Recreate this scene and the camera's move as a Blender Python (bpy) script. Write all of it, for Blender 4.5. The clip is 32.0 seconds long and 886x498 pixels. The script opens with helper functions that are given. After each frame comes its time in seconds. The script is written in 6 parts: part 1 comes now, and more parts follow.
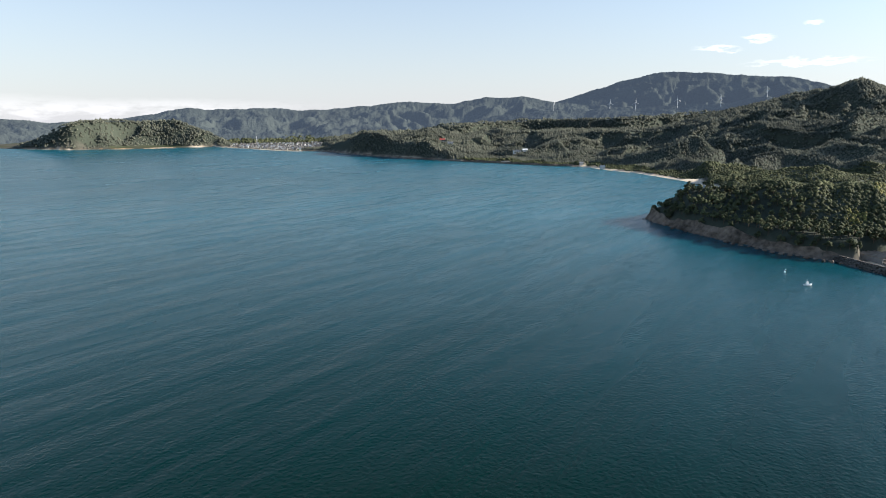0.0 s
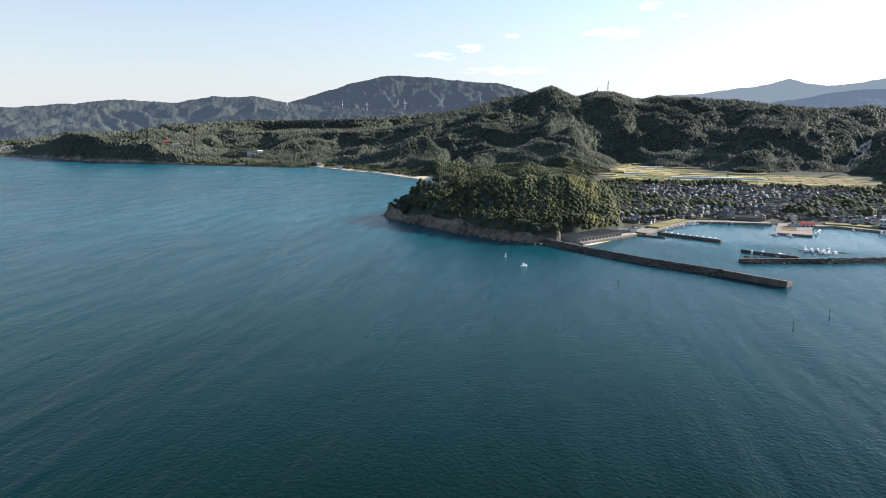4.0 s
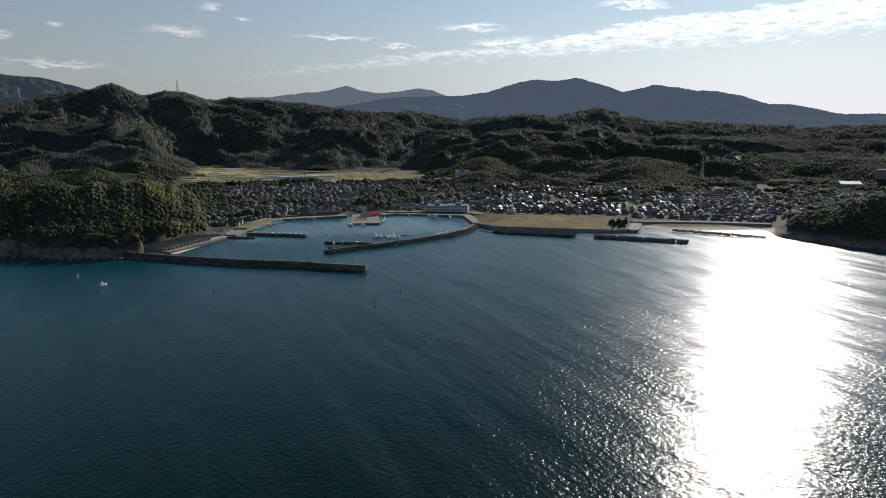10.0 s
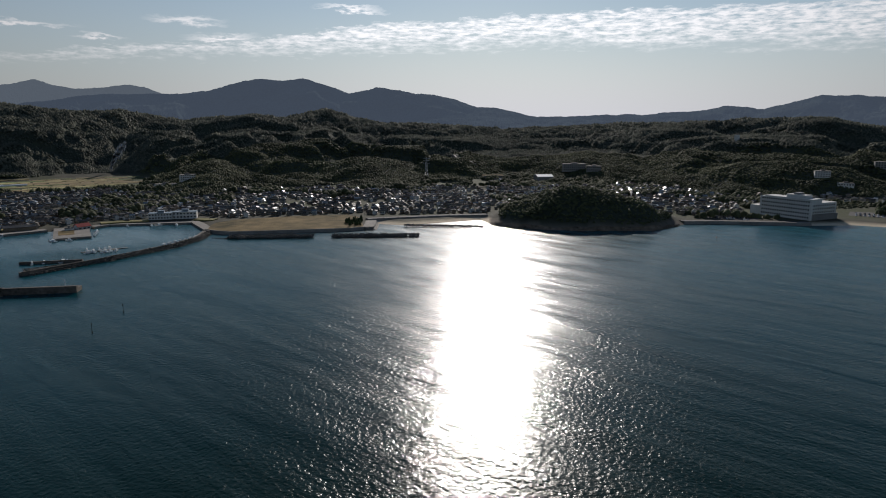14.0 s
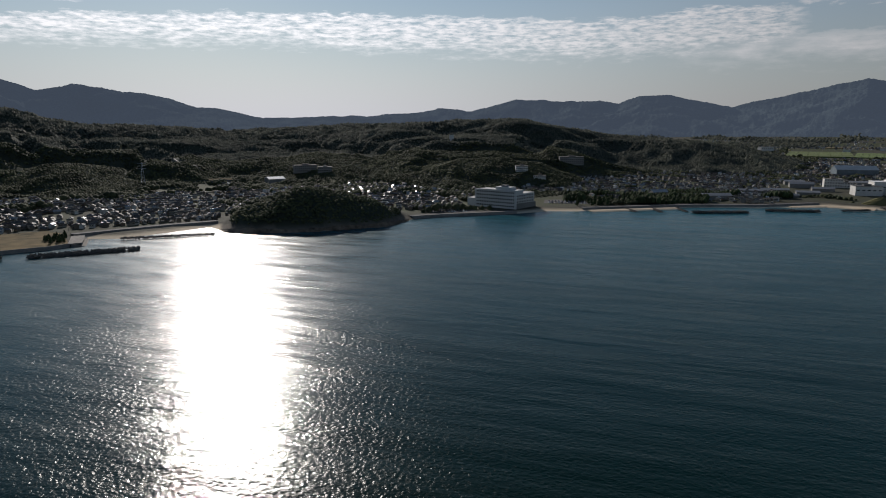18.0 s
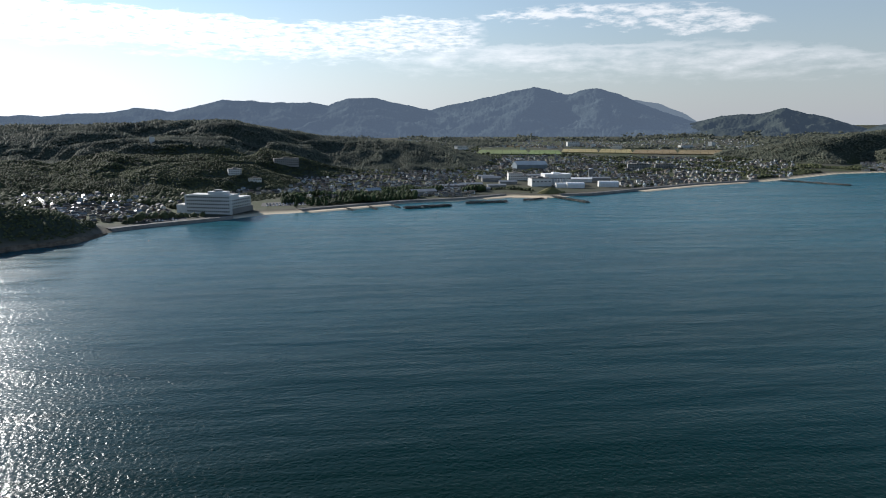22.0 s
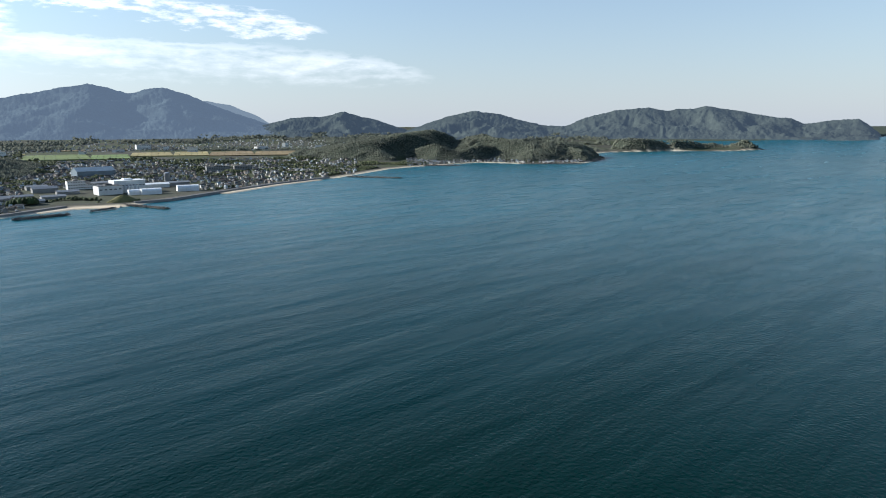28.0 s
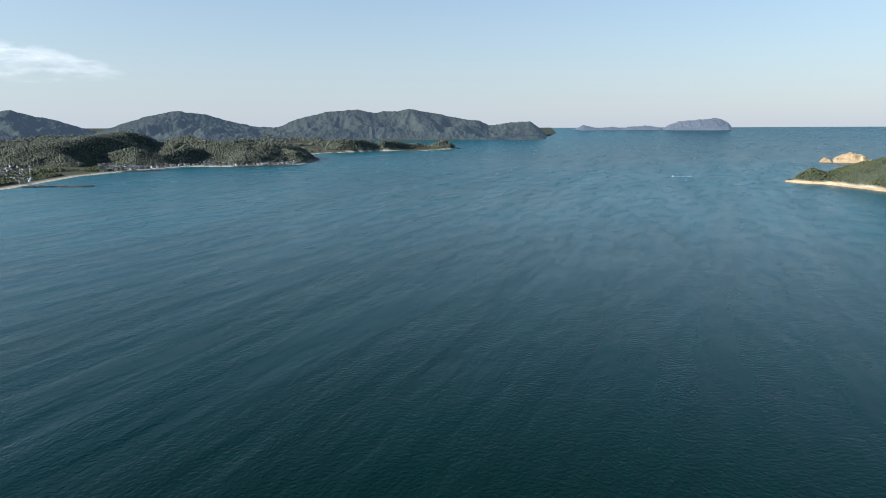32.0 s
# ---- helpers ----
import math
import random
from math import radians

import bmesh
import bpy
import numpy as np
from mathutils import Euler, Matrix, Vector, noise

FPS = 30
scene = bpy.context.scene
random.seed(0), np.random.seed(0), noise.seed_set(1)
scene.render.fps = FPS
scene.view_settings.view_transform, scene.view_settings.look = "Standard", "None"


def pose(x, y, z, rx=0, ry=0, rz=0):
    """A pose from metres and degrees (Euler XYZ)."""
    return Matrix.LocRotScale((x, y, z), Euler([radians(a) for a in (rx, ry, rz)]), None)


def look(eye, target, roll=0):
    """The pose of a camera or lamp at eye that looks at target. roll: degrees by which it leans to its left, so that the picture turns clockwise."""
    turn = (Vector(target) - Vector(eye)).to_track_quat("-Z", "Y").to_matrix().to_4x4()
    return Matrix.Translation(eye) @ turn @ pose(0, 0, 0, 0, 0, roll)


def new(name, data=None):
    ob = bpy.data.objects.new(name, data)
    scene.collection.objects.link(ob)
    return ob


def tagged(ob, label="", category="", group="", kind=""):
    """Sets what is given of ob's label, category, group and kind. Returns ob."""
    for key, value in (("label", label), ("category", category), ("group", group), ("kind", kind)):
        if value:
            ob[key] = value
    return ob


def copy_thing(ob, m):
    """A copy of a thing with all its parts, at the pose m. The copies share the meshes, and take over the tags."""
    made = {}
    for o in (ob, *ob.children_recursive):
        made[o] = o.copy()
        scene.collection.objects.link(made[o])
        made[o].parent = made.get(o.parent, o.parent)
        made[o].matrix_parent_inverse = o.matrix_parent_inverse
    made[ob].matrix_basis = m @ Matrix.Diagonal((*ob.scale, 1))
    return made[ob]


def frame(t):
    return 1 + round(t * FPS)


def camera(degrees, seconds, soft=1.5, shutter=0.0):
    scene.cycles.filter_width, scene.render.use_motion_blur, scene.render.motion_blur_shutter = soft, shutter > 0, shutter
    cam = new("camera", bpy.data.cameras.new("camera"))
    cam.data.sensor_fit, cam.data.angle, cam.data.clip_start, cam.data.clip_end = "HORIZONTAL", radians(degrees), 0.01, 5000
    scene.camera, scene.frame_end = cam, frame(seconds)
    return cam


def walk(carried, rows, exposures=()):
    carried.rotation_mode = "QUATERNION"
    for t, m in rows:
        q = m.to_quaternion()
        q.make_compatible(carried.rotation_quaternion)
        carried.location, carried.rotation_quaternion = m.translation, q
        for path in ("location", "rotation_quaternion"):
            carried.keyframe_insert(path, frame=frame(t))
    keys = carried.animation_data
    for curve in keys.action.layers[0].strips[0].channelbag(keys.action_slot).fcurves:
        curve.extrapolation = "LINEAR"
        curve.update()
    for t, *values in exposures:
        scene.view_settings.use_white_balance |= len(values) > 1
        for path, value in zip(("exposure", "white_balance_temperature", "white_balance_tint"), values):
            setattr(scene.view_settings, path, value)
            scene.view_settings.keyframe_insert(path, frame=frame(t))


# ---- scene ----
# Plan: polar round the drone's hover point, bearings in degrees clockwise from +y, metres.
EYE = 100.0
cam = camera(69.56, 32.0, soft=1.0)
# seconds, bearing, tilt, roll of a slow turn on the spot
TURN = (
    (0, 0.00, -10.96, -0.33),
    (1, 5.06, -11.02, -0.28),
    (2, 10.73, -11.04, -0.24),
    (3, 16.93, -11.01, -0.24),
    (5, 29.21, -10.99, -0.20),
    (6, 35.35, -10.96, -0.21),
    (7, 41.38, -10.99, -0.21),
    (8, 47.35, -10.99, -0.22),
    (9, 53.22, -10.99, -0.16),
    (10, 59.25, -10.95, -0.09),
    (11, 65.45, -10.92, -0.04),
    (12, 71.37, -10.92, -0.01),
    (13, 76.98, -10.92, 0.02),
    (14, 82.78, -10.91, 0.03),
    (16, 94.66, -10.85, -0.02),
    (17, 100.55, -10.87, -0.08),
    (18, 106.41, -10.83, -0.14),
    (19, 112.61, -10.84, -0.15),
    (20, 118.91, -10.82, -0.15),
    (21, 125.20, -10.81, -0.16),
    (22, 131.39, -10.78, -0.18),
    (23, 137.32, -10.79, -0.20),
    (24, 143.16, -10.80, -0.22),
    (25, 149.03, -10.79, -0.21),
    (27, 161.34, -10.77, -0.20),
    (28, 167.69, -10.75, -0.18),
    (29, 174.13, -10.76, -0.17),
    (30, 180.46, -10.73, -0.19),
    (31, 186.65, -10.74, -0.21),
    (32, 192.65, -10.72, -0.21),
)
walk(cam, [(t, pose(0, 0, EYE, 90 + tilt, 0, -bearing) @ pose(0, 0, 0, 0, 0, roll)) for t, bearing, tilt, roll in TURN],
     exposures=((0, 1.42, 6250, 14), (3, 1.48, 6250, 14), (4.5, 1.46, 6200, 14), (6, 1.40, 6150, 13), (7.5, 1.08, 6200, 12), (9, 0.50, 6200, 12), (11, -0.08, 6250, 14), (13, -0.24, 6300, 14), (17, -0.28, 6300, 14),
                (20, -0.38, 6200, 13), (21.5, 0.46, 6050, 11), (23, 0.88, 5850, 9), (25, 1.06, 5750, 8), (28, 1.12, 5750, 8), (32, 1.12, 5750, 8)))

# ---- world and sun ----
SUN_BEARING, SUN_HEIGHT = 87.0, 23.0


def links(tree, *pairs):
    for a, b in pairs:
        tree.links.new(a, b)


def make_world():
    w = bpy.data.worlds.new("sky")
    scene.world = w
    w.use_nodes = True
    t = w.node_tree
    n = t.nodes
    n.clear()
    out, bg = n.new("ShaderNodeOutputWorld"), n.new("ShaderNodeBackground")
    sky = n.new("ShaderNodeTexSky")
    sky.sky_type, sky.sun_disc = "NISHITA", False
    sky.sun_elevation, sky.sun_rotation = radians(SUN_HEIGHT), radians(SUN_BEARING)
    sky.air_density, sky.dust_density, sky.ozone_density = 1.25, 0.12, 2.6
    bg.inputs["Strength"].default_value = 0.070
    # thin high cloud: a long bank over the sun's side and scattered scraps
    geo = n.new("ShaderNodeTexCoord")
    sep = n.new("ShaderNodeSeparateXYZ")
    links(t, (geo.outputs["Generated"], sep.inputs[0]))

    def m(op, a, b=None, c=None):
        k = n.new("ShaderNodeMath")
        k.operation = op
        for i, v in enumerate((a, b, c)):
            if v is None:
                continue
            if isinstance(v, (int, float)):
                k.inputs[i].default_value = v
            else:
                t.links.new(v, k.inputs[i])
        return k.outputs[0]

    def line(v, knots):
        """A broken line through (v, height) knots."""
        out_, slope = knots[0][1], 0.0
        for (v0, h0), (v1, h1) in zip(knots, knots[1:]):
            k = (h1 - h0) / (v1 - v0)
            out_ = m("ADD", out_, m("MULTIPLY", m("MAXIMUM", m("SUBTRACT", v, v0), 0.0), k - slope))
            slope = k
        return out_

    def bell(v, mid, wide, power=2):
        return m("POWER", 2.718, m("MULTIPLY", m("POWER", m("ABSOLUTE", m("DIVIDE", m("SUBTRACT", v, mid), wide)), power), -1.0))

    def ease(v, a_, b_):
        k = n.new("ShaderNodeMapRange")
        k.interpolation_type = "SMOOTHSTEP"
        k.inputs["From Min"].default_value, k.inputs["From Max"].default_value = a_, b_
        t.links.new(v, k.inputs["Value"])
        return k.outputs[0]

    x, y, z = sep.outputs
    turned = m("ARCTAN2", x, y)                       # radians from +y, clockwise
    bearing = m("ADD", turned, m("MULTIPLY", m("LESS_THAN", turned, -1.57), 2 * math.pi))
    deg = m("MULTIPLY", bearing, 180 / math.pi)
    flat = m("POWER", m("ADD", m("MULTIPLY", x, x), m("MULTIPLY", y, y)), 0.5)
    height = m("DIVIDE", z, flat)

    def cloud_noise(sx, sy, detail, rough):
        comb, tx = n.new("ShaderNodeCombineXYZ"), n.new("ShaderNodeTexNoise")
        tx.inputs["Scale"].default_value, tx.inputs["Detail"].default_value, tx.inputs["Roughness"].default_value = 1.0, detail, rough
        links(t, (m("MULTIPLY", bearing, sx), comb.inputs[0]), (m("MULTIPLY", height, sy), comb.inputs[1]), (comb.outputs[0], tx.inputs["Vector"]))
        return tx.outputs["Fac"]

    fine, big, ripple = cloud_noise(26, 95, 7, 0.62), cloud_noise(6.5, 34, 4, 0.5), cloud_noise(60, 260, 4, 0.6)
    ragged = m("ADD", height, m("ADD", m("MULTIPLY", m("SUBTRACT", fine, 0.5), 0.034), m("MULTIPLY", m("SUBTRACT", big, 0.5), 0.018)))

    def sheet(top_knots, low_knots, b0, b1, soft0, soft1, edge=0.0035, fade=0.030):
        """Cloud between two lines: crisp above, thinning out below."""
        up = m("SUBTRACT", line(deg, top_knots), ragged)
        down = m("SUBTRACT", ragged, line(deg, low_knots))
        inside = m("MULTIPLY", ease(up, -edge, edge), ease(down, -fade * 0.35, fade))
        return m("MULTIPLY", inside, m("MULTIPLY", ease(deg, b0 - soft0, b0 + soft0), m("SUBTRACT", 1.0, ease(deg, b1 - soft1, b1 + soft1))))

    # the long bank over the sun's side
    bank = sheet(((34, 0.060), (46, 0.082), (56, 0.104), (67, 0.120), (77, 0.149), (88, 0.1615), (101, 0.1625), (114, 0.156), (119, 0.150), (123, 0.153), (128, 0.1655), (136, 0.150)),
                 ((34, 0.050), (46, 0.070), (56, 0.088), (67, 0.098), (77, 0.108), (90, 0.114), (104, 0.108), (118, 0.094), (136, 0.098)), 44, 134.5, 14, 1.5)
    body = m("MULTIPLY", bank, m("ADD", 0.50, m("ADD", m("MULTIPLY", m("SUBTRACT", fine, 0.5), 1.5), m("MULTIPLY", m("SUBTRACT", ripple, 0.5), 2.4))))
    # a thin veil trailing behind it
    veil = sheet(((118, 0.100), (128, 0.112), (136, 0.122), (152, 0.119), (162, 0.102), (168, 0.080)), ((118, 0.078), (128, 0.080), (140, 0.068), (168, 0.058)), 126, 166, 6, 3, 0.006, 0.045)
    body = m("MAXIMUM", body, m("MULTIPLY", veil, m("ADD", 0.40, m("ADD", m("MULTIPLY", m("SUBTRACT", fine, 0.5), 1.2), m("MULTIPLY", m("SUBTRACT", big, 0.5), 0.9)))))
    # a puffy clump past the bank's end
    puff = sheet(((133, 0.164), (143, 0.179), (153.5, 0.1665), (158.5, 0.140)), ((133, 0.158), (143, 0.148), (153.5, 0.127), (158.5, 0.136)), 134.5, 157.5, 1.5, 1.0, 0.003, 0.010)
    body = m("MAXIMUM", body, m("MULTIPLY", puff, m("ADD", 0.42, m("MULTIPLY", m("SUBTRACT", fine, 0.5), 4.2))))
    # low cloud over the open sea
    body = m("MAXIMUM", body, m("MULTIPLY", m("MULTIPLY", bell(bearing, -0.62, 0.42, 4), bell(ragged, 0.026, 0.014)), m("ADD", 0.28, m("MULTIPLY", m("SUBTRACT", fine, 0.5), 1.2))))
    # small scraps higher up
    for b0, h0, wb, wh in ((22.5, 0.0996, 1.3, 0.003), (25.4, 0.1152, 0.9, 0.003), (28.7, 0.0804, 3.0, 0.003), (37.5, 0.1302, 1.9, 0.005), (40.3, 0.1669, 0.8, 0.004), (42.6, 0.1501, 0.6, 0.0025),
                           (50.2, 0.1296, 2.8, 0.003), (61.7, 0.1446, 2.2, 0.005), (55.5, 0.1164, 1.4, 0.0025), (64.5, 0.1238, 2.2, 0.004), (29.1, 0.133, 0.5, 0.003), (75, 0.170, 2.2, 0.003)):
        body = m("MAXIMUM", body, m("MULTIPLY", m("MULTIPLY", bell(deg, b0, wb), bell(ragged, h0, wh)), m("ADD", 0.75, m("MULTIPLY", m("SUBTRACT", fine, 0.5), 2.0))))
    ramp = n.new("ShaderNodeMapRange")
    ramp.inputs["From Min"].default_value, ramp.inputs["From Max"].default_value = 0.06, 0.80
    links(t, (body, ramp.inputs["Value"]))
    # brighter towards the sun
    glow = m("POWER", 2.718, m("MULTIPLY", m("POWER", m("ABSOLUTE", m("DIVIDE", m("SUBTRACT", bearing, 1.52), 0.6)), 2), -1.0))
    white = n.new("ShaderNodeCombineColor")
    lum = m("ADD", 7.8, m("MULTIPLY", glow, 12.0))
    links(t, (lum, white.inputs[0]), (m("MULTIPLY", lum, 0.99), white.inputs[1]), (m("MULTIPLY", lum, 0.97), white.inputs[2]))
    # pale sea haze low over the horizon, all round
    near_sun = m("POWER", 2.718, m("MULTIPLY", m("POWER", m("ABSOLUTE", m("DIVIDE", m("SUBTRACT", bearing, 1.57), 0.60)), 2), -1.0))
    mist = n.new("ShaderNodeCombineColor")
    level = m("ADD", 4.0, m("MULTIPLY", near_sun, 6.9))
    links(t, (m("MULTIPLY", level, 0.935), mist.inputs[0]), (m("MULTIPLY", level, 0.985), mist.inputs[1]), (m("MULTIPLY", level, 1.065), mist.inputs[2]))
    haze = n.new("ShaderNodeMix")
    haze.data_type = "RGBA"
    amount = m("MULTIPLY", 0.90, m("ADD", m("MULTIPLY", m("SUBTRACT", 1.0, near_sun), m("POWER", 2.718, m("MULTIPLY", m("ABSOLUTE", height), -4.2))), m("MULTIPLY", near_sun, bell(height, 0.0, 0.118))))
    links(t, (amount, haze.inputs["Factor"]), (sky.outputs[0], haze.inputs["A"]), (mist.outputs[0], haze.inputs["B"]))
    mix = n.new("ShaderNodeMix")
    mix.data_type = "RGBA"
    links(t, (m("MULTIPLY", ramp.outputs[0], 0.9), mix.inputs["Factor"]), (haze.outputs["Result"], mix.inputs["A"]), (white.outputs[0], mix.inputs["B"]),
          (mix.outputs["Result"], bg.inputs["Color"]), (bg.outputs[0], out.inputs["Surface"]))


make_world()
sun = new("sun", bpy.data.lights.new("sun", "SUN"))
sun.data.energy, sun.data.angle, sun.data.color = 5.0, radians(0.53), (1.0, 0.93, 0.82)
a, e = radians(SUN_BEARING), radians(SUN_HEIGHT)
sun.matrix_world = look((0, 0, 0), (-math.sin(a) * math.cos(e), -math.cos(a) * math.cos(e), -math.sin(e)))
sun.location = (0, 0, 900)


# ---- materials ----
def mat(name, colour, rough=0.85, metal=0.0, vary=0.25, scale=0.3, second=None, bump=0.0, bump_scale=1.0, island=0.0, spec=0.15, per_object=0.0):
    """A surface with two scales of mottling, optional second colour, relief and piece-to-piece variation."""
    k = bpy.data.materials.new(name)
    k.use_nodes = True
    t = k.node_tree
    n = t.nodes
    b = n["Principled BSDF"]
    b.inputs["Roughness"].default_value, b.inputs["Metallic"].default_value = rough, metal
    b.inputs["Specular IOR Level"].default_value = spec
    co = n.new("ShaderNodeTexCoord")
    where = n.new("ShaderNodeNewGeometry").outputs["Position"]
    n1, n2 = n.new("ShaderNodeTexNoise"), n.new("ShaderNodeTexNoise")
    n1.inputs["Scale"].default_value, n1.inputs["Detail"].default_value = scale, 5
    n2.inputs["Scale"].default_value, n2.inputs["Detail"].default_value = scale * 0.13, 3
    links(t, (where, n1.inputs["Vector"]), (where, n2.inputs["Vector"]))
    mix = n.new("ShaderNodeMix")
    mix.data_type = "RGBA"
    mix.inputs["A"].default_value = (*[c * (1 - vary) for c in colour], 1)
    mix.inputs["B"].default_value = (*[min(1, c * (1 + vary)) for c in (second or colour)], 1)
    add = n.new("ShaderNodeMath")
    add.operation = "ADD"
    links(t, (n1.outputs["Fac"], add.inputs[0]), (n2.outputs["Fac"], add.inputs[1]))
    rng = n.new("ShaderNodeMapRange")
    rng.inputs["From Min"].default_value, rng.inputs["From Max"].default_value = 0.7, 1.3
    links(t, (add.outputs[0], rng.inputs["Value"]), (rng.outputs[0], mix.inputs["Factor"]))
    colour_out = mix.outputs["Result"]
    if island or per_object:
        hsv = n.new("ShaderNodeHueSaturation")
        r = n.new("ShaderNodeNewGeometry").outputs["Random Per Island"] if island else n.new("ShaderNodeObjectInfo").outputs["Random"]
        v = n.new("ShaderNodeMapRange")
        k2 = island or per_object
        v.inputs["To Min"].default_value, v.inputs["To Max"].default_value = 1 - k2, 1 + k2
        h = n.new("ShaderNodeMapRange")
        h.inputs["To Min"].default_value, h.inputs["To Max"].default_value = 0.5 - 0.06 * k2, 0.5 + 0.06 * k2
        links(t, (r, v.inputs["Value"]), (r, h.inputs["Value"]), (v.outputs[0], hsv.inputs["Value"]), (h.outputs[0], hsv.inputs["Hue"]),
              (colour_out, hsv.inputs["Color"]))
        colour_out = hsv.outputs["Color"]
    links(t, (colour_out, b.inputs["Base Color"]))
    if bump:
        bn, bm_ = n.new("ShaderNodeTexNoise"), n.new("ShaderNodeBump")
        bn.inputs["Scale"].default_value, bn.inputs["Detail"].default_value = bump_scale, 4
        bm_.inputs["Strength"].default_value, bm_.inputs["Distance"].default_value = bump, 0.5 / bump_scale
        links(t, (where, bn.inputs["Vector"]), (bn.outputs["Fac"], bm_.inputs["Height"]), (bm_.outputs[0], b.inputs["Normal"]))
    return k


def water_material():
    k = bpy.data.materials.new("sea_water")
    k.use_nodes = True
    t = k.node_tree
    n = t.nodes
    b = n["Principled BSDF"]
    b.inputs["IOR"].default_value = 1.333
    where = n.new("ShaderNodeNewGeometry").outputs["Position"]

    def waves(lx, ly, detail, turn=-35):
        """Noise drawn out along the crests, lx by ly metres."""
        mp, x = n.new("ShaderNodeMapping"), n.new("ShaderNodeTexNoise")
        mp.vector_type = "TEXTURE"
        mp.inputs["Scale"].default_value, mp.inputs["Rotation"].default_value = (lx, ly, 1), (0, 0, radians(turn))
        x.inputs["Scale"].default_value, x.inputs["Detail"].default_value = 1.0, detail
        links(t, (where, mp.inputs["Vector"]), (mp.outputs[0], x.inputs["Vector"]))
        return x.outputs["Fac"]

    # base colour from dark green to turquoise, with shoals, slicks and current streaks
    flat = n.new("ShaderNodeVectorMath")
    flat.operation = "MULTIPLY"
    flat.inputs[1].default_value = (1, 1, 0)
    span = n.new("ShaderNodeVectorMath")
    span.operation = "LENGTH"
    # turquoise grows away from the hover point: grazing sky reflection put into the colour
    reflect_tint = n.new("ShaderNodeMapRange")
    reflect_tint.inputs["From Min"].default_value, reflect_tint.inputs["From Max"].default_value = 130, 760
    links(t, (where, flat.inputs[0]), (flat.outputs[0], span.inputs[0]), (span.outputs["Value"], reflect_tint.inputs["Value"]))
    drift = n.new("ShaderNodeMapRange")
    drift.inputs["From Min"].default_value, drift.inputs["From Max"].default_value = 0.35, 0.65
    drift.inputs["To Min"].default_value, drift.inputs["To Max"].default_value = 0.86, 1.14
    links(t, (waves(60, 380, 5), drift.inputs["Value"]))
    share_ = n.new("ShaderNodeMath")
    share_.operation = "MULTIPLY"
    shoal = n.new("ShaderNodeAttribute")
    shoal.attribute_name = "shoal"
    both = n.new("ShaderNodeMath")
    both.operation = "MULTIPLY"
    links(t, (reflect_tint.outputs[0], both.inputs[0]), (shoal.outputs["Fac"], both.inputs[1]), (both.outputs[0], share_.inputs[0]), (drift.outputs[0], share_.inputs[1]))
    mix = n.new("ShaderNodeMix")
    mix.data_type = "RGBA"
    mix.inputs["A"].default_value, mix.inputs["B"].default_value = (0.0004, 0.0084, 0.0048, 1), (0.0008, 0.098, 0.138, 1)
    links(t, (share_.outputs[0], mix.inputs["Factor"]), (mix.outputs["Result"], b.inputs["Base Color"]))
    rough = n.new("ShaderNodeMapRange")
    rough.inputs["From Min"].default_value, rough.inputs["From Max"].default_value = 0.35, 0.65
    rough.inputs["To Min"].default_value, rough.inputs["To Max"].default_value = 0.09, 0.12
    links(t, (waves(45, 300, 5), rough.inputs["Value"]))
    # small waves run together with distance
    chop = n.new("ShaderNodeMapRange")
    chop.inputs["From Min"].default_value, chop.inputs["From Max"].default_value = 200, 1300
    chop.inputs["To Min"].default_value, chop.inputs["To Max"].default_value = 1.0, 2.3
    together = n.new("ShaderNodeMath")
    together.operation = "MULTIPLY"
    links(t, (span.outputs["Value"], chop.inputs["Value"]), (rough.outputs[0], together.inputs[0]), (chop.outputs[0], together.inputs[1]), (together.outputs[0], b.inputs["Roughness"]))
    # crests run on a bearing of 35 degrees; smooth faces of the swell lie between faces ruffled by the wind
    calm = n.new("ShaderNodeAttribute")
    calm.attribute_name = "calm"
    gleam = n.new("ShaderNodeMapRange")
    gleam.inputs["To Min"].default_value, gleam.inputs["To Max"].default_value = 0.155, 0.5
    links(t, (calm.outputs["Fac"], gleam.inputs["Value"]), (gleam.outputs[0], b.inputs["Specular IOR Level"]))

    def facets(layers, shader):
        last = None
        for lx, ly, detail, dist, gone in layers:
            bp, still, fade, both_ = n.new("ShaderNodeBump"), n.new("ShaderNodeMapRange"), n.new("ShaderNodeMapRange"), n.new("ShaderNodeMath")
            bp.inputs["Distance"].default_value = dist
            still.inputs["To Min"].default_value, still.inputs["To Max"].default_value = 1.0, 0.12
            fade.inputs["From Min"].default_value, fade.inputs["From Max"].default_value = 250, gone
            fade.inputs["To Min"].default_value, fade.inputs["To Max"].default_value = 1.0, 0.0
            both_.operation = "MULTIPLY"
            links(t, (calm.outputs["Fac"], still.inputs["Value"]), (span.outputs["Value"], fade.inputs["Value"]), (still.outputs[0], both_.inputs[0]), (fade.outputs[0], both_.inputs[1]),
                  (both_.outputs[0], bp.inputs["Strength"]), (waves(lx, ly, detail), bp.inputs["Height"]))
            if last:
                links(t, (last, bp.inputs["Normal"]))
            last = bp.outputs[0]
        links(t, (last, shader.inputs["Normal"]))

    facets(((22, 115, 3, 1.5, 3200), (5.0, 12.0, 2, 0.26, 3000), (1.3, 1.6, 2, 0.25, 2500)), b)
    ruffled, patch, blend = n.new("ShaderNodeBsdfPrincipled"), n.new("ShaderNodeMapRange"), n.new("ShaderNodeMixShader")
    ruffled.inputs["IOR"].default_value = 1.333
    for key in ("Base Color", "Specular IOR Level"):
        links(t, (b.inputs[key].links[0].from_socket, ruffled.inputs[key]))
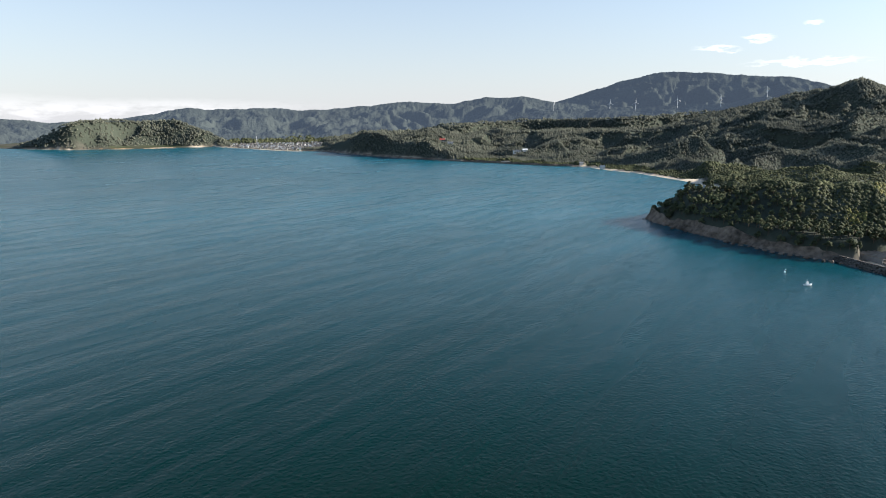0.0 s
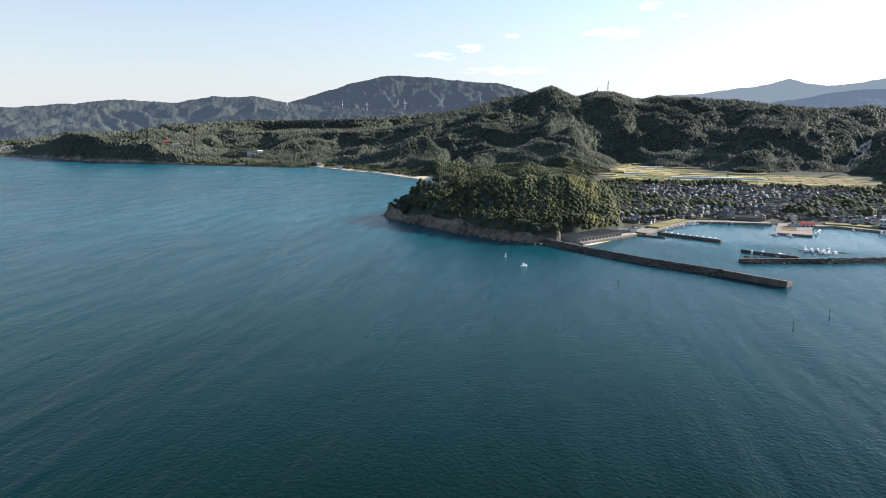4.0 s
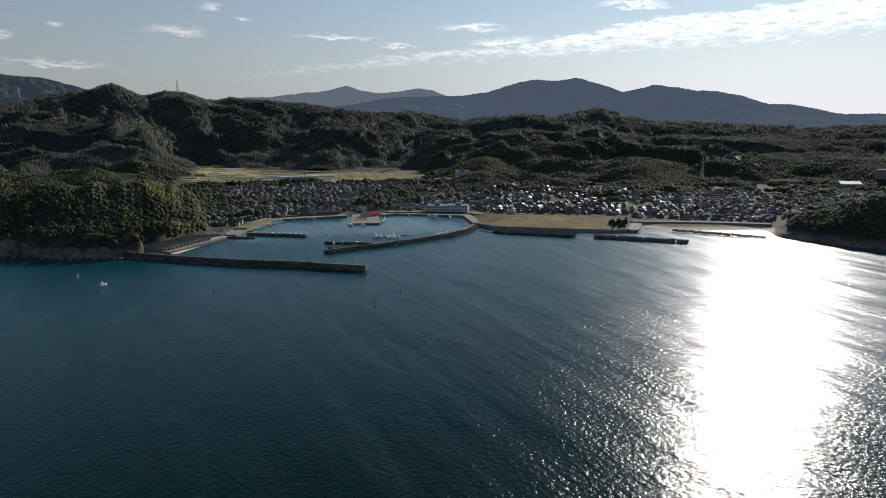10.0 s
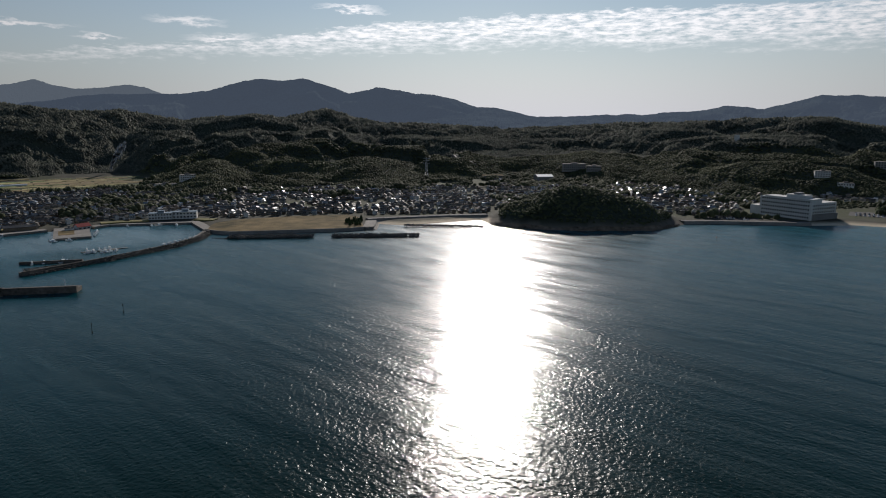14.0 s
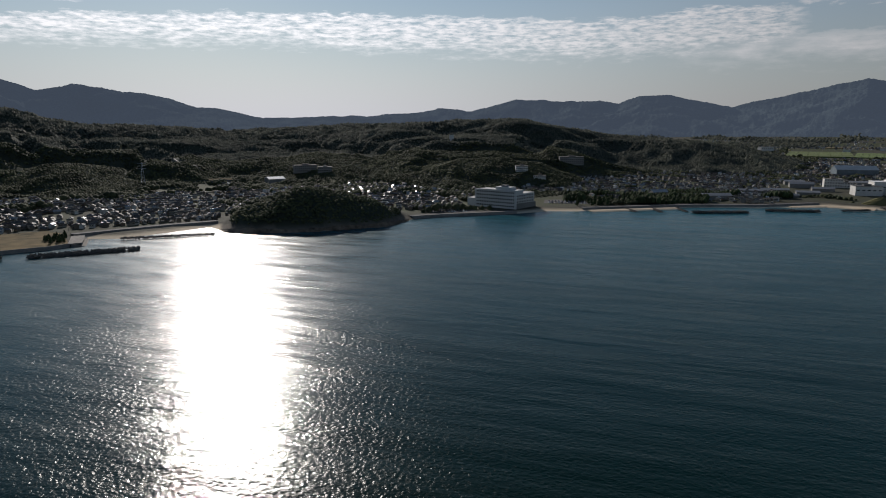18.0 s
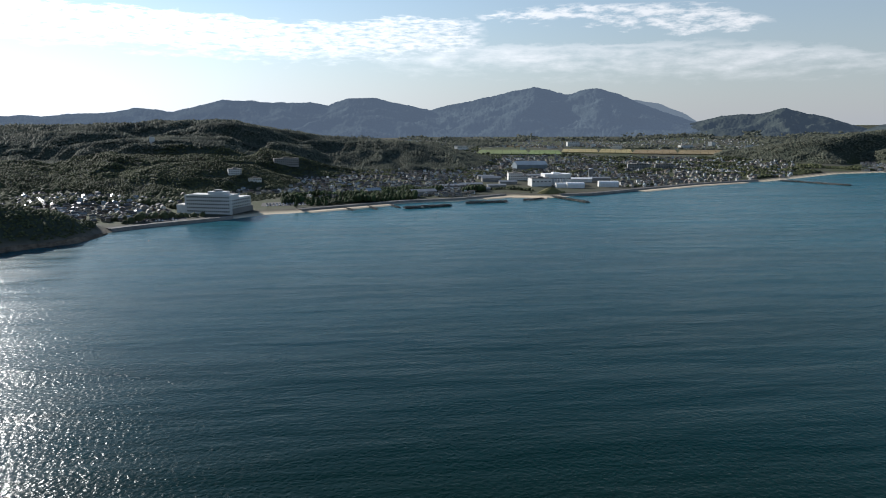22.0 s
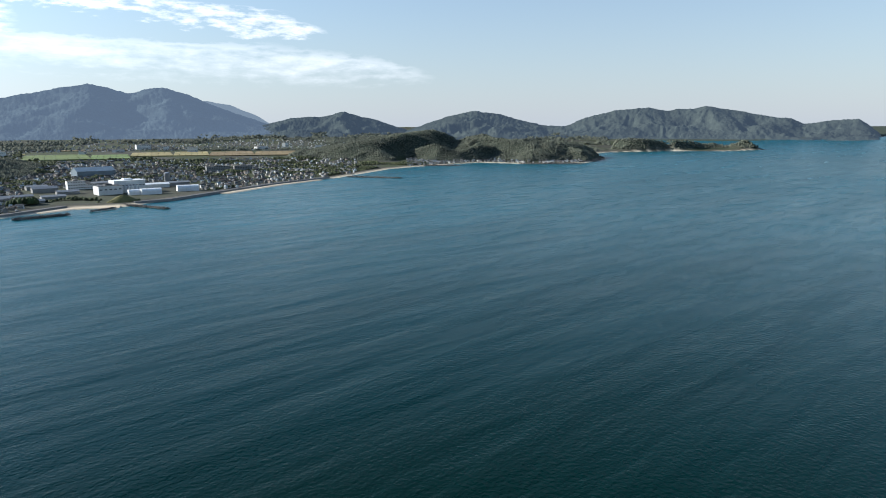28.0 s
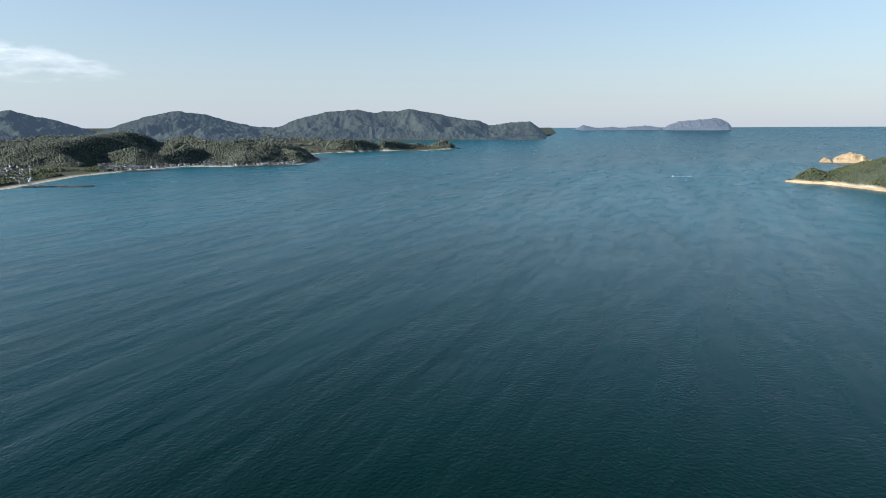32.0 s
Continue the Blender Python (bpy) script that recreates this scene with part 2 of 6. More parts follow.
    coarse = n.new("ShaderNodeMath")
    coarse.operation = "MULTIPLY"
    coarse.inputs[1].default_value = 2.4
    links(t, (together.outputs[0], coarse.inputs[0]), (coarse.outputs[0], ruffled.inputs["Roughness"]))
    facets(((22, 115, 3, 1.5, 3200), (1.7, 2.1, 2, 0.56, 3000)), ruffled)
    patch.inputs["From Min"].default_value, patch.inputs["From Max"].default_value = 0.36, 0.66
    patch.inputs["To Min"].default_value, patch.inputs["To Max"].default_value = 0.15, 0.42
    links(t, (waves(15, 52, 5), patch.inputs["Value"]), (patch.outputs[0], blend.inputs["Fac"]), (b.outputs[0], blend.inputs[1]), (ruffled.outputs[0], blend.inputs[2]),
          (blend.outputs[0], n["Material Output"].inputs["Surface"]))
    return k


def ground_material():
    """Town ground, sand by the water and forest floor, told apart by what grows there."""
    k = mat("land_cover", (0.060, 0.057, 0.043), 0.95, vary=0.4, scale=0.05, bump=0.3, bump_scale=0.3, spec=0.08)
    t = k.node_tree
    n = t.nodes
    b = n["Principled BSDF"]
    src = b.inputs["Base Color"].links[0].from_socket
    for name, colour in (("meadow", (0.050, 0.057, 0.027)), ("sand", (0.60, 0.50, 0.36)), ("rock", (0.135, 0.115, 0.09)), ("wood", (0.048, 0.056, 0.040))):
        at = n.new("ShaderNodeAttribute")
        at.attribute_name = name
        noise_ = n.new("ShaderNodeTexNoise")
        noise_.inputs["Scale"].default_value, noise_.inputs["Detail"].default_value = 0.12, 6
        tint = n.new("ShaderNodeMix")
        tint.data_type = "RGBA"
        tint.inputs["A"].default_value, tint.inputs["B"].default_value = (*[c * 0.65 for c in colour], 1), (*[c * 1.3 for c in colour], 1)
        mix = n.new("ShaderNodeMix")
        mix.data_type = "RGBA"
        links(t, (n.new("ShaderNodeNewGeometry").outputs["Position"], noise_.inputs["Vector"]), (noise_.outputs["Fac"], tint.inputs["Factor"]),
              (at.outputs["Fac"], mix.inputs["Factor"]), (src, mix.inputs["A"]), (tint.outputs["Result"], mix.inputs["B"]))
        src = mix.outputs["Result"]
    links(t, (src, b.inputs["Base Color"]))
    return k


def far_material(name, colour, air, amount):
    """Distant range; the haze of kilometres of bright air is put in as emission."""
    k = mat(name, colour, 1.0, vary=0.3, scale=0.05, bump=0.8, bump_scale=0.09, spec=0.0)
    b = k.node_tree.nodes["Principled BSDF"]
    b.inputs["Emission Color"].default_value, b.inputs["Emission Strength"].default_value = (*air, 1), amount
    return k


def leafy(k):
    """Leaves let some of the sun through."""
    n = k.node_tree.nodes
    b = n["Principled BSDF"]
    thin, both = n.new("ShaderNodeBsdfTranslucent"), n.new("ShaderNodeMixShader")
    both.inputs["Fac"].default_value = 0.25
    links(k.node_tree, (b.inputs["Base Color"].links[0].from_socket, thin.inputs["Color"]), (b.outputs[0], both.inputs[1]), (thin.outputs[0], both.inputs[2]),
          (both.outputs[0], n["Material Output"].inputs["Surface"]))
    return k


M_SEA, M_LAND = water_material(), ground_material()
M_CROWN = leafy(mat("broadleaf_canopy", (0.048, 0.058, 0.031), 0.8, vary=0.3, scale=0.10, second=(0.084, 0.090, 0.043), island=0.16, bump=0.4, bump_scale=0.8, spec=0.08))
# far forest crowns: the paling by haze is put into their base colour
M_HAZEWOOD = leafy(mat("haze_paled_forest", (0.084, 0.093, 0.072), 0.8, vary=0.3, scale=0.05, second=(0.118, 0.120, 0.085), island=0.12, bump=0.4, bump_scale=0.5, spec=0.08))
# each range glows faintly by its air colour, painting in the haze
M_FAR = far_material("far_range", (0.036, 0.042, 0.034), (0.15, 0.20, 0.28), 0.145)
M_ISLE = far_material("haze_blue_isle", (0.06, 0.062, 0.062), (0.17, 0.22, 0.31), 0.30)
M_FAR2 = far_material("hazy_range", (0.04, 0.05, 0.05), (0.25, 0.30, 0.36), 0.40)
M_FAR3 = far_material("mid_haze_range", (0.035, 0.045, 0.045), (0.18, 0.23, 0.31), 0.31)
M_CONC = mat("weathered_concrete", (0.19, 0.175, 0.155), 0.9, vary=0.3, scale=0.4, bump=0.3, bump_scale=2)
M_STONE = mat("armour_stone", (0.105, 0.094, 0.080), 0.95, vary=0.4, scale=0.6, island=0.3, bump=0.5, bump_scale=2)


# ---- the lie of the land ----
def spot(bearing, r):
    return r * math.sin(radians(bearing)), r * math.cos(radians(bearing))


COAST = ((-37, 3600), (-33.7, 3332), (-30, 3150), (-25.4, 3130), (-19.6, 3200), (-17, 3000), (-13.4, 2696), (-10.6, 2655), (-7, 2259),
         (-3.7, 2031), (0.4, 1847), (5.9, 1701), (9.8, 1610), (12.3, 1594), (14.7, 1464), (17, 1389), (21.1, 1205), (24, 1050),
         (22, 830), (19.4, 765), (17.9, 717), (20.1, 660), (24, 604), (28, 566), (31, 548), (34, 546), (36.2, 541), (38.5, 575), (40.8, 607),
         (42, 640), (44, 688), (45.1, 700))
COAST += ((50.7, 714), (54.9, 725), (61.2, 706), (62.1, 660), (62.4, 643), (64.2, 622), (70, 617), (74.4, 618), (75.8, 630), (76.2, 664),
          (79.4, 648), (83, 668), (86.2, 688), (87.2, 656), (89.9, 632), (95, 628), (101, 647), (103, 690), (104.3, 706), (109.7, 732),
          (113.3, 749), (115.7, 773), (118.4, 778), (123, 811), (128, 855), (133, 880), (137.7, 938), (141.2, 930), (148, 1050))
COAST += ((153, 1190), (158.5, 1335), (163, 1600), (166.6, 1735), (171, 1883), (175.5, 1815), (180.2, 1877), (181.9, 2125), (181, 2560),
          (182, 2690), (187, 2850), (191.2, 2875), (194.3, 3059), (193, 3170), (186, 3200), (184.5, 3800), (192, 3755), (196.8, 3925),
          (199, 4075), (202, 4180), (202.6, 4500), (202, 5200))
FAR_EDGE = 4950.0


def sea_z(r):
    """The water's surface lifts towards the rim, so that its edge stands at eye height like the true horizon."""
    s = np.clip((np.asarray(r, float) - 2500) / 2450, 0, 1.02)
    return EYE * s * s


_table = np.random.RandomState(7).rand(256, 256)


def value_noise(x, y):
    xi, yi = np.floor(x).astype(int), np.floor(y).astype(int)
    u, v = x - xi, y - yi
    u, v = u * u * (3 - 2 * u), v * v * (3 - 2 * v)
    g = lambda i, j: _table[(xi + i) & 255, (yi + j) & 255]
    return (g(0, 0) * (1 - u) + g(1, 0) * u) * (1 - v) + (g(0, 1) * (1 - u) + g(1, 1) * u) * v


def fractal(x, y, octaves=4):
    s, a, total = 0, 1.0, 0
    for o in range(octaves):
        s, total = s + a * value_noise(x * 2**o + 17 * o, y * 2**o + 31 * o), total + a
        a *= 0.5
    return s / total * 2 - 1


def inland(x, y, ring):
    """Signed distance to a shore: positive on land."""
    p = np.array([spot(b, r) for b, r in ring])
    q = np.roll(p, -1, 0)
    best, odd = np.full(x.shape, 1e18), np.zeros(x.shape, bool)
    for (ax, ay), (bx, by) in zip(p, q):
        dx, dy = bx - ax, by - ay
        h = np.clip(((x - ax) * dx + (y - ay) * dy) / (dx * dx + dy * dy + 1e-9), 0, 1)
        best = np.minimum(best, (x - ax - h * dx) ** 2 + (y - ay - h * dy) ** 2)
        if ay != by:
            odd ^= ((ay > y) != (by > y)) & (x < dx * (y - ay) / dy + ax)
    return np.where(odd, 1, -1) * np.sqrt(best)


RING = COAST + tuple((b, 5600) for b in range(200, -45, -6))

# wooded ridges: distance of the crest, reach to the front and to the back, and (bearing, angle of the crest above eye level)
RIDGES = (
    (690, 100, 150, ((17.9, -8.2), (18.8, -6.9), (19.8, -6.1), (21.3, -4.9), (23.2, -4.5), (25.7, -3.95), (28.2, -3.4), (31.2, -3.4), (34.2, -3.75),
                     (36.2, -4.5), (37.7, -5.5), (38.5, -7.4), (39.2, -8.4))),
    (980, 190, 300, ((19, -5.6), (22, -4.6), (26, -3.7), (30, -3.3), (34, -3.7), (36.5, -4.8), (38, -5.7))),
    (692, 64, 70, ((86.0, -9.0), (87.6, -7.6), (89.2, -6.3), (91.6, -5.3), (94.6, -5.0), (97.6, -5.3), (100.4, -6.4), (103.0, -7.7), (104.6, -9.0))),
    (1240, 310, 300, ((57, -4.4), (60, -3.6), (63, -2.6), (66, -3.2), (69, -2.3), (73, -3.0), (76, -2.5), (80, -3.1), (83, -3.4), (85.5, -4.2))),
    (1400, 280, 300, ((82, -3.4), (86, -2.2), (91, -2.0), (97, -2.2), (101, -2.4), (106, -3.0))),
    (1120, 170, 260, ((102, -5.0), (105, -3.3), (108, -2.7), (112, -2.6), (115, -3.1), (118, -4.2), (120, -4.9))),
    (1750, 420, 600, ((92, -2.8), (96, -0.6), (101, -0.1), (104, 0.25), (108.5, 0.65), (113.4, 0.75), (116.9, 0.05), (120.9, -0.7), (126.2, -0.95),
                      (130.4, -1.4), (133, -1.9), (135.5, -2.6), (137, -3.2))),
    (2200, 1000, 700, ((12, -2.2), (17, -0.6), (21.4, 0.55), (24.2, 1.2), (28.3, 2.3), (30.5, 2.6), (32.5, 3.25), (34.7, 2.3), (36.5, 1.2), (38, 0.0))),
    (2250, 980, 700, ((31, 1.2), (34.7, 2.2), (36.3, 2.77), (38.1, 2.56), (39.9, 1.96), (41.6, 2.25), (44.2, 2.03), (47.1, 1.79), (49.1, 1.55), (51.1, 1.31), (53.6, 1.06), (56.5, 1.2), (58.5, 0.8), (61, 0.45), (63.9, 0.73), (66.7, 0.95), (69, 0.65), (70.8, 1.06), (72.6, 1.5), (74.4, 0.93), (77, 0.33), (79.4, 0.18), (81.4, 0.3), (85.5, 0.25), (88, -0.3), (97, 0.2), (103, 0.3), (110, 0.3), (118, -0.4))),
    (2350, 660, 500, ((-13, -2.2), (-10, -1.4), (-7, -0.4), (-4, -0.9), (-1, -0.2), (2, -0.8), (5, -0.2), (8, -0.9), (11, -0.3), (14, -1.0), (17, -0.5), (22, -0.2), (26, -0.4))),
    (3330, 190, 300, ((-34, -1.7), (-32.6, -0.6), (-31, 0.2), (-29, 0.6), (-26.5, 0.72), (-25, 0.5), (-22.5, 0.6), (-20.5, -0.1), (-18.8, -0.9), (-17.6, -1.5))),
    (2150, 210, 300, ((153, -2.6), (155, -1.9), (160.3, -1.0), (162.5, -0.7), (164.7, -0.3), (166.7, -0.08), (167.8, -0.4), (168.9, -1.0), (170, -0.77), (171.2, -0.54), (172.7, -0.9),
                      (174.7, -0.98), (176.5, -1.19), (177.9, -1.09), (179.7, -1.37), (181.2, -1.89), (182.1, -2.6))),
    (2040, 80, 150, ((160, -2.4), (162.5, -1.6), (165, -1.9), (167, -1.3), (169, -2.0), (171, -1.3), (173, -1.8), (175, -1.5), (177, -1.9), (179, -1.6), (180.5, -2.0), (181.5, -2.6))),
    (2480, 220, 300, ((170, -1.9), (172, -1.55), (174.5, -1.75), (177, -1.5), (179.5, -1.75), (181, -2.0), (181.8, -2.5))),
    (2950, 90, 120, ((179, -1.6), (181.2, -0.96), (184.1, -0.88), (187.1, -0.99), (190.1, -1.3), (191.6, -1.5), (192.6, -1.0), (193.7, -1.2), (194.6, -1.8))),
    (2750, 200, 250, ((-5, -1.0), (0, 0.1), (4, 0.35), (9, 0.55), (14, 0.5), (19, 0.8), (23, 1.0), (27, 0.5))),
    (1340, 120, 200, ((220.6, -4.4), (221.6, -3.3), (222.6, -3.05), (223.6, -3.35), (224.6, -3.0), (226, -2.5), (228, -1.75), (232, -1.2), (238, -1.6))),
)
# the skyline that nothing in front may overtop
SKYLINE = ((-40, -1), (-34, -1.7), (-32.6, -0.6), (-29, 0.6), (-25, 0.5), (-22, 0.6), (-19, -0.8), (-17, -1.7), (-10, -0.9), (-6, -0.1), (9, 0.5), (14, 0.5), (19, 0.8), (24.2, 1.2), (28.3, 2.3), (32.5, 3.25), (34.7, 2.3), (36.3, 2.82), (38.1, 2.61), (39.9, 2.01), (41.6, 2.3), (44.2, 2.08), (47.1, 1.84), (49.1, 1.6), (51.1, 1.36), (53.6, 1.11), (56.5, 1.25), (58.5, 0.85), (61, 0.5), (63.9, 0.78), (66.7, 1), (69, 0.7), (70.8, 1.11), (72.6, 1.55), (74.4, 0.98), (77, 0.38), (88, -0.2), (97, 0.25), (108.5, 0.7), (113.4, 0.75), (116.9, 0.05), (120.9, -0.7), (130.4, -1.4), (135.5, -2.6), (150, -2.6), (155, -1.9), (162.5, -0.7), (164.7, -0.3), (166.7, -0.08), (167.8, -0.4), (168.9, -1), (170, -0.77), (171.2, -0.54), (172.7, -0.9), (174.7, -0.98), (177.9, -1.09), (179.7, -1.37), (181.2, -1.89), (182.1, -2.2), (182.8, -0.9), (194, -0.95), (222, -3), (228, -1.75), (238, -1.4))
ISLET = ((220.8, 1351), (222.2, 1322), (223.6, 1316), (225.5, 1268), (227.5, 1213), (232, 1100), (239, 1050), (240, 1700), (230, 1650), (224, 1460), (221.4, 1395))


# where the low wooded spurs begin behind the shore
SPURS_FROM = ((-36, 5200), (-12, 5200), (-10, 2750), (-7, 2330), (-3.7, 2110), (0.4, 1930), (5.9, 1780), (9.8, 1690), (14.7, 1570), (17, 1510), (22, 1400), (36, 1250), (38, 1300),
              (39.5, 1680), (56, 1560), (58.5, 1150), (62, 1020), (85, 1010), (87.5, 1190), (99, 1190), (104, 1010), (118, 1010), (121, 1200), (130, 1550), (137, 2000), (139, 5200), (240, 5200))


def spurs(x, y, size):
    """Forked spurs with gullies between them, 0 to 1."""
    w1, w2 = fractal(x / (420 * size) + 5, y / (420 * size), 3), fractal(x / (420 * size), y / (420 * size) + 50, 3)
    total = 0
    for k, (cell, share_, turn) in enumerate(((360, 0.46, 0.5), (160, 0.34, 1.2), (78, 0.20, 2.1))):
        u, v = x + 110 * size * w1, y + 110 * size * w2
        u, v = (u * math.cos(turn) - v * math.sin(turn)) / (cell * size), (u * math.sin(turn) + v * math.cos(turn)) / (cell * size)
        total = total + share_ * np.clip(1.12 - np.sqrt((fractal(u + 7 * k, v, 2) * 2.5) ** 2 + 0.03), 0, 1)
    return np.clip(total * 1.25, 0, 1)


def lay(x, y):
    """Height of the ground and what covers it, for arrays of x and y."""
    x, y = np.atleast_1d(np.asarray(x, float)), np.atleast_1d(np.asarray(y, float))
    r, b = np.hypot(x, y), np.degrees(np.arctan2(x, y))
    b = np.where(b < -60, b + 360, b)
    sd = np.maximum(inland(x, y, RING), inland(x, y, ISLET))
    base = np.where(sd > 0, np.minimum(2.4, sd * 0.14) + 0.009 * np.clip(sd - 90, 0, 1400), np.maximum(-5, sd * 0.12)) + sea_z(r)
    # the reclaimed field stands level behind its wall
    base = np.where((b > 62.3) & (b < 75.6) & (sd > 0) & (r < 735), np.minimum(2.1, sd * 1.2), base)
    hill = np.zeros_like(base)
    n1, n2 = fractal(x / 260, y / 260, 4), fractal(x / 70 + 9, y / 70, 3)
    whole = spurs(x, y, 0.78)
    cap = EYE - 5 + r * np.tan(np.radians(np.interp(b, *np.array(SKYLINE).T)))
    for dist, front, back, crest in RIDGES:
        cb, ce = np.array(crest).T
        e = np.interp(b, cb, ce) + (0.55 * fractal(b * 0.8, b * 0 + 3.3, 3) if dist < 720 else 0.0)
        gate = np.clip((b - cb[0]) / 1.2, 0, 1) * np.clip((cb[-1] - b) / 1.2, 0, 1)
        d = dist * (1 + 0.04 * np.sin(b * 0.45 + dist) * (dist > 1200))
        top = (EYE + d * np.tan(np.radians(e)) - (3 if dist in (692, 1340) else 8 if dist < 1000 else 4) - base) * gate
        u = (r - d) / np.where(r < d, front, back)
        fall = np.clip(1 - u * u, 0, 1)
        fall = fall * (0.5 + 0.5 * fall)
        # spurs and gullies break the slope, more on the high ridges than on the low ones
        cut = 0.08 + 0.92 * np.clip(1.0 - fall ** (1.5 if dist in (690, 692, 980, 1340) else 4.5), 0, 1)
        h_lobes = 16 * gate * np.clip(fall * 1.6, 0, 1) * (fractal(x / 62 + 4, y / 62, 3) - 0.1) if dist in (690, 980) else 0
        rough = whole if dist > 1000 and dist != 1340 else 0.65 + 0.35 * whole
        h = top * fall * (1.12 - cut * 1.25 * (1 - rough)) / (1.12 - 0.10 * (1 - rough)) + 3 * n2 * gate + h_lobes
        hill = np.maximum(hill, np.where(fall > 0, np.clip(h, 0, None), 0))
    # low wooded spurs run on between the ridges
    start = np.interp(b, *np.array(SPURS_FROM).T) * (1 + 0.05 * n1)
    apron = np.clip((r - start) / 420, 0, 1) ** 0.8 * np.clip(0.66 * (cap - base), 0, 120) * np.clip(whole * 1.5 - 0.25, 0.05, 1) * (b < 139) + 3 * n2
    hill = np.maximum(hill, np.where(r > start, apron, 0))
    hill = np.minimum(hill, np.maximum(cap - base, 0))
    hill *= np.clip((sd - 2) / (8 + r * 0.014), 0, 1)
    # the valley floor with the rice fields stays open
    vale = np.clip((b - 35.2) / 3.2, 0, 1) * np.clip((58.4 - b) / 1.6, 0, 1) * np.clip((r - 1000) / 80, 0, 1)
    edge = np.interp(b, (36.6, 38, 41.6, 46, 49, 53, 57), (1690, 1660, 1470, 1320, 1290, 1330, 1340)) * (1 + 0.02 * n1)
    hill *= 1 - vale * (1 - np.clip((r - edge) / 170, 0, 1))
    # the headland stands on its cliffs
    hill = np.where((b > 16.5) & (b < 38.6) & (r < 860), np.maximum(hill, np.clip((sd - np.where(b > 33.6, 24, 1)) * 1.5, 0, 12 - np.clip(b - 36, 0, 3) * 2)), hill)
    # an open beach behind the headland
    hill = np.where((b > 12.5) & (b < 22.5) & (r > 1000) & (r < 1700), hill * np.clip((sd - 34) / 40, 0, 1), hill)
    wood = np.clip((hill - 2.5) / 2.5, 0, 1)
    wood = np.where((b > 183) & (r > 3250), 1.0, wood)
    return base + hill, wood, sd, r, b


def mesh_from(name, verts, faces, material, smooth=False):
    """A mesh straight from arrays; faces is an (n, 3 or 4) array."""
    me = bpy.data.meshes.new(name)
    k = faces.shape[1]
    me.vertices.add(len(verts))
    me.vertices.foreach_set("co", np.ascontiguousarray(verts, np.float32).ravel())
    me.loops.add(faces.size)
    me.loops.foreach_set("vertex_index", np.ascontiguousarray(faces, np.int32).ravel())
    me.polygons.add(len(faces))
    me.polygons.foreach_set("loop_start", np.arange(0, faces.size, k, dtype=np.int32))
    me.polygons.foreach_set("use_smooth", np.full(len(faces), smooth))
    me.update(calc_edges=True)
    me.materials.append(material)
    return me


def polar_grid(b0, b1, nb, rs):
    bb, rr = np.meshgrid(np.radians(np.linspace(b0, b1, nb)), rs, indexing="ij")
    i = np.arange((nb - 1) * (len(rs) - 1))
    q = (i // (len(rs) - 1)) * len(rs) + i % (len(rs) - 1)
    faces = np.stack([q, q + 1, q + len(rs) + 1, q + len(rs)], 1)
    return (rr * np.sin(bb)).ravel(), (rr * np.cos(bb)).ravel(), faces


# water: one sheet all round
gx, gy, gf = polar_grid(0, 360, 401, np.concatenate([[0.5], np.geomspace(60, FAR_EDGE, 96)]))
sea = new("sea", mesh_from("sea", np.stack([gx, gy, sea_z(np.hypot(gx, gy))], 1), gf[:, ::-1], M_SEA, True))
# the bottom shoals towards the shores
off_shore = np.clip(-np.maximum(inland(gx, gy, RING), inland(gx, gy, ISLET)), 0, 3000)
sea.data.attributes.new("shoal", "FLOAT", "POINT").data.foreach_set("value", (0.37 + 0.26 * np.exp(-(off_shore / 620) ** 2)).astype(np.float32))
# the harbour basin lies still behind its moles
sea_b, sea_r = np.degrees(np.arctan2(gx, gy)), np.hypot(gx, gy)
basin = np.clip((sea_b - 40.5) / 1.5, 0, 1) * np.clip((61.5 - sea_b) / 1.5, 0, 1) * np.clip((sea_r - np.interp(sea_b, (40, 50, 55, 61), (560, 585, 590, 600))) / 25, 0, 1) * (sea_r < 760)
sea.data.attributes.new("calm", "FLOAT", "POINT").data.foreach_set("value", basin.astype(np.float32))
tagged(sea, "calm deep teal sea with wind streaks", "sea", kind="structure")

gx, gy, gf = polar_grid(-40, 240, 760, np.geomspace(500, FAR_EDGE, 230))
gz, wood, sd, gr, gb = lay(gx, gy)
GROUND_R = np.geomspace(500, FAR_EDGE, 230)
HORIZON = np.maximum.accumulate(((gz - EYE) / gr).reshape(760, 230), axis=1)
ground_mesh = mesh_from("ground", np.stack([gx, gy, gz], 1), gf[:, ::-1], M_LAND, True)
town = (sd > 0) & (wood < 0.4)
sand = np.clip(1.4 - np.abs(sd - 3) / np.where((gb > 12.5) & (gb < 22), 40, 8), 0, 1) * np.clip(((gb < 41) | ((gb > 76) & (gb < 87)) | (gb > 113)).astype(float), 0, 1) * (gr < 3300) * np.where(gb > 218, 0.4 + 0.6 * (gb > 223.5), 1)
cliff = ((gb > 17) & (gb < 34.5) & (sd < 9) & (gr < 760)) | ((gb > 87) & (gb < 103.5) & (sd < 12)) | ((gb < -2) & (sd < 22) & (wood > 0.2))
meadow = np.clip(fractal(gx / 110, gy / 110, 3) * 2 + 0.55, 0, 1) * np.clip((sd - 14) / 40, 0, 1) * np.where((gb > 133) & (gb < 147.5) & (gr < 1240), 0.55, 1)
for name, values in (("wood", wood), ("sand", sand * (1 - wood)), ("rock", cliff.astype(float)), ("meadow", meadow)):
    ground_mesh.attributes.new(name, "FLOAT", "POINT").data.foreach_set("value", np.ascontiguousarray(values, np.float32))
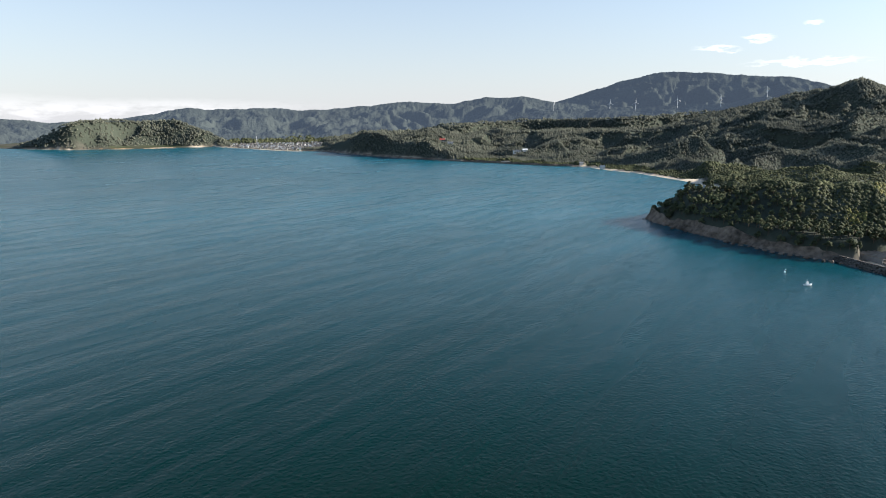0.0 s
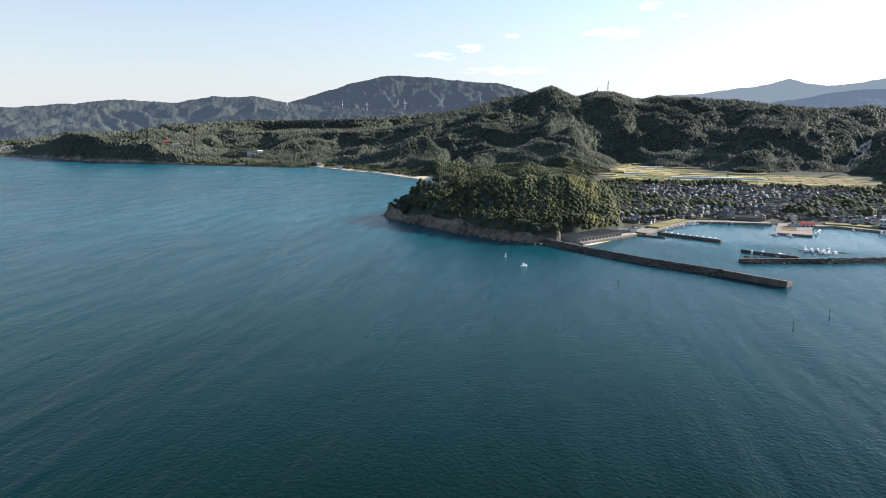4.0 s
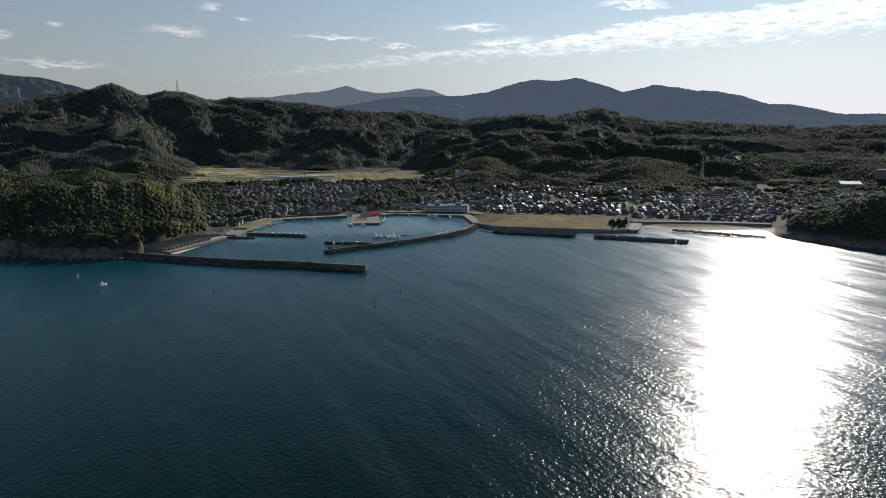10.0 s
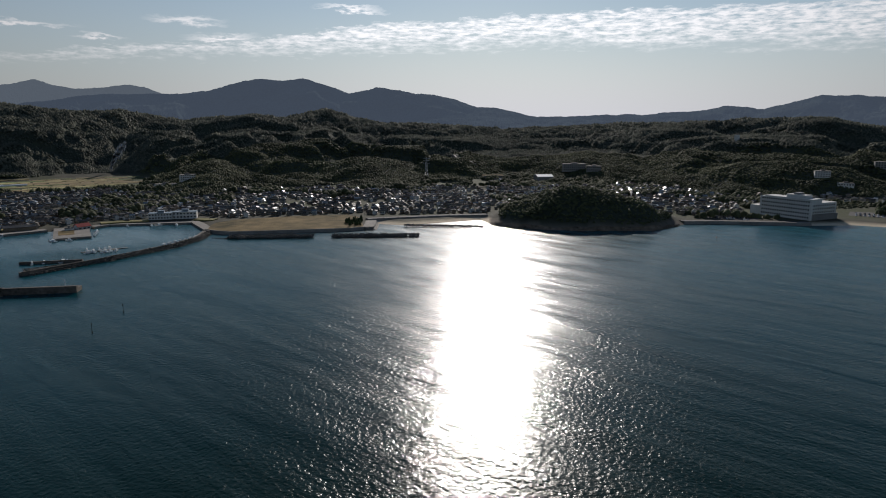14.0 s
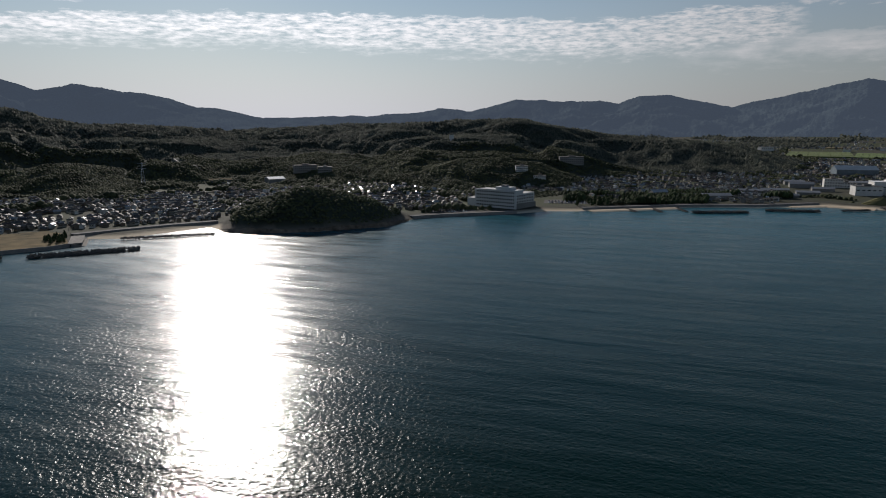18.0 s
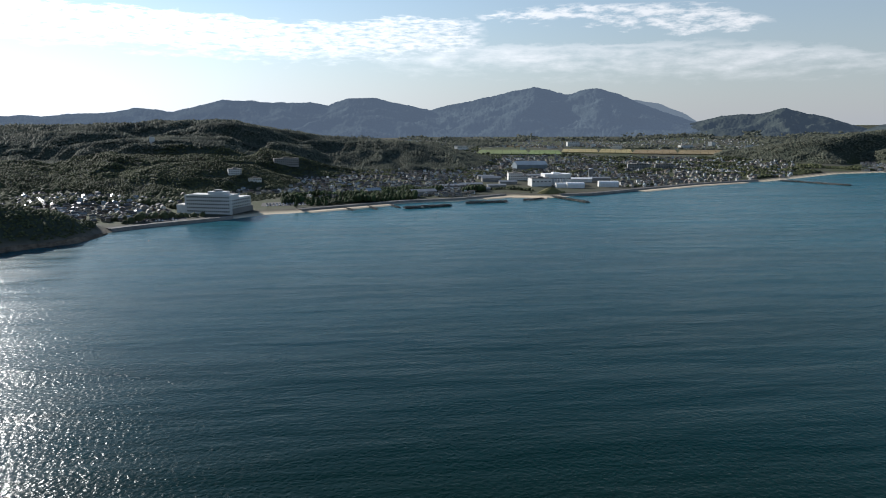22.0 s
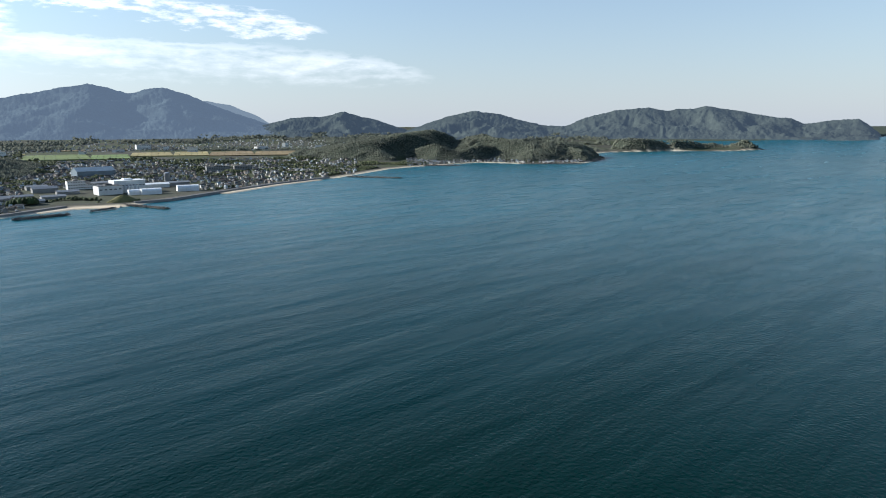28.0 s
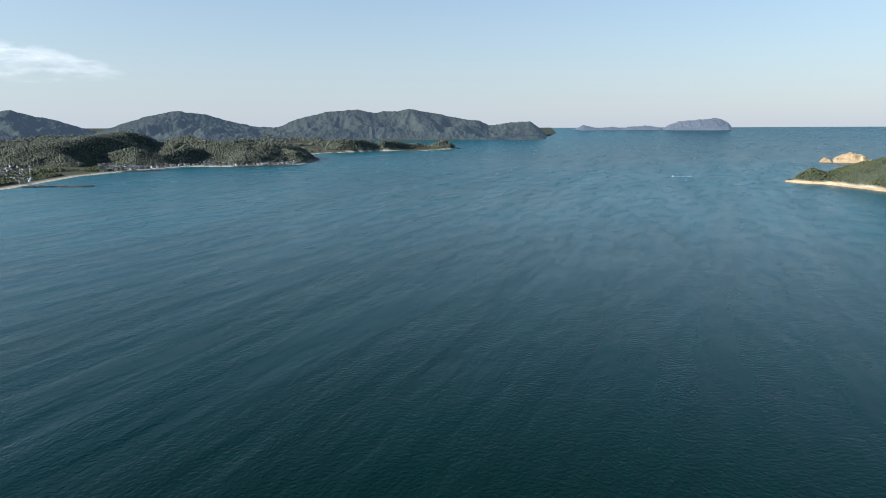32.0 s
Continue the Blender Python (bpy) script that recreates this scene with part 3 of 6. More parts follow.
ground = tagged(new("ground", ground_mesh), "coastal plain and wooded hills round a bay", "ground", kind="structure")


# ---- far ranges, a backdrop behind the hills ----
def far_range(name, dist, crest, material, label, depth=800, cut=0.6, size=1.9):
    """A range of hills behind hills, rising to its crest line."""
    cut, size = (0.95, 1.0) if material is M_FAR else (cut, size)
    cb, ce = np.array(crest).T
    nb = int((cb[-1] - cb[0]) / 0.10)
    b = np.linspace(cb[0], cb[-1], nb)
    top = EYE + dist * np.tan(np.radians(np.interp(b, cb, ce) + 0.13 * fractal(b * 0.8, b * 0 + dist, 5)))
    low = float(sea_z(dist - depth)) - 8
    rows = 48
    k = np.linspace(0, 1, rows)
    bb, kk = np.meshgrid(b, k, indexing="ij")
    x0, rr = np.radians(bb), dist - depth * (1 - kk)
    x, y = rr * np.sin(x0), rr * np.cos(x0)
    n1 = fractal(x / 300, y / 300, 4)
    w = 1 - kk**2.2
    rise = np.clip(kk**0.8 * (1 - w * cut * (1 - spurs(x, y, size))) + 0.05 * n1 * w, 0, 1)
    # nothing in front overtops the crest
    line = (top[:, None] - EYE) / dist * rr + EYE
    zz = np.minimum(low + (np.maximum(top[:, None], low) - low) * rise, np.maximum(line - 6 * (1 - kk), low - 4))
    zz[:, -1] = np.maximum(top, low - 4)
    zz += np.random.RandomState(int(dist)).uniform(-1, 1, zz.shape) * 0.0011 * dist * np.clip((zz - low) / 30, 0, 1) * np.where(kk == 1, 0.35, 1.0)
    i = np.arange((nb - 1) * (rows - 1))
    q = (i // (rows - 1)) * rows + i % (rows - 1)
    me = mesh_from(name, np.stack([x.ravel(), y.ravel(), zz.ravel()], 1), np.stack([q, q + rows, q + rows + 1, q + 1], 1), material, True)
    return tagged(new(name, me), label, "mountains", kind="structure")


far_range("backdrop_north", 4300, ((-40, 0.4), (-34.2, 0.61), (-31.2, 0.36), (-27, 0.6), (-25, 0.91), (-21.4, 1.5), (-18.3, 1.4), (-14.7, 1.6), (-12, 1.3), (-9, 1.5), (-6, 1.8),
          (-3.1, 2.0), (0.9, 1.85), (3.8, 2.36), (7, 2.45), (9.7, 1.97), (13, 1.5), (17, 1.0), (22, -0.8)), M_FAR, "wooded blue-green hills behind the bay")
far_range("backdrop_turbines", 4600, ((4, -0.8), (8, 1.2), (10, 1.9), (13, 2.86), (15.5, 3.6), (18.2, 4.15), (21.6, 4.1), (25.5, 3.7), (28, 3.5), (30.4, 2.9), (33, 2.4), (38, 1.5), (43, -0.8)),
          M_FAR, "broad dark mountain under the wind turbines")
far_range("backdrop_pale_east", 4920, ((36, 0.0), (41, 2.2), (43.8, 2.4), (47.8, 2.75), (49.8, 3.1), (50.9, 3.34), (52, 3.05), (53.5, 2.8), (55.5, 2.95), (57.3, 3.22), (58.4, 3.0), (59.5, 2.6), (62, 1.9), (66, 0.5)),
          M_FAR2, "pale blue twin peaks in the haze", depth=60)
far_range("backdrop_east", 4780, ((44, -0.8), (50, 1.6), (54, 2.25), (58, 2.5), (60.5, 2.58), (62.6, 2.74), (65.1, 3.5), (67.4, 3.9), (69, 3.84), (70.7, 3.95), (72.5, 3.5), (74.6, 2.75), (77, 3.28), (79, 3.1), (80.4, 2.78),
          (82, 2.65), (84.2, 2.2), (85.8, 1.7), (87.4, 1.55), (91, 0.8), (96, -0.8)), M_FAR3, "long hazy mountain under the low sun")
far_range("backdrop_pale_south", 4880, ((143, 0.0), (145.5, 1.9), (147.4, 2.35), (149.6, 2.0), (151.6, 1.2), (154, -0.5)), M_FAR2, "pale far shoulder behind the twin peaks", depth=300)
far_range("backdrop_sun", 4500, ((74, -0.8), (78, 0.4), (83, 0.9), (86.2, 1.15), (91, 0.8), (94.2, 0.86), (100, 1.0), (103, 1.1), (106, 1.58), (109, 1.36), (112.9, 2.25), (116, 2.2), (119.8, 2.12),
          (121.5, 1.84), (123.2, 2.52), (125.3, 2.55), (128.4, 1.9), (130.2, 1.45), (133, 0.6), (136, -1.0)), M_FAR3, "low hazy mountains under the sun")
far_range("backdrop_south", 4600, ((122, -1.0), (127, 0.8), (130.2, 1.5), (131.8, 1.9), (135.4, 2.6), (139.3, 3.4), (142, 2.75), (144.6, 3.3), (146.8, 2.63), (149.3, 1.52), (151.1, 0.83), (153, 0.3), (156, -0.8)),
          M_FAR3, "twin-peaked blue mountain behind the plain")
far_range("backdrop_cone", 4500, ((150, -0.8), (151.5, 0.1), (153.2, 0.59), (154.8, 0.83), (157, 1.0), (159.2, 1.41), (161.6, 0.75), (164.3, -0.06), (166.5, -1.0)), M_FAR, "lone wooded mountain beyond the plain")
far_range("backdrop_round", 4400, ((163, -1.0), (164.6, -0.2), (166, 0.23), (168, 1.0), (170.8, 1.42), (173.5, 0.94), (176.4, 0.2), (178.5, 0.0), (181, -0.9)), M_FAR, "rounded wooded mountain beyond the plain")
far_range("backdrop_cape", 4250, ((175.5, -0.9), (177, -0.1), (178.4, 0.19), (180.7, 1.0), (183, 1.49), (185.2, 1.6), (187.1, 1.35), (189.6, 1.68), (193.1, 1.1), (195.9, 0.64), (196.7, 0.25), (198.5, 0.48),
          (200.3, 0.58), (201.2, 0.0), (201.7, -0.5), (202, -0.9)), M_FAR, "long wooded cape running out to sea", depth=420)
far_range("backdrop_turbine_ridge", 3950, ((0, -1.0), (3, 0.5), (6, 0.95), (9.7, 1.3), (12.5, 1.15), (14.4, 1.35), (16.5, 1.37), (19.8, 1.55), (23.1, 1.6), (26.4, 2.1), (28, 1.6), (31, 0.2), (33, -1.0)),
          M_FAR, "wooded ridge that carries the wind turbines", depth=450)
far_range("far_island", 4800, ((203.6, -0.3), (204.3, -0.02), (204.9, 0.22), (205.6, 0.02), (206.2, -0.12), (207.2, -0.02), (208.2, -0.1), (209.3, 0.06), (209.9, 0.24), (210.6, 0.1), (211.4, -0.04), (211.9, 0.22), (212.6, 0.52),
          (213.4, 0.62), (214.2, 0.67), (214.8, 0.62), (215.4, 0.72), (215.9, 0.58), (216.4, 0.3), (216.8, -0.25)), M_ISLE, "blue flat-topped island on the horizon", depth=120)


# ---- woods ----
def crown_shape(seed, rings=(0.0, 0.45, 0.85), seg=7):
    """A rough dome of leaf masses: unit radius, unit height."""
    g = np.random.RandomState(seed)
    v, f = [], []
    for h in rings:
        rad = math.sqrt(max(0.05, 1 - h * h)) * (0.92 if h == 0 else 1)
        for s in range(seg):
            w = 2 * math.pi * (s + g.uniform(-0.25, 0.25)) / seg
            q = rad * g.uniform(0.72, 1.15)
            v.append((q * math.cos(w), q * math.sin(w), h + g.uniform(-0.12, 0.12)))
    v.append((g.uniform(-0.15, 0.15), g.uniform(-0.15, 0.15), 1.05))
    for k in range(len(rings) - 1):
        for s in range(seg):
            a0, a1 = k * seg + s, k * seg + (s + 1) % seg
            f += [(a0, a1, a1 + seg), (a0, a1 + seg, a0 + seg)]
    top = len(v) - 1
    f += [((len(rings) - 1) * seg + s, (len(rings) - 1) * seg + (s + 1) % seg, top) for s in range(seg)]
    return np.array(v), np.array(f)


SHAPES = [crown_shape(s) for s in range(8)]
SIMPLE = [crown_shape(s + 20, (0.0, 0.6), 6) for s in range(8)]
FLAT = [crown_shape(s + 60, (0.0,), 6) for s in range(8)]
TINY = [crown_shape(s + 40, (0.0, 0.55), 4) for s in range(8)]


def canopy(name, x, y, z, rad, high, label, material, shapes=SHAPES, category="woodland"):
    """Many crowns as one woodland."""
    g = np.random.RandomState(len(x))
    vs, fs, base = [], [], 0
    kind = g.randint(0, len(shapes), len(x))
    for k, (sv, sf) in enumerate(shapes):
        m = kind == k
        c = int(m.sum())
        w = g.uniform(0, 2 * math.pi, c)
        cs, sn = np.cos(w)[:, None], np.sin(w)[:, None]
        px = (sv[None, :, 0] * cs - sv[None, :, 1] * sn) * rad[m][:, None] + x[m][:, None]
        py = (sv[None, :, 0] * sn + sv[None, :, 1] * cs) * rad[m][:, None] + y[m][:, None]
        pz = sv[None, :, 2] * high[m][:, None] + z[m][:, None]
        vs.append(np.stack([px, py, pz], -1).reshape(-1, 3))
        fs.append((sf[None] + base + (np.arange(c) * len(sv))[:, None, None]).reshape(-1, 3))
        base += c * len(sv)
    ob = new(name, mesh_from(name, np.concatenate(vs), np.concatenate(fs), material, True))
    return tagged(ob, label, category, kind="stuff")


def scatter(b0, b1, r0, r1, spacing, seed):
    """Jittered polar grid whose pitch grows with distance."""
    g = np.random.RandomState(seed)
    xs, ys, ss = [], [], []
    r = r0
    while r < r1:
        s = spacing(r)
        n = max(2, int(radians(b1 - b0) * r / s))
        bb = np.radians(np.linspace(b0, b1, n)) + g.uniform(-0.8, 0.8, n) * s / r
        rr = r + g.uniform(-0.85, 0.85, n) * s
        xs.append(rr * np.sin(bb)), ys.append(rr * np.cos(bb)), ss.append(np.full(n, s))
        r += s * 0.9
    return np.concatenate(xs), np.concatenate(ys), np.concatenate(ss)


LANE = [Vector((*spot(b, r), 0)) for b, r in ((83.6, 1330), (83.9, 1300), (84.4, 1270), (85.05, 1240), (85.7, 1215))]


def off_lane(x, y):
    """Distance from the lane on the wooded slope."""
    best = np.full(x.shape, 1e9)
    for a_, c_ in zip(LANE, LANE[1:]):
        dx, dy = c_.x - a_.x, c_.y - a_.y
        h = np.clip(((x - a_.x) * dx + (y - a_.y) * dy) / (dx * dx + dy * dy), 0, 1)
        best = np.minimum(best, np.hypot(x - a_.x - h * dx, y - a_.y - h * dy))
    return best


def grow(name, b0, b1, r0, r1, pitch, seed, label, material, shapes, want=lambda x, y, w, sd, r, b: (w > 0.5) & (sd > 6), tall=0.5):
    x, y, s = scatter(b0, b1, r0, r1, pitch, seed)
    z, w, sd, r, b = lay(x, y)
    k = want(x, y, w, sd, r, b) & (off_lane(x, y) > 9)
    # the blind side of the far ridges stays bare
    nearer, beyond = lay(x * (1 - 14 / r), y * (1 - 14 / r))[0], lay(x * (1 + 14 / r), y * (1 + 14 / r))[0]
    k &= (r < 1700) | ((beyond - nearer) / 28 > (z - EYE) / r - 0.10)
    g = np.random.RandomState(seed)
    hb, hr = np.clip(((b + 40) / 280 * 759).astype(int), 0, 759), np.clip(np.searchsorted(GROUND_R, r - 25), 0, len(GROUND_R) - 1)
    k &= ((z + 9 - EYE) / r > HORIZON[hb, hr]) | (g.rand(len(x)) < 0.06)
    n = int(k.sum())
    size = g.uniform(0.45, 1.0, n) ** 1.3 * 1.15
    lump = np.clip(fractal(x[k] / 26, y[k] / 26, 2) + 0.15, 0, 1)
    size *= 0.92 + 0.6 * lump
    return canopy(name, x[k], y[k], z[k] - 0.6 + s[k] * 0.9 * lump, s[k] * (0.40 + 0.36 * size), np.clip(s[k] * tall, 1.3, 8.0) * (0.55 + 0.75 * size), label, material, shapes)


HEADLAND = lambda b, r, sd: (b > 17) & (b < 38.6) & (r < 725) & (sd < 62)
grow("woodland_near", -2, 140, 545, 1350, lambda r: max(3.0, r / 320), 3, "dense dark green broadleaf forest on the hills round the village", M_CROWN, TINY,
     lambda x, y, w, sd, r, b: (w > 0.5) & (sd > 6) & ~HEADLAND(b, r, sd), tall=0.55)
grow("woodland_capes", -36, -8, 2600, 3700, lambda r: r / 360, 14, "dark green forest on the far cape across the bay", M_HAZEWOOD, FLAT, tall=0.66)
grow("woodland_point", 150, 200, 1800, 3700, lambda r: r / 430, 15, "dark green forest on the wooded point behind the hamlet", M_HAZEWOOD, TINY, tall=0.6)
grow("woodland_far", -8, 150, 1350, 3700, lambda r: r / 330, 4, "dark green forest covering the far slopes", M_HAZEWOOD, FLAT, tall=0.66)
grow("woodland_islet", 219, 240, 1100, 1700, lambda r: r / 420, 6, "windswept dark green scrub forest on the islet", M_CROWN, TINY)


# ---- building kit ----
class Geo:
    """Gathers faces of one part."""

    def __init__(self):
        self.v, self.f = [], []

    def add(self, verts, faces):
        n = len(self.v)
        self.v += [tuple(p) for p in verts]
        self.f += [tuple(i + n for i in q) for q in faces]
        return self

    def box(self, x0, x1, y0, y1, z0, z1, inset=0.0):
        k = inset
        return self.add([(x0, y0, z0), (x1, y0, z0), (x1, y1, z0), (x0, y1, z0), (x0 + k, y0 + k, z1), (x1 - k, y0 + k, z1), (x1 - k, y1 - k, z1), (x0 + k, y1 - k, z1)],
                        [(3, 2, 1, 0), (4, 5, 6, 7), (0, 1, 5, 4), (1, 2, 6, 5), (2, 3, 7, 6), (3, 0, 4, 7)])

    def gable(self, x0, x1, y0, y1, z, h, thick=0.35):
        """Two pitched slabs with the ridge along x."""
        m = (y0 + y1) / 2
        t = thick
        ring = [(y0, z), (m, z + h), (y1, z), (y1, z + t), (m, z + h + t), (y0, z + t)]
        v = [(x, y, q) for x in (x0, x1) for y, q in ring]
        f = [(0, 1, 4, 5), (1, 2, 3, 4), (6, 11, 10, 7), (7, 10, 9, 8)]
        f += [(i, i + 6, (i + 1) % 6 + 6, (i + 1) % 6) for i in range(6)]
        return self.add(v, f)

    def hip(self, x0, x1, y0, y1, z, h, thick=0.3):
        k = min(x1 - x0, y1 - y0) / 2 * 0.95
        m = (y0 + y1) / 2
        v = [(x0, y0, z), (x1, y0, z), (x1, y1, z), (x0, y1, z), (x0, y0, z + thick), (x1, y0, z + thick), (x1, y1, z + thick), (x0, y1, z + thick),
             (x0 + k, m, z + h + thick), (x1 - k, m, z + h + thick)]
        return self.add(v, [(3, 2, 1, 0), (0, 1, 5, 4), (1, 2, 6, 5), (2, 3, 7, 6), (3, 0, 4, 7), (4, 5, 9, 8), (5, 6, 9), (6, 7, 8, 9), (7, 4, 8)])

    def wall_gable(self, x0, x1, y0, y1, z0, z1, h):
        """A body whose end walls reach up under a pitched roof."""
        m = (y0 + y1) / 2
        v = [(x, y, z) for x in (x0, x1) for y, z in ((y0, z0), (y1, z0), (y1, z1), (m, z1 + h), (y0, z1))]
        return self.add(v, [(0, 1, 2, 3, 4), (9, 8, 7, 6, 5), (0, 4, 9, 5), (1, 6, 7, 2), (0, 5, 6, 1), (4, 3, 8, 9), (3, 2, 7, 8)])

    def tube(self, p, q, r0, r1, seg=6):
        p, q = Vector(p), Vector(q)
        d = (q - p).normalized()
        a = d.orthogonal().normalized()
        b = d.cross(a)
        v = []
        for c, r in ((p, r0), (q, r1)):
            for i in range(seg):
                w = 2 * math.pi * i / seg
                v.append(c + (a * math.cos(w) + b * math.sin(w)) * r)
        f = [(i, (i + 1) % seg, (i + 1) % seg + seg, i + seg) for i in range(seg)] + [tuple(range(seg))[::-1], tuple(range(seg, 2 * seg))]
        return self.add(v, f)

    def barrel(self, x0, x1, y0, y1, z0, z1, h, seg=8):
        """A body with a rounded roof along x."""
        m, w = (y0 + y1) / 2, (y1 - y0) / 2
        ring = [(y0, z0)] + [(m - w * math.cos(math.pi * i / seg), z1 + h * math.sin(math.pi * i / seg)) for i in range(seg + 1)] + [(y1, z0)]
        k = len(ring)
        v = [(x, y, z) for x in (x0, x1) for y, z in ring]
        return self.add(v, [(i, i + 1, i + 1 + k, i + k) for i in range(k - 1)] + [tuple(range(k))[::-1], tuple(range(k, 2 * k))])

    def rock(self, c, size, g, flat=0.7):
        t = (1 + 5**0.5) / 2
        base = [(-1, t, 0), (1, t, 0), (-1, -t, 0), (1, -t, 0), (0, -1, t), (0, 1, t), (0, -1, -t), (0, 1, -t), (t, 0, -1), (t, 0, 1), (-t, 0, -1), (-t, 0, 1)]
        fs = [(0, 11, 5), (0, 5, 1), (0, 1, 7), (0, 7, 10), (0, 10, 11), (1, 5, 9), (5, 11, 4), (11, 10, 2), (10, 7, 6), (7, 1, 8),
              (3, 9, 4), (3, 4, 2), (3, 2, 6), (3, 6, 8), (3, 8, 9), (4, 9, 5), (2, 4, 11), (6, 2, 10), (8, 6, 7), (9, 8, 1)]
        w = g.uniform(0, 6.28)
        cw, sw = math.cos(w), math.sin(w)
        v = []
        for x, y, z in base:
            k = size * 0.5 * g.uniform(0.65, 1.15) / 1.9
            x, y, z = x * k, y * k, z * k * flat
            v.append((c[0] + x * cw - y * sw, c[1] + x * sw + y * cw, c[2] + z))
        return self.add(v, fs)

    def tetrapod(self, c, size, g):
        """A four-legged concrete block, thrown down anyhow."""
        q = Euler((g.uniform(0, 6.28), g.uniform(0, 6.28), g.uniform(0, 6.28))).to_matrix()
        for leg in ((1, 1, 1), (1, -1, -1), (-1, 1, -1), (-1, -1, 1)):
            d = (q @ Vector(leg)).normalized() * size * 0.55
            self.tube(Vector(c), Vector(c) + d, size * 0.24, size * 0.15, 5)
        return self


def part(name, geo, material, parent, label=""):
    me = bpy.data.meshes.new(name)
    me.from_pydata(geo.v, [], geo.f)
    me.validate()
    me.update()
    me.materials.append(material)
    ob = new(name, me)
    ob.parent = parent
    if label:
        tagged(ob, label)
    return ob


def share(name, mesh, parent, m):
    """One more piece on a mesh that is already there."""
    ob = new(name, mesh)
    ob.parent = parent
    ob.matrix_local = m
    return ob


def thing(name, label, category, group="", kind="", m=None):
    ob = tagged(new(name), label, category, group, kind)
    ob.empty_display_size = 0.5
    if m is not None:
        ob.matrix_world = m
    return ob


def height_at(x, y):
    z, w, sd, r, b = lay(x, y)
    return float(max(z[0], 0.0))


def stand(bearing, r, turn=0.0, lift=0.0, z=None):
    """A pose on the ground whose -y side looks to the bay's middle, turned by some degrees."""
    x, y = spot(bearing, r)
    return pose(x, y, (height_at(x, y) if z is None else z) + lift, 0, 0, -bearing + turn)


# ---- more materials ----
M_TILE = mat("grey_glazed_roof_tile", (0.088, 0.086, 0.084), 0.66, vary=0.3, scale=0.8, island=0.5, spec=0.07)
M_TILE_B = mat("brown_glazed_roof_tile", (0.098, 0.080, 0.069), 0.66, vary=0.3, scale=0.8, island=0.4, spec=0.07)
M_TILE_S = mat("silver_sheet_roof", (0.19, 0.195, 0.20), 0.6, 0.1, vary=0.2, scale=0.6, island=0.4, spec=0.3)
M_TILE_R = mat("faded_red_roof", (0.33, 0.05, 0.04), 0.5, vary=0.25, scale=0.7)
M_TILE_U = mat("blue_grey_sheet_roof", (0.13, 0.165, 0.19), 0.4, vary=0.2, scale=0.5, spec=0.5)
M_WHITE = mat("white_render_wall", (0.54, 0.53, 0.50), 0.85, vary=0.12, scale=0.5, island=0.12)
M_CREAM = mat("cream_mortar_wall", (0.34, 0.31, 0.265), 0.88, vary=0.18, scale=0.5, island=0.25)
M_BOARD = mat("weathered_board_wall", (0.17, 0.135, 0.10), 0.9, vary=0.3, scale=0.9, island=0.4)
M_GREYWALL = mat("grey_cladding_wall", (0.20, 0.195, 0.185), 0.8, vary=0.15, scale=0.5, island=0.3)
M_PANE = mat("dark_window_glass", (0.018, 0.022, 0.026), 0.12, vary=0.2, scale=0.5, spec=0.6)
M_ASPH = mat("worn_asphalt", (0.075, 0.072, 0.07), 0.92, vary=0.25, scale=0.25)
M_HULL = mat("white_painted_hull", (0.72, 0.72, 0.70), 0.45, vary=0.1, scale=0.8)
M_DECK = mat("pale_blue_deck", (0.32, 0.42, 0.46), 0.6, vary=0.2, scale=0.9)
M_STEEL = mat("galvanised_steel", (0.42, 0.43, 0.44), 0.5, 0.4, vary=0.15, scale=0.6)
M_DARK = mat("dark_wet_timber", (0.045, 0.038, 0.032), 0.75, vary=0.3, scale=0.8)
M_RUST = mat("rust_red_paint", (0.30, 0.07, 0.04), 0.6, vary=0.25, scale=0.7)
M_PADDY = mat("ripe_rice_and_stubble", (0.19, 0.150, 0.06), 0.95, vary=0.35, scale=0.03, second=(0.26, 0.21, 0.10), per_object=0.35)
M_PADDYG = mat("green_paddy_regrowth", (0.10, 0.125, 0.04), 0.95, vary=0.3, scale=0.06, per_object=0.3)
M_FILM = mat("white_greenhouse_film", (0.66, 0.66, 0.65), 0.6, vary=0.08, scale=0.4)
M_LAWN = mat("dry_yellow_grass", (0.062, 0.060, 0.026), 0.95, vary=0.5, scale=0.07, second=(0.150, 0.108, 0.052), bump=0.5, bump_scale=0.6, spec=0.05)
M_VERGE = mat("rough_green_verge", (0.14, 0.135, 0.045), 0.95, vary=0.35, scale=0.08, second=(0.20, 0.17, 0.07))
M_SAND = mat("pale_beach_sand", (0.50, 0.40, 0.28), 0.95, vary=0.2, scale=0.08)
M_CLIFF = mat("bedded_brown_cliff_rock", (0.085, 0.068, 0.052), 0.95, vary=0.5, scale=0.22, second=(0.17, 0.132, 0.098), bump=1.0, bump_scale=0.6)
M_OCHRE = mat("ochre_sea_rock", (0.33, 0.235, 0.135), 0.95, vary=0.35, scale=0.15, bump=1.0, bump_scale=0.5)
M_TETRA = mat("dark_tetrapod_concrete", (0.10, 0.095, 0.088), 0.95, vary=0.35, scale=0.6, island=0.25)
M_PINE = mat("dark_pine_needles", (0.024, 0.038, 0.016), 0.9, vary=0.3, scale=0.5, second=(0.04, 0.052, 0.02), island=0.35, bump=0.8, bump_scale=0.8, spec=0.1)
M_BAMBOO = mat("yellow_green_bamboo", (0.096, 0.098, 0.030), 0.9, vary=0.3, scale=0.5, second=(0.120, 0.112, 0.038), island=0.2, spec=0.1)
M_BARK = mat("grey_brown_bark", (0.09, 0.07, 0.05), 0.95, vary=0.3, scale=1.5)
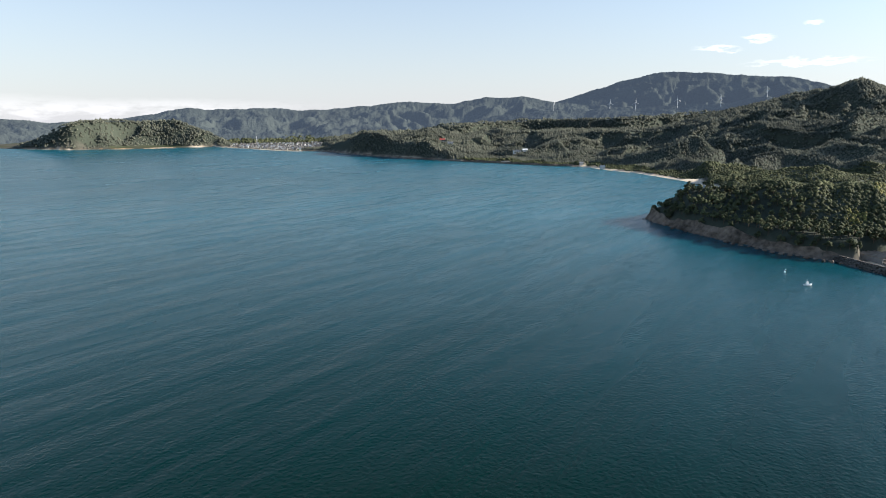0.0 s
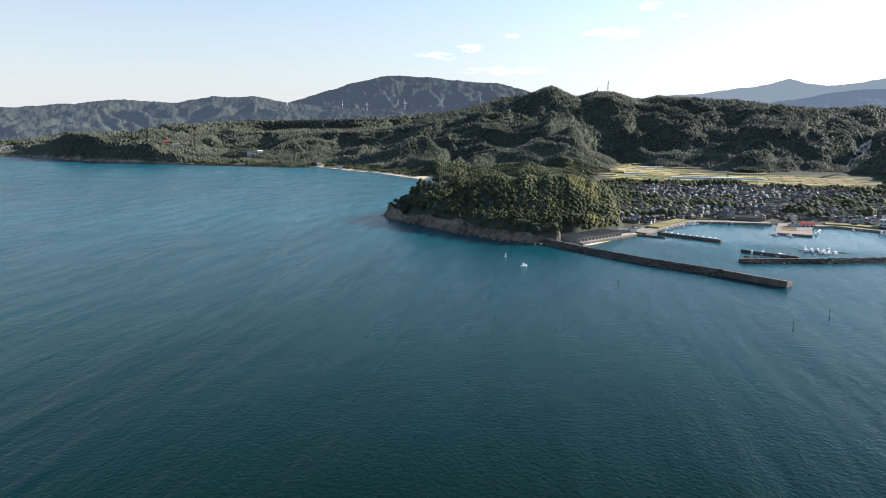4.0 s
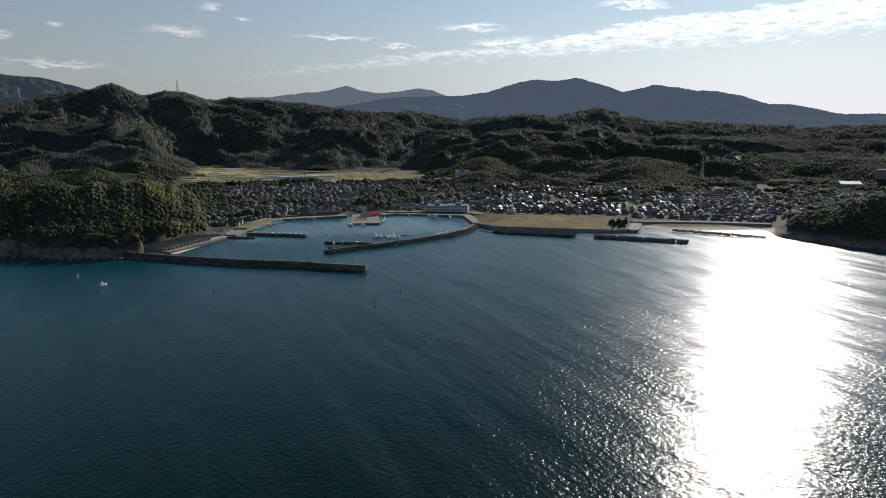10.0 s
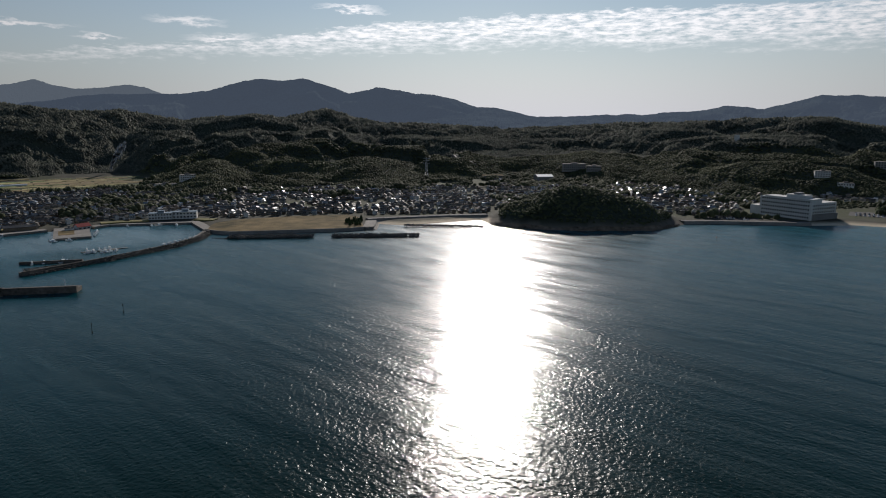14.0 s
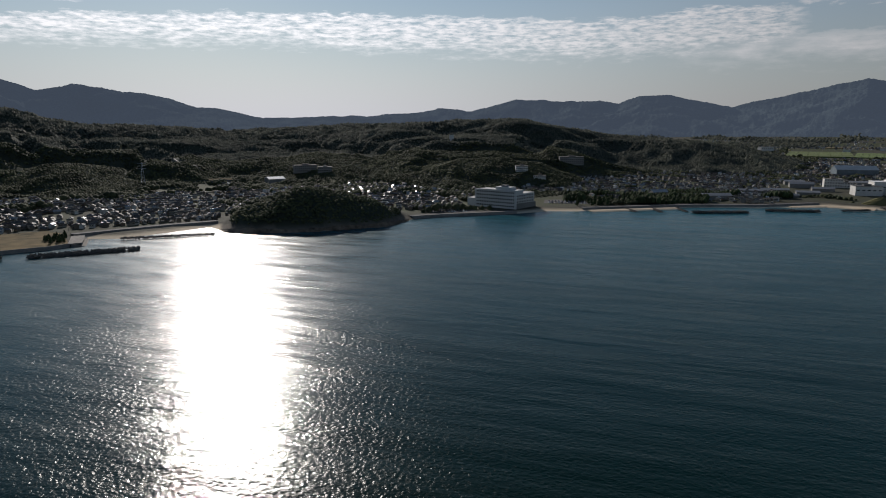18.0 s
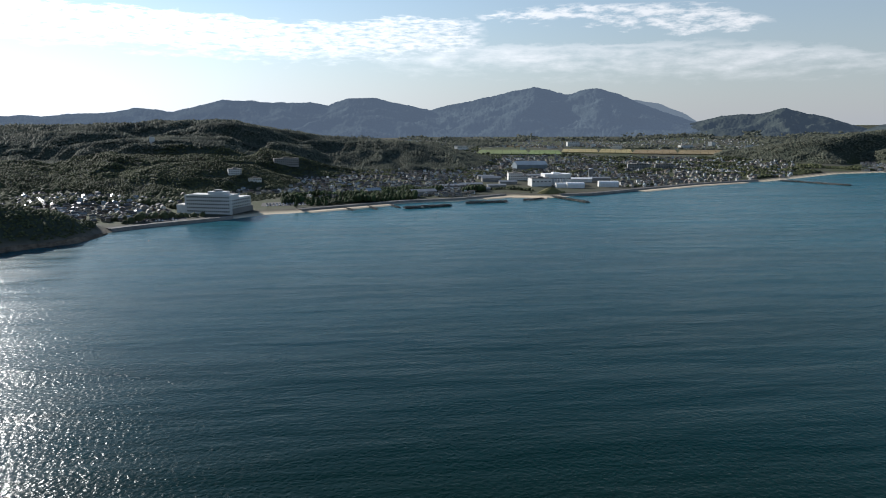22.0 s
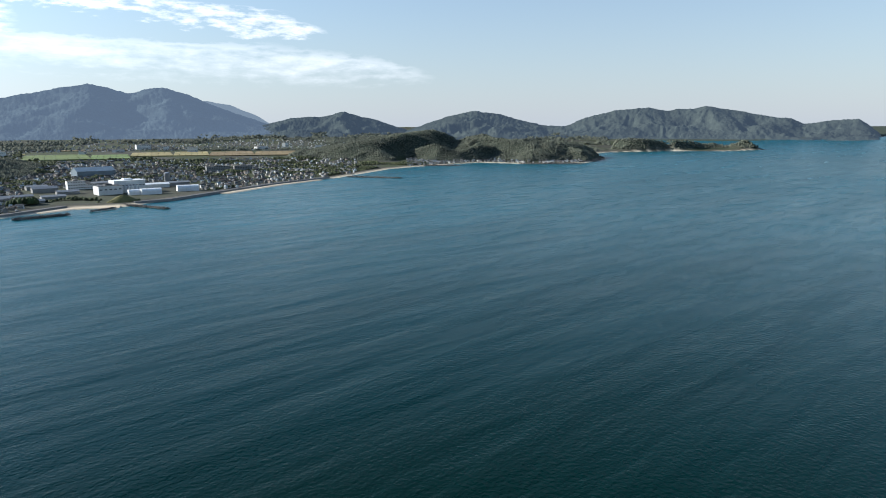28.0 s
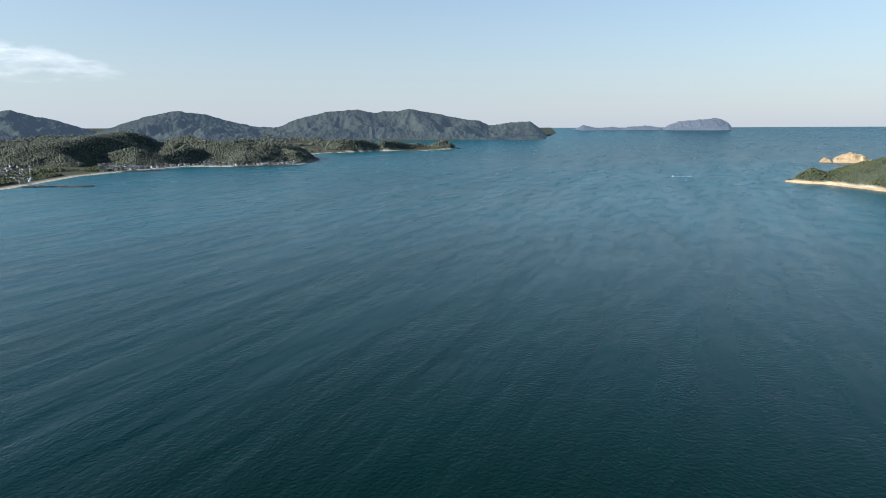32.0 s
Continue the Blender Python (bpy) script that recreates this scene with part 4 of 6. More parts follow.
M_CARW = mat("white_car_paint", (0.70, 0.71, 0.72), 0.25, vary=0.05, spec=0.6)
M_CARD = mat("dark_car_paint", (0.04, 0.045, 0.06), 0.25, vary=0.1, spec=0.6, per_object=0.5)
M_TYRE = mat("black_rubber", (0.02, 0.02, 0.02), 0.9, vary=0.1)
M_BAY = mat("weathered_tan_sheet_roof", (0.21, 0.175, 0.135), 0.85, vary=0.35, scale=0.5, island=0.3)
M_FOAM = mat("churned_white_foam", (0.75, 0.79, 0.80), 0.7, vary=0.1, scale=0.5)


# mottled concrete, base colour darkened to paint the shade on breakwater walls
M_CONC_SHADE = mat("mottled_concrete_in_shade", (0.092, 0.081, 0.070), 0.92, vary=0.4, scale=0.5, second=(0.125, 0.108, 0.09), bump=0.3, bump_scale=2)


# ---- quays, walls and breakwaters ----
def along(points, step):
    """Evenly spaced (position, direction) along a polar polyline."""
    p = [Vector((*spot(b, r), 0)) for b, r in points]
    out = []
    for a, c in zip(p, p[1:]):
        n = max(1, round((c - a).length / step))
        out += [(a.lerp(c, i / n), (c - a).normalized()) for i in range(n)]
    return out + [(p[-1], (p[-1] - p[-2]).normalized())]


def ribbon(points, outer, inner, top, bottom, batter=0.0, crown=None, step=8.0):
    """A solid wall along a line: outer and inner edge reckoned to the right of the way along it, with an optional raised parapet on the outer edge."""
    g = Geo()
    stations = along(points, step)
    prof = [(inner, bottom), (inner, top), (outer - 0.5, top), (outer, top), (outer + batter, bottom)]
    if crown:
        prof = [(inner, bottom), (inner, top), (outer - crown[0], top), (outer - crown[0], top + crown[1]), (outer, top + crown[1]), (outer + batter, bottom)]
    k = len(prof)
    v = []
    for i, (p, d) in enumerate(stations):
        d2 = stations[i - 1][1] if i else d
        d = (d + d2).normalized()
        n = Vector((d.y, -d.x, 0))
        v += [(p.x + n.x * o, p.y + n.y * o, z) for o, z in prof]
    f = []
    for s in range(len(stations) - 1):
        f += [(s * k + i, s * k + (i + 1) % k, (s + 1) * k + (i + 1) % k, (s + 1) * k + i) for i in range(k)]
    f += [tuple(range(k))[::-1], tuple((len(stations) - 1) * k + i for i in range(k))]
    return g.add(v, f)


def armour(points, rows, size, top, seed, drop=0.75, tetra=False, offset=0.0):
    """Rows of dumped blocks beside a line, stepping down to the right of it."""
    g = np.random.RandomState(seed)
    geo = Geo()
    for p, d in along(points, size * 0.72):
        n = Vector((d.y, -d.x, 0))
        for k in range(rows):
            q = p + n * (offset + k * size * 0.72 + g.uniform(-0.3, 0.3) * size) + d * g.uniform(-0.4, 0.4) * size
            c = (q.x, q.y, top - k * size * drop * 0.72 + g.uniform(-0.25, 0.3) * size)
            if tetra:
                geo.tetrapod(c, size * g.uniform(0.9, 1.15), g)
            else:
                geo.rock(c, size * g.uniform(0.9, 1.6), g)
    return geo


def back(points):
    return tuple(points)[::-1]


BW1 = ((32.4, 549), (34.2, 530), (36.2, 513), (41.4, 481), (47.5, 459))
bw = thing("breakwater", "long rubble-armoured breakwater with a plain concrete head", "breakwater")
part("walkway", ribbon(BW1, 2.2, -3.4, 2.6, -3, crown=(1.4, 1.6)), M_CONC_SHADE, bw)
tagged(part("rubble_armour", armour(BW1, 7, 1.55, 3.6, 1, offset=2.2), M_STONE, bw, "grey-brown armour stones"), kind="stuff")
head = ((47.5, 459), (52.35, 443))
part("head_caisson", ribbon(head, 4.6, -4.2, 2.5, -4, crown=(2.2, 1.7), step=14), M_CONC_SHADE, bw, "mottled concrete caisson head, shade in its colour")
beacon = thing("harbour_beacon", "slim white harbour light on the breakwater head", "beacon", m=stand(51.4, 446, z=2.5))
part("post", Geo().tube((0, 0, 0), (0, 0, 4.2), 0.25, 0.18), M_HULL, beacon)
part("lamp", Geo().tube((0, 0, 4.2), (0, 0, 5.0), 0.45, 0.3), M_HULL, beacon)

BW2 = ((48.6, 509), (54.1, 534), (59.5, 575), (61.4, 605), (62.2, 640))
bw = thing("breakwater", "curved inner breakwater with a concrete walkway and dumped stone", "breakwater")
part("walkway", ribbon(BW2, 1.8, -3.2, 2.2, -3, crown=(0.9, 0.8)), M_CONC_SHADE, bw)
tagged(part("rubble_armour", armour(BW2[1:], 6, 1.5, 2.7, 2, offset=1.9), M_STONE, bw, "dark dumped armour stones"), kind="stuff")
tagged(part("rubble_toe", armour(((49.0, 509), (54.1, 534)), 2, 1.6, 1.0, 3, offset=2.2), M_STONE, bw), kind="stuff")
for pts, w, top, label in ((((48.6, 553), (52.8, 541)), 3.2, 1.6, "low dark inner jetty inside the harbour"),
                           (((42.0, 616), (47.0, 591)), 3.6, 1.9, "straight concrete mole with moored boats"),
                           (((40.2, 603), (42.6, 596)), 3.0, 1.0, "short stub jetty beside the small beach")):
    j = thing("jetty", label, "jetty", "harbour jetties")
    part("wall", ribbon(pts, w / 2, -w / 2, top, -3), M_CONC_SHADE, j)
    part("kerb", ribbon(pts, w / 2 - 0.05, w / 2 - 0.5, top + 0.35, top - 0.2), M_DARK, j)
# harbour quays, ending at the field's corner
quay = thing("quay", "stained concrete quay wall round the harbour", "quay", kind="structure")
QUAY = ((40.8, 608), (42.2, 645), (44.0, 689), (45.1, 701), (50.6, 715))
part("wall", ribbon(QUAY, 2.5, -9, 1.9, -3), M_CONC, quay)
part("wall", ribbon(((53.8, 715), (54.9, 725), (61.2, 706), (62.15, 650)), 2.0, -8, 1.9, -3), M_CONC, quay)
pier = thing("pier", "broad concrete pier with patches of grass in the harbour", "pier", kind="structure")
part("deck", ribbon(((52.3, 654), (52.3, 722)), 14.5, -15.5, 1.7, -3, step=20), M_CONC, pier)
part("grass", ribbon(((52.0, 672), (52.0, 700)), 5, -8, 1.78, 1.6, step=20), M_LAWN, pier)
for ring in (((44.7, 718), (46.5, 727), (48.1, 733)), ((54.3, 733), (56, 735), (57.8, 729)), ((41.4, 640), (42.6, 675), (43.8, 702)), ((61.6, 724), (62.4, 716), (63.0, 712))):
    part("grass", ribbon(ring, 7, -5, 3.1, 1.6, step=20), M_VERGE, quay, "green-yellow grass verge behind the quay")
# the reclaimed field
wall = thing("sea_wall", "curved grey concrete sea wall round the reclaimed field", "sea wall", kind="structure")
FIELD = ((62.3, 643), (63.2, 630), (64.2, 622), (67, 618.5), (70, 617), (74.4, 618), (75.6, 625))
part("wall", ribbon(FIELD, 1.0, -2.4, 2.5, -3, batter=2.2, crown=(0.7, 0.6)), M_CONC, wall)
part("stepped_revetment", ribbon(((75.7, 624), (75.9, 648), (76.0, 668)), 9.0, -2, 2.9, 2.1, step=6).add([], []), M_CONC, wall)
steps = Geo()
p0, p1 = Vector((*spot(75.65, 622), 0)), Vector((*spot(76.05, 668), 0))
d = (p1 - p0).normalized()
n = Vector((d.y, -d.x, 0))
for k in range(7):
    a_, b_ = n * (1 + k * 1.6), n * (2.6 + k * 1.6)
    q = [p0 + a_, p0 + b_, p1 + b_, p1 + a_]
    z = 2.8 - k * 0.45
    steps.add([(*v.xy, -2) for v in q] + [(*v.xy, z) for v in q], [(3, 2, 1, 0), (4, 5, 6, 7), (0, 1, 5, 4), (1, 2, 6, 5), (2, 3, 7, 6), (3, 0, 4, 7)])
part("steps", steps, M_CONC, wall, "pale concrete steps down to the beach")
lawn = thing("field", "dry yellow grass field on reclaimed land", "field", kind="structure")
outline = [spot(b, r + 3.5) for b, r in FIELD] + [spot(75.3, 690), spot(74.2, 719), spot(70, 716), spot(67, 711), spot(64.8, 706), spot(63.0, 690), spot(62.5, 668)]
part("turf", Geo().add([(x, y, 2.45) for x, y in outline] + [(x, y, 1.0) for x, y in outline],
     [tuple(range(len(outline)))[::-1]] + [(i, (i + 1) % len(outline), (i + 1) % len(outline) + len(outline), i + len(outline)) for i in range(len(outline))]), M_LAWN, lawn)
# sand below the walls, with short stone groynes
beach = thing("beach", "narrow pale sand beach below the sea wall", "beach", kind="structure")
for pts in (((119.2, 788), (123, 816), (126.5, 846)), ((134.8, 912), (137.4, 942), (140.8, 934)), ((148.4, 1056), (153, 1190), (156.5, 1286))):
    part("sand", ribbon(pts, 12, 0, 1.1, -1.6, batter=9), M_SAND, beach)
for b_, r_, b1_, r1_ in ((122.6, 812, 123.4, 787), (124.7, 826, 125.5, 793), (126.6, 845, 127.5, 806)):
    part("stones", armour(((b_, r_), (b1_, r1_)), 3, 1.7, 0.9, int(r_), drop=0.3), M_STONE, thing("groyne", "short dark stone groyne across the sand", "groyne", "short groynes"))
# walls and revetments along the open shore
for pts, top, label in ((((76.0, 672), (79.4, 682), (83, 694), (86.8, 703)), 4.0, "long grey sea wall behind the village beach"),
                        (((103.6, 703), (106.5, 719), (109.7, 731), (113.0, 748)), 3.2, "grey promenade wall below the hotel"),
                        (((118.8, 790), (123, 820), (128, 862), (133, 890), (137.0, 945)), 3.4, "low sea wall along the shore road"),
                        (((141.8, 955), (144.5, 975), (148, 1054), (153, 1194), (157.6, 1320)), 3.4, "sloping grey sea wall along the beach")):
    part("wall", ribbon(pts, 1.2, -1.6, top, -1, batter=2.5), M_CONC, thing("sea_wall", label, "sea wall", kind="structure"))
    part("road", ribbon(pts, -4, -11, top - 0.5, 0.5), M_ASPH, thing("road", "narrow asphalt shore road behind the sea wall", "road", kind="structure"))

for n_, (pts, rows, size) in enumerate(((((64.0, 600), (71.0, 586)), 5, 2.7), (((72.9, 584), (80.5, 579)), 5, 2.7), (((79.3, 639), (86.4, 632)), 3, 2.0),
                                        (((128.0, 797), (132.1, 823)), 4, 2.6), (((133.5, 851), (137.1, 867)), 4, 2.6), (((138.7, 887), (140.4, 909)), 3, 2.0))):
    d_ = thing("detached_breakwater", "offshore bank of dark concrete tetrapods standing in the water", "breakwater", "offshore tetrapod banks")
    tagged(part("tetrapod_bank", armour(pts, rows, size, 1.5, 30 + n_, drop=0.06, tetra=True, offset=-rows * size * 0.36), M_TETRA, d_), kind="stuff")
for n_, (pts, label) in enumerate(((((141.0, 948), (144.2, 877)), "stone groyne with a flat concrete top below the factory"),
                                   (((159.3, 1352), (163.9, 1297)), "long rubble groyne off the bathing beach"),
                                   (((165.8, 1728), (169.2, 1722)), "curved fishing harbour mole"), (((174.5, 1800), (179.8, 1846)), "long low harbour mole under the wooded point"))):
    d_ = thing("groyne", label, "groyne")
    part("walkway", ribbon(pts, 2.0, -2.5, 1.7, -3), M_CONC, d_)
    tagged(part("rubble_armour", armour(pts, 3, 2.4, 1.6, 50 + n_, offset=1.6), M_STONE, d_), kind="stuff")
    tagged(part("rubble_lee", armour(back(pts), 2, 2.2, 1.2, 60 + n_, offset=2.0), M_STONE, d_), kind="stuff")
g = np.random.RandomState(12)
for i in range(9):
    x, y = spot(62.7 + i * 0.17 + g.uniform(-0.05, 0.05), 606 - i * 0.8 + g.uniform(-2, 2))
    part("stone", Geo().rock((0, 0, 0), 2.0, g), M_STONE, thing("rock", "small dark rock awash beside the breakwater", "rock", "rocks awash", m=pose(x, y, 0.2)))


# ---- cliffs ----
def cliff(name, label, ring, high, material, seed, seg=2.2, lean=7.0):
    """A jagged rock face along a shore."""
    st = along(ring, seg)
    rows = 9
    n_ = len(st)
    s = np.arange(n_) * seg
    ss, kk = np.meshgrid(s, np.linspace(0, 1, rows), indexing="ij")
    rough = fractal(ss / 13 + seed, kk * 1.5, 4) * 3.2 + np.abs(fractal(ss / 5 + seed, kk * 3, 3)) * 2.4
    top = high * (0.75 + 0.45 * fractal(s / 22 + seed, s * 0, 3)) * np.clip(np.minimum(s, s[-1] - s) / 22, 0.15, 1)
    z = -1.5 + kk * (top[:, None] + 1.5) + 0.5 * fractal(ss / 4, kk * 6 + seed, 2)
    off = 3.0 - kk**0.8 * lean + rough * (1 - 0.5 * kk)
    px = np.array([p.x for p, d in st])[:, None] + np.array([d.y for p, d in st])[:, None] * off
    py = np.array([p.y for p, d in st])[:, None] - np.array([d.x for p, d in st])[:, None] * off
    i = np.arange((n_ - 1) * (rows - 1))
    q = (i // (rows - 1)) * rows + i % (rows - 1)
    me = mesh_from(name, np.stack([px, py, z], -1).reshape(-1, 3), np.stack([q, q + 1, q + rows + 1, q + rows], 1), material, False)
    return tagged(new(name, me), label, "cliff", kind="structure")


cliff("cliff", "brown bedded rock cliff at the foot of the wooded headland", ((22, 832), (19.4, 768), (17.9, 718), (18.6, 694), (20.1, 660), (22, 630), (24, 604), (26, 584), (28, 566), (31, 548), (33.4, 546)),
      12, M_CLIFF, 5)
cliff("cliff", "dark low rock shore of the wooded knoll", ((86.8, 668), (87.6, 648), (89.9, 632), (92.5, 628), (95, 628), (98, 636), (101, 647), (102.6, 672), (103.6, 700)), 4.5, M_CLIFF, 9, lean=4)
cliff("cliff", "ochre rock shore of the scrubby islet", ((221.3, 1392), (220.8, 1351), (222.2, 1322), (223.6, 1316), (225.5, 1268), (227.5, 1213), (232, 1100), (239, 1050)), 5.0, M_OCHRE, 11, seg=4, lean=5)
cliff("cliff", "pale broken cliff at the point of the far cape", ((-34.2, 3420), (-33.4, 3320), (-30, 3146), (-25.4, 3126), (-22, 3160)), 10, M_OCHRE, 13, seg=9, lean=10)
cliff("cliff", "low broken rock along the far shore", ((-12.6, 2690), (-10.6, 2650), (-7, 2256), (-3.7, 2028), (0.4, 1844), (5.9, 1698), (9.8, 1607), (12.3, 1591)), 6, M_CLIFF, 15, seg=6, lean=6)
cliff("cliff", "dark rock at the tip of the wooded point", ((179.6, 1884), (180.8, 1960), (181.8, 2125), (181.2, 2300)), 9, M_CLIFF, 17, seg=6, lean=6)
g = np.random.RandomState(21)
for i in range(26):
    b = 17.6 + i * 0.6
    r = np.interp(b, (17.9, 20.1, 24, 28, 31, 33.4), (718, 660, 604, 566, 548, 546)) - g.uniform(4, 12)
    size = g.uniform(2.2, 5.5)
    part("stone", Geo().rock((0, 0, 0), size, g, 0.6), M_CLIFF, thing("rock", "wave-washed brown boulder at the foot of the cliff", "rock", "boulders under the cliff", m=pose(*spot(b, r), 0.3)))
def crag(w, d, h, seed):
    """A bare broken rock with gullied flanks."""
    u, v = np.meshgrid(np.linspace(-1, 1, 34), np.linspace(-1, 1, 16), indexing="ij")
    shell = np.clip(1 - np.abs(u) ** 2.2, 0, 1) ** 0.75 * np.clip(1 - v * v, 0, 1) ** 0.6
    z = h * shell * (0.62 + 0.5 * np.clip(1 - 2.2 * np.abs(fractal(u * 2.2 + seed, v * 1.6 + seed, 4)), 0, 1)) - 1.0
    i = np.arange(33 * 15)
    q = (i // 15) * 16 + i % 15
    return mesh_from("crag", np.stack([u * w / 2, v * d / 2, z], -1).reshape(-1, 3), np.stack([q, q + 16, q + 17, q + 1], 1), M_OCHRE, False)


for b, r, w, d, h in ((223.45, 2150, 34, 24, 15), (225.05, 2170, 100, 55, 27), (226.3, 2165, 30, 24, 10)):
    share("crag", crag(w, d, h, b), thing("sea_stack", "bare ochre rock stack in the open sea", "rock", "offshore rock stacks", m=stand(b, r, z=0)), Matrix())


# ---- houses ----
def window_at(geo, x, y, z, w, h, out):
    """A slightly proud pane on a wall that faces -y or +y."""
    return geo.box(x - w / 2, x + w / 2, min(y, y + out), max(y, y + out), z - h / 2, z + h / 2)


def house_parts(w, d, storeys, roof, wing):
    """(part, geometry, material slot) of one dwelling; the ridge runs along x, the front looks to -y."""
    w, d = w * 0.72, d * 0.74
    h = 2.6 * storeys + 0.2
    o = 0.75
    parts = []
    wall, top = Geo(), Geo()
    pitch = d * 0.24
    if roof == "hip":
        wall.box(-w / 2, w / 2, -d / 2, d / 2, -1.5, h)
        top.hip(-w / 2 - o, w / 2 + o, -d / 2 - o, d / 2 + o, h, pitch + 0.3)
        top.box(-w / 2 + d / 2, w / 2 - d / 2, -0.25, 0.25, h + pitch + 0.35, h + pitch + 0.95)
    else:
        wall.wall_gable(-w / 2, w / 2, -d / 2, d / 2, -1.5, h, pitch)
        top.gable(-w / 2 - o, w / 2 + o, -d / 2 - o, d / 2 + o, h - 0.22, pitch + 0.45)
        top.box(-w / 2 - o, w / 2 + o, -0.22, 0.22, h + pitch + 0.35, h + pitch + 0.85)
    parts += [("wall", wall, 0), ("roof", top, 1)]
    if storeys > 1:
        for s in (-1, 1):
            lean = Geo()
            y0, y1 = s * d / 2, s * (d / 2 + 1.5)
            lean.add([(-w / 2 - 0.6, y0, 3.55), (w / 2 + 0.6, y0, 3.55), (w / 2 + 0.6, y1, 2.75), (-w / 2 - 0.6, y1, 2.75),
                      (-w / 2 - 0.6, y0, 3.3), (w / 2 + 0.6, y0, 3.3), (w / 2 + 0.6, y1, 2.5), (-w / 2 - 0.6, y1, 2.5)],
                     [(0, 1, 2, 3), (7, 6, 5, 4), (0, 4, 5, 1), (1, 5, 6, 2), (2, 6, 7, 3), (3, 7, 4, 0)])
            parts.append(("lower_roof", lean, 1))
    if wing:
        ell = Geo().wall_gable(w / 2 - 0.2, w / 2 + 4.2, -d / 2 + 0.6, d / 2 - 0.9, -1.5, 2.8, 1.3)
        parts += [("wing", ell, 0), ("wing_roof", Geo().gable(w / 2 - 0.3, w / 2 + 4.9, -d / 2, d / 2 - 0.3, 2.6, 1.9), 1)]
    for x in (-w * 0.26, w * 0.2):
        parts.append(("window", window_at(Geo(), x, -d / 2, h - 1.55, w * 0.22, 1.3, -0.06), 2))
    return parts


HOUSES = []
g = random.Random(4)
for w, d, n_, roof, wing, wall_m, roof_m in ((10, 8, 2, "gable", 0, M_WHITE, M_TILE), (12, 8.5, 2, "hip", 0, M_CREAM, M_TILE), (9, 7.5, 1, "gable", 1, M_BOARD, M_TILE),
                                             (11, 8, 2, "gable", 1, M_CREAM, M_TILE_B), (8.5, 7, 2, "hip", 0, M_BOARD, M_TILE), (13, 8, 1, "hip", 1, M_BOARD, M_TILE),
                                             (9, 8, 2, "gable", 0, M_GREYWALL, M_TILE), (12, 7, 1, "gable", 0, M_GREYWALL, M_TILE_S), (10, 9, 2, "hip", 1, M_BOARD, M_TILE),
                                             (8, 7.5, 2, "gable", 0, M_WHITE, M_TILE_U), (14, 9, 2, "hip", 0, M_CREAM, M_TILE_B), (7, 6, 1, "gable", 0, M_BOARD, M_TILE_B)):
    HOUSES.append((house_parts(w, d, n_, roof, wing), wall_m, roof_m,
                   {M_WHITE: "white", M_CREAM: "cream", M_BOARD: "dark board", M_GREYWALL: "grey-clad"}[wall_m] + (" two-storey" if n_ > 1 else " single-storey")
                   + " house, " + {M_TILE: "grey tiled", M_TILE_B: "brown tiled", M_TILE_S: "silver sheet", M_TILE_U: "blue-grey sheet"}[roof_m] + (" hipped roof" if roof == "hip" else " pitched roof")))
HOUSE_MESH = {}


def put_house(kind, m, group, where, size=0.68):
    m = m @ Matrix.Diagonal((size, size, size, 1))
    parts, wall_m, roof_m, label = HOUSES[kind]
    home = thing("house", label + ", " + where, "house", group, m=m)
    wing = None
    for n_, (name, geo, slot) in enumerate(parts):
        key, under = (kind, n_), wing if name == "wing_roof" else home
        if key not in HOUSE_MESH:
            ob = part(name, geo, (wall_m, roof_m, M_PANE)[slot], under)
            HOUSE_MESH[key] = ob.data
        else:
            ob = share(name, HOUSE_MESH[key], under, Matrix())
        wing = ob if name == "wing" else wing
    return home


def lots(b0, b1, r0, r1, pitch, seed, want, turn=0.0):
    """House plots on a loose grid: x, y, turn."""
    g = random.Random(seed)
    out = []
    cx, cy = spot((b0 + b1) / 2, (r0 + r1) / 2)
    ca, sa = math.cos(radians(turn)), math.sin(radians(turn))
    n = int((r1 - r0 + r1 * radians(b1 - b0)) / pitch) + 2
    for i in range(-n, n):
        for j in range(-n, n):
            u, v = i * pitch * (1.12 if j % 4 else 1.0) + g.uniform(-0.3, 0.3) * pitch, j * pitch + g.uniform(-0.28, 0.28) * pitch + 0.42 * pitch * math.floor(j / 3)
            q = g.random()
            x, y = cx + u * ca - v * sa, cy + u * sa + v * ca
            r, b = math.hypot(x, y), math.degrees(math.atan2(x, y)) % 360
            if r0 < r < r1 and b0 < b < b1 and want(b, r, q):
                out.append((x, y, turn + 90 * (g.random() < 0.4) + 180 * (g.random() < 0.5) + g.uniform(-16, 16) + 22 * math.sin(x / 90) * math.cos(y / 70)))
    if not out:
        return out
    xs, ys = np.array([o[0] for o in out]), np.array([o[1] for o in out])
    z, w, sd, r, b = lay(xs, ys)
    return [(x, y, float(zz), t) for (x, y, t), zz, ww, s, gap in zip(out, z, w, sd, fractal(xs / 36, ys / 36, 2)) if ww < 0.3 and s > 16 and gap > -0.46]


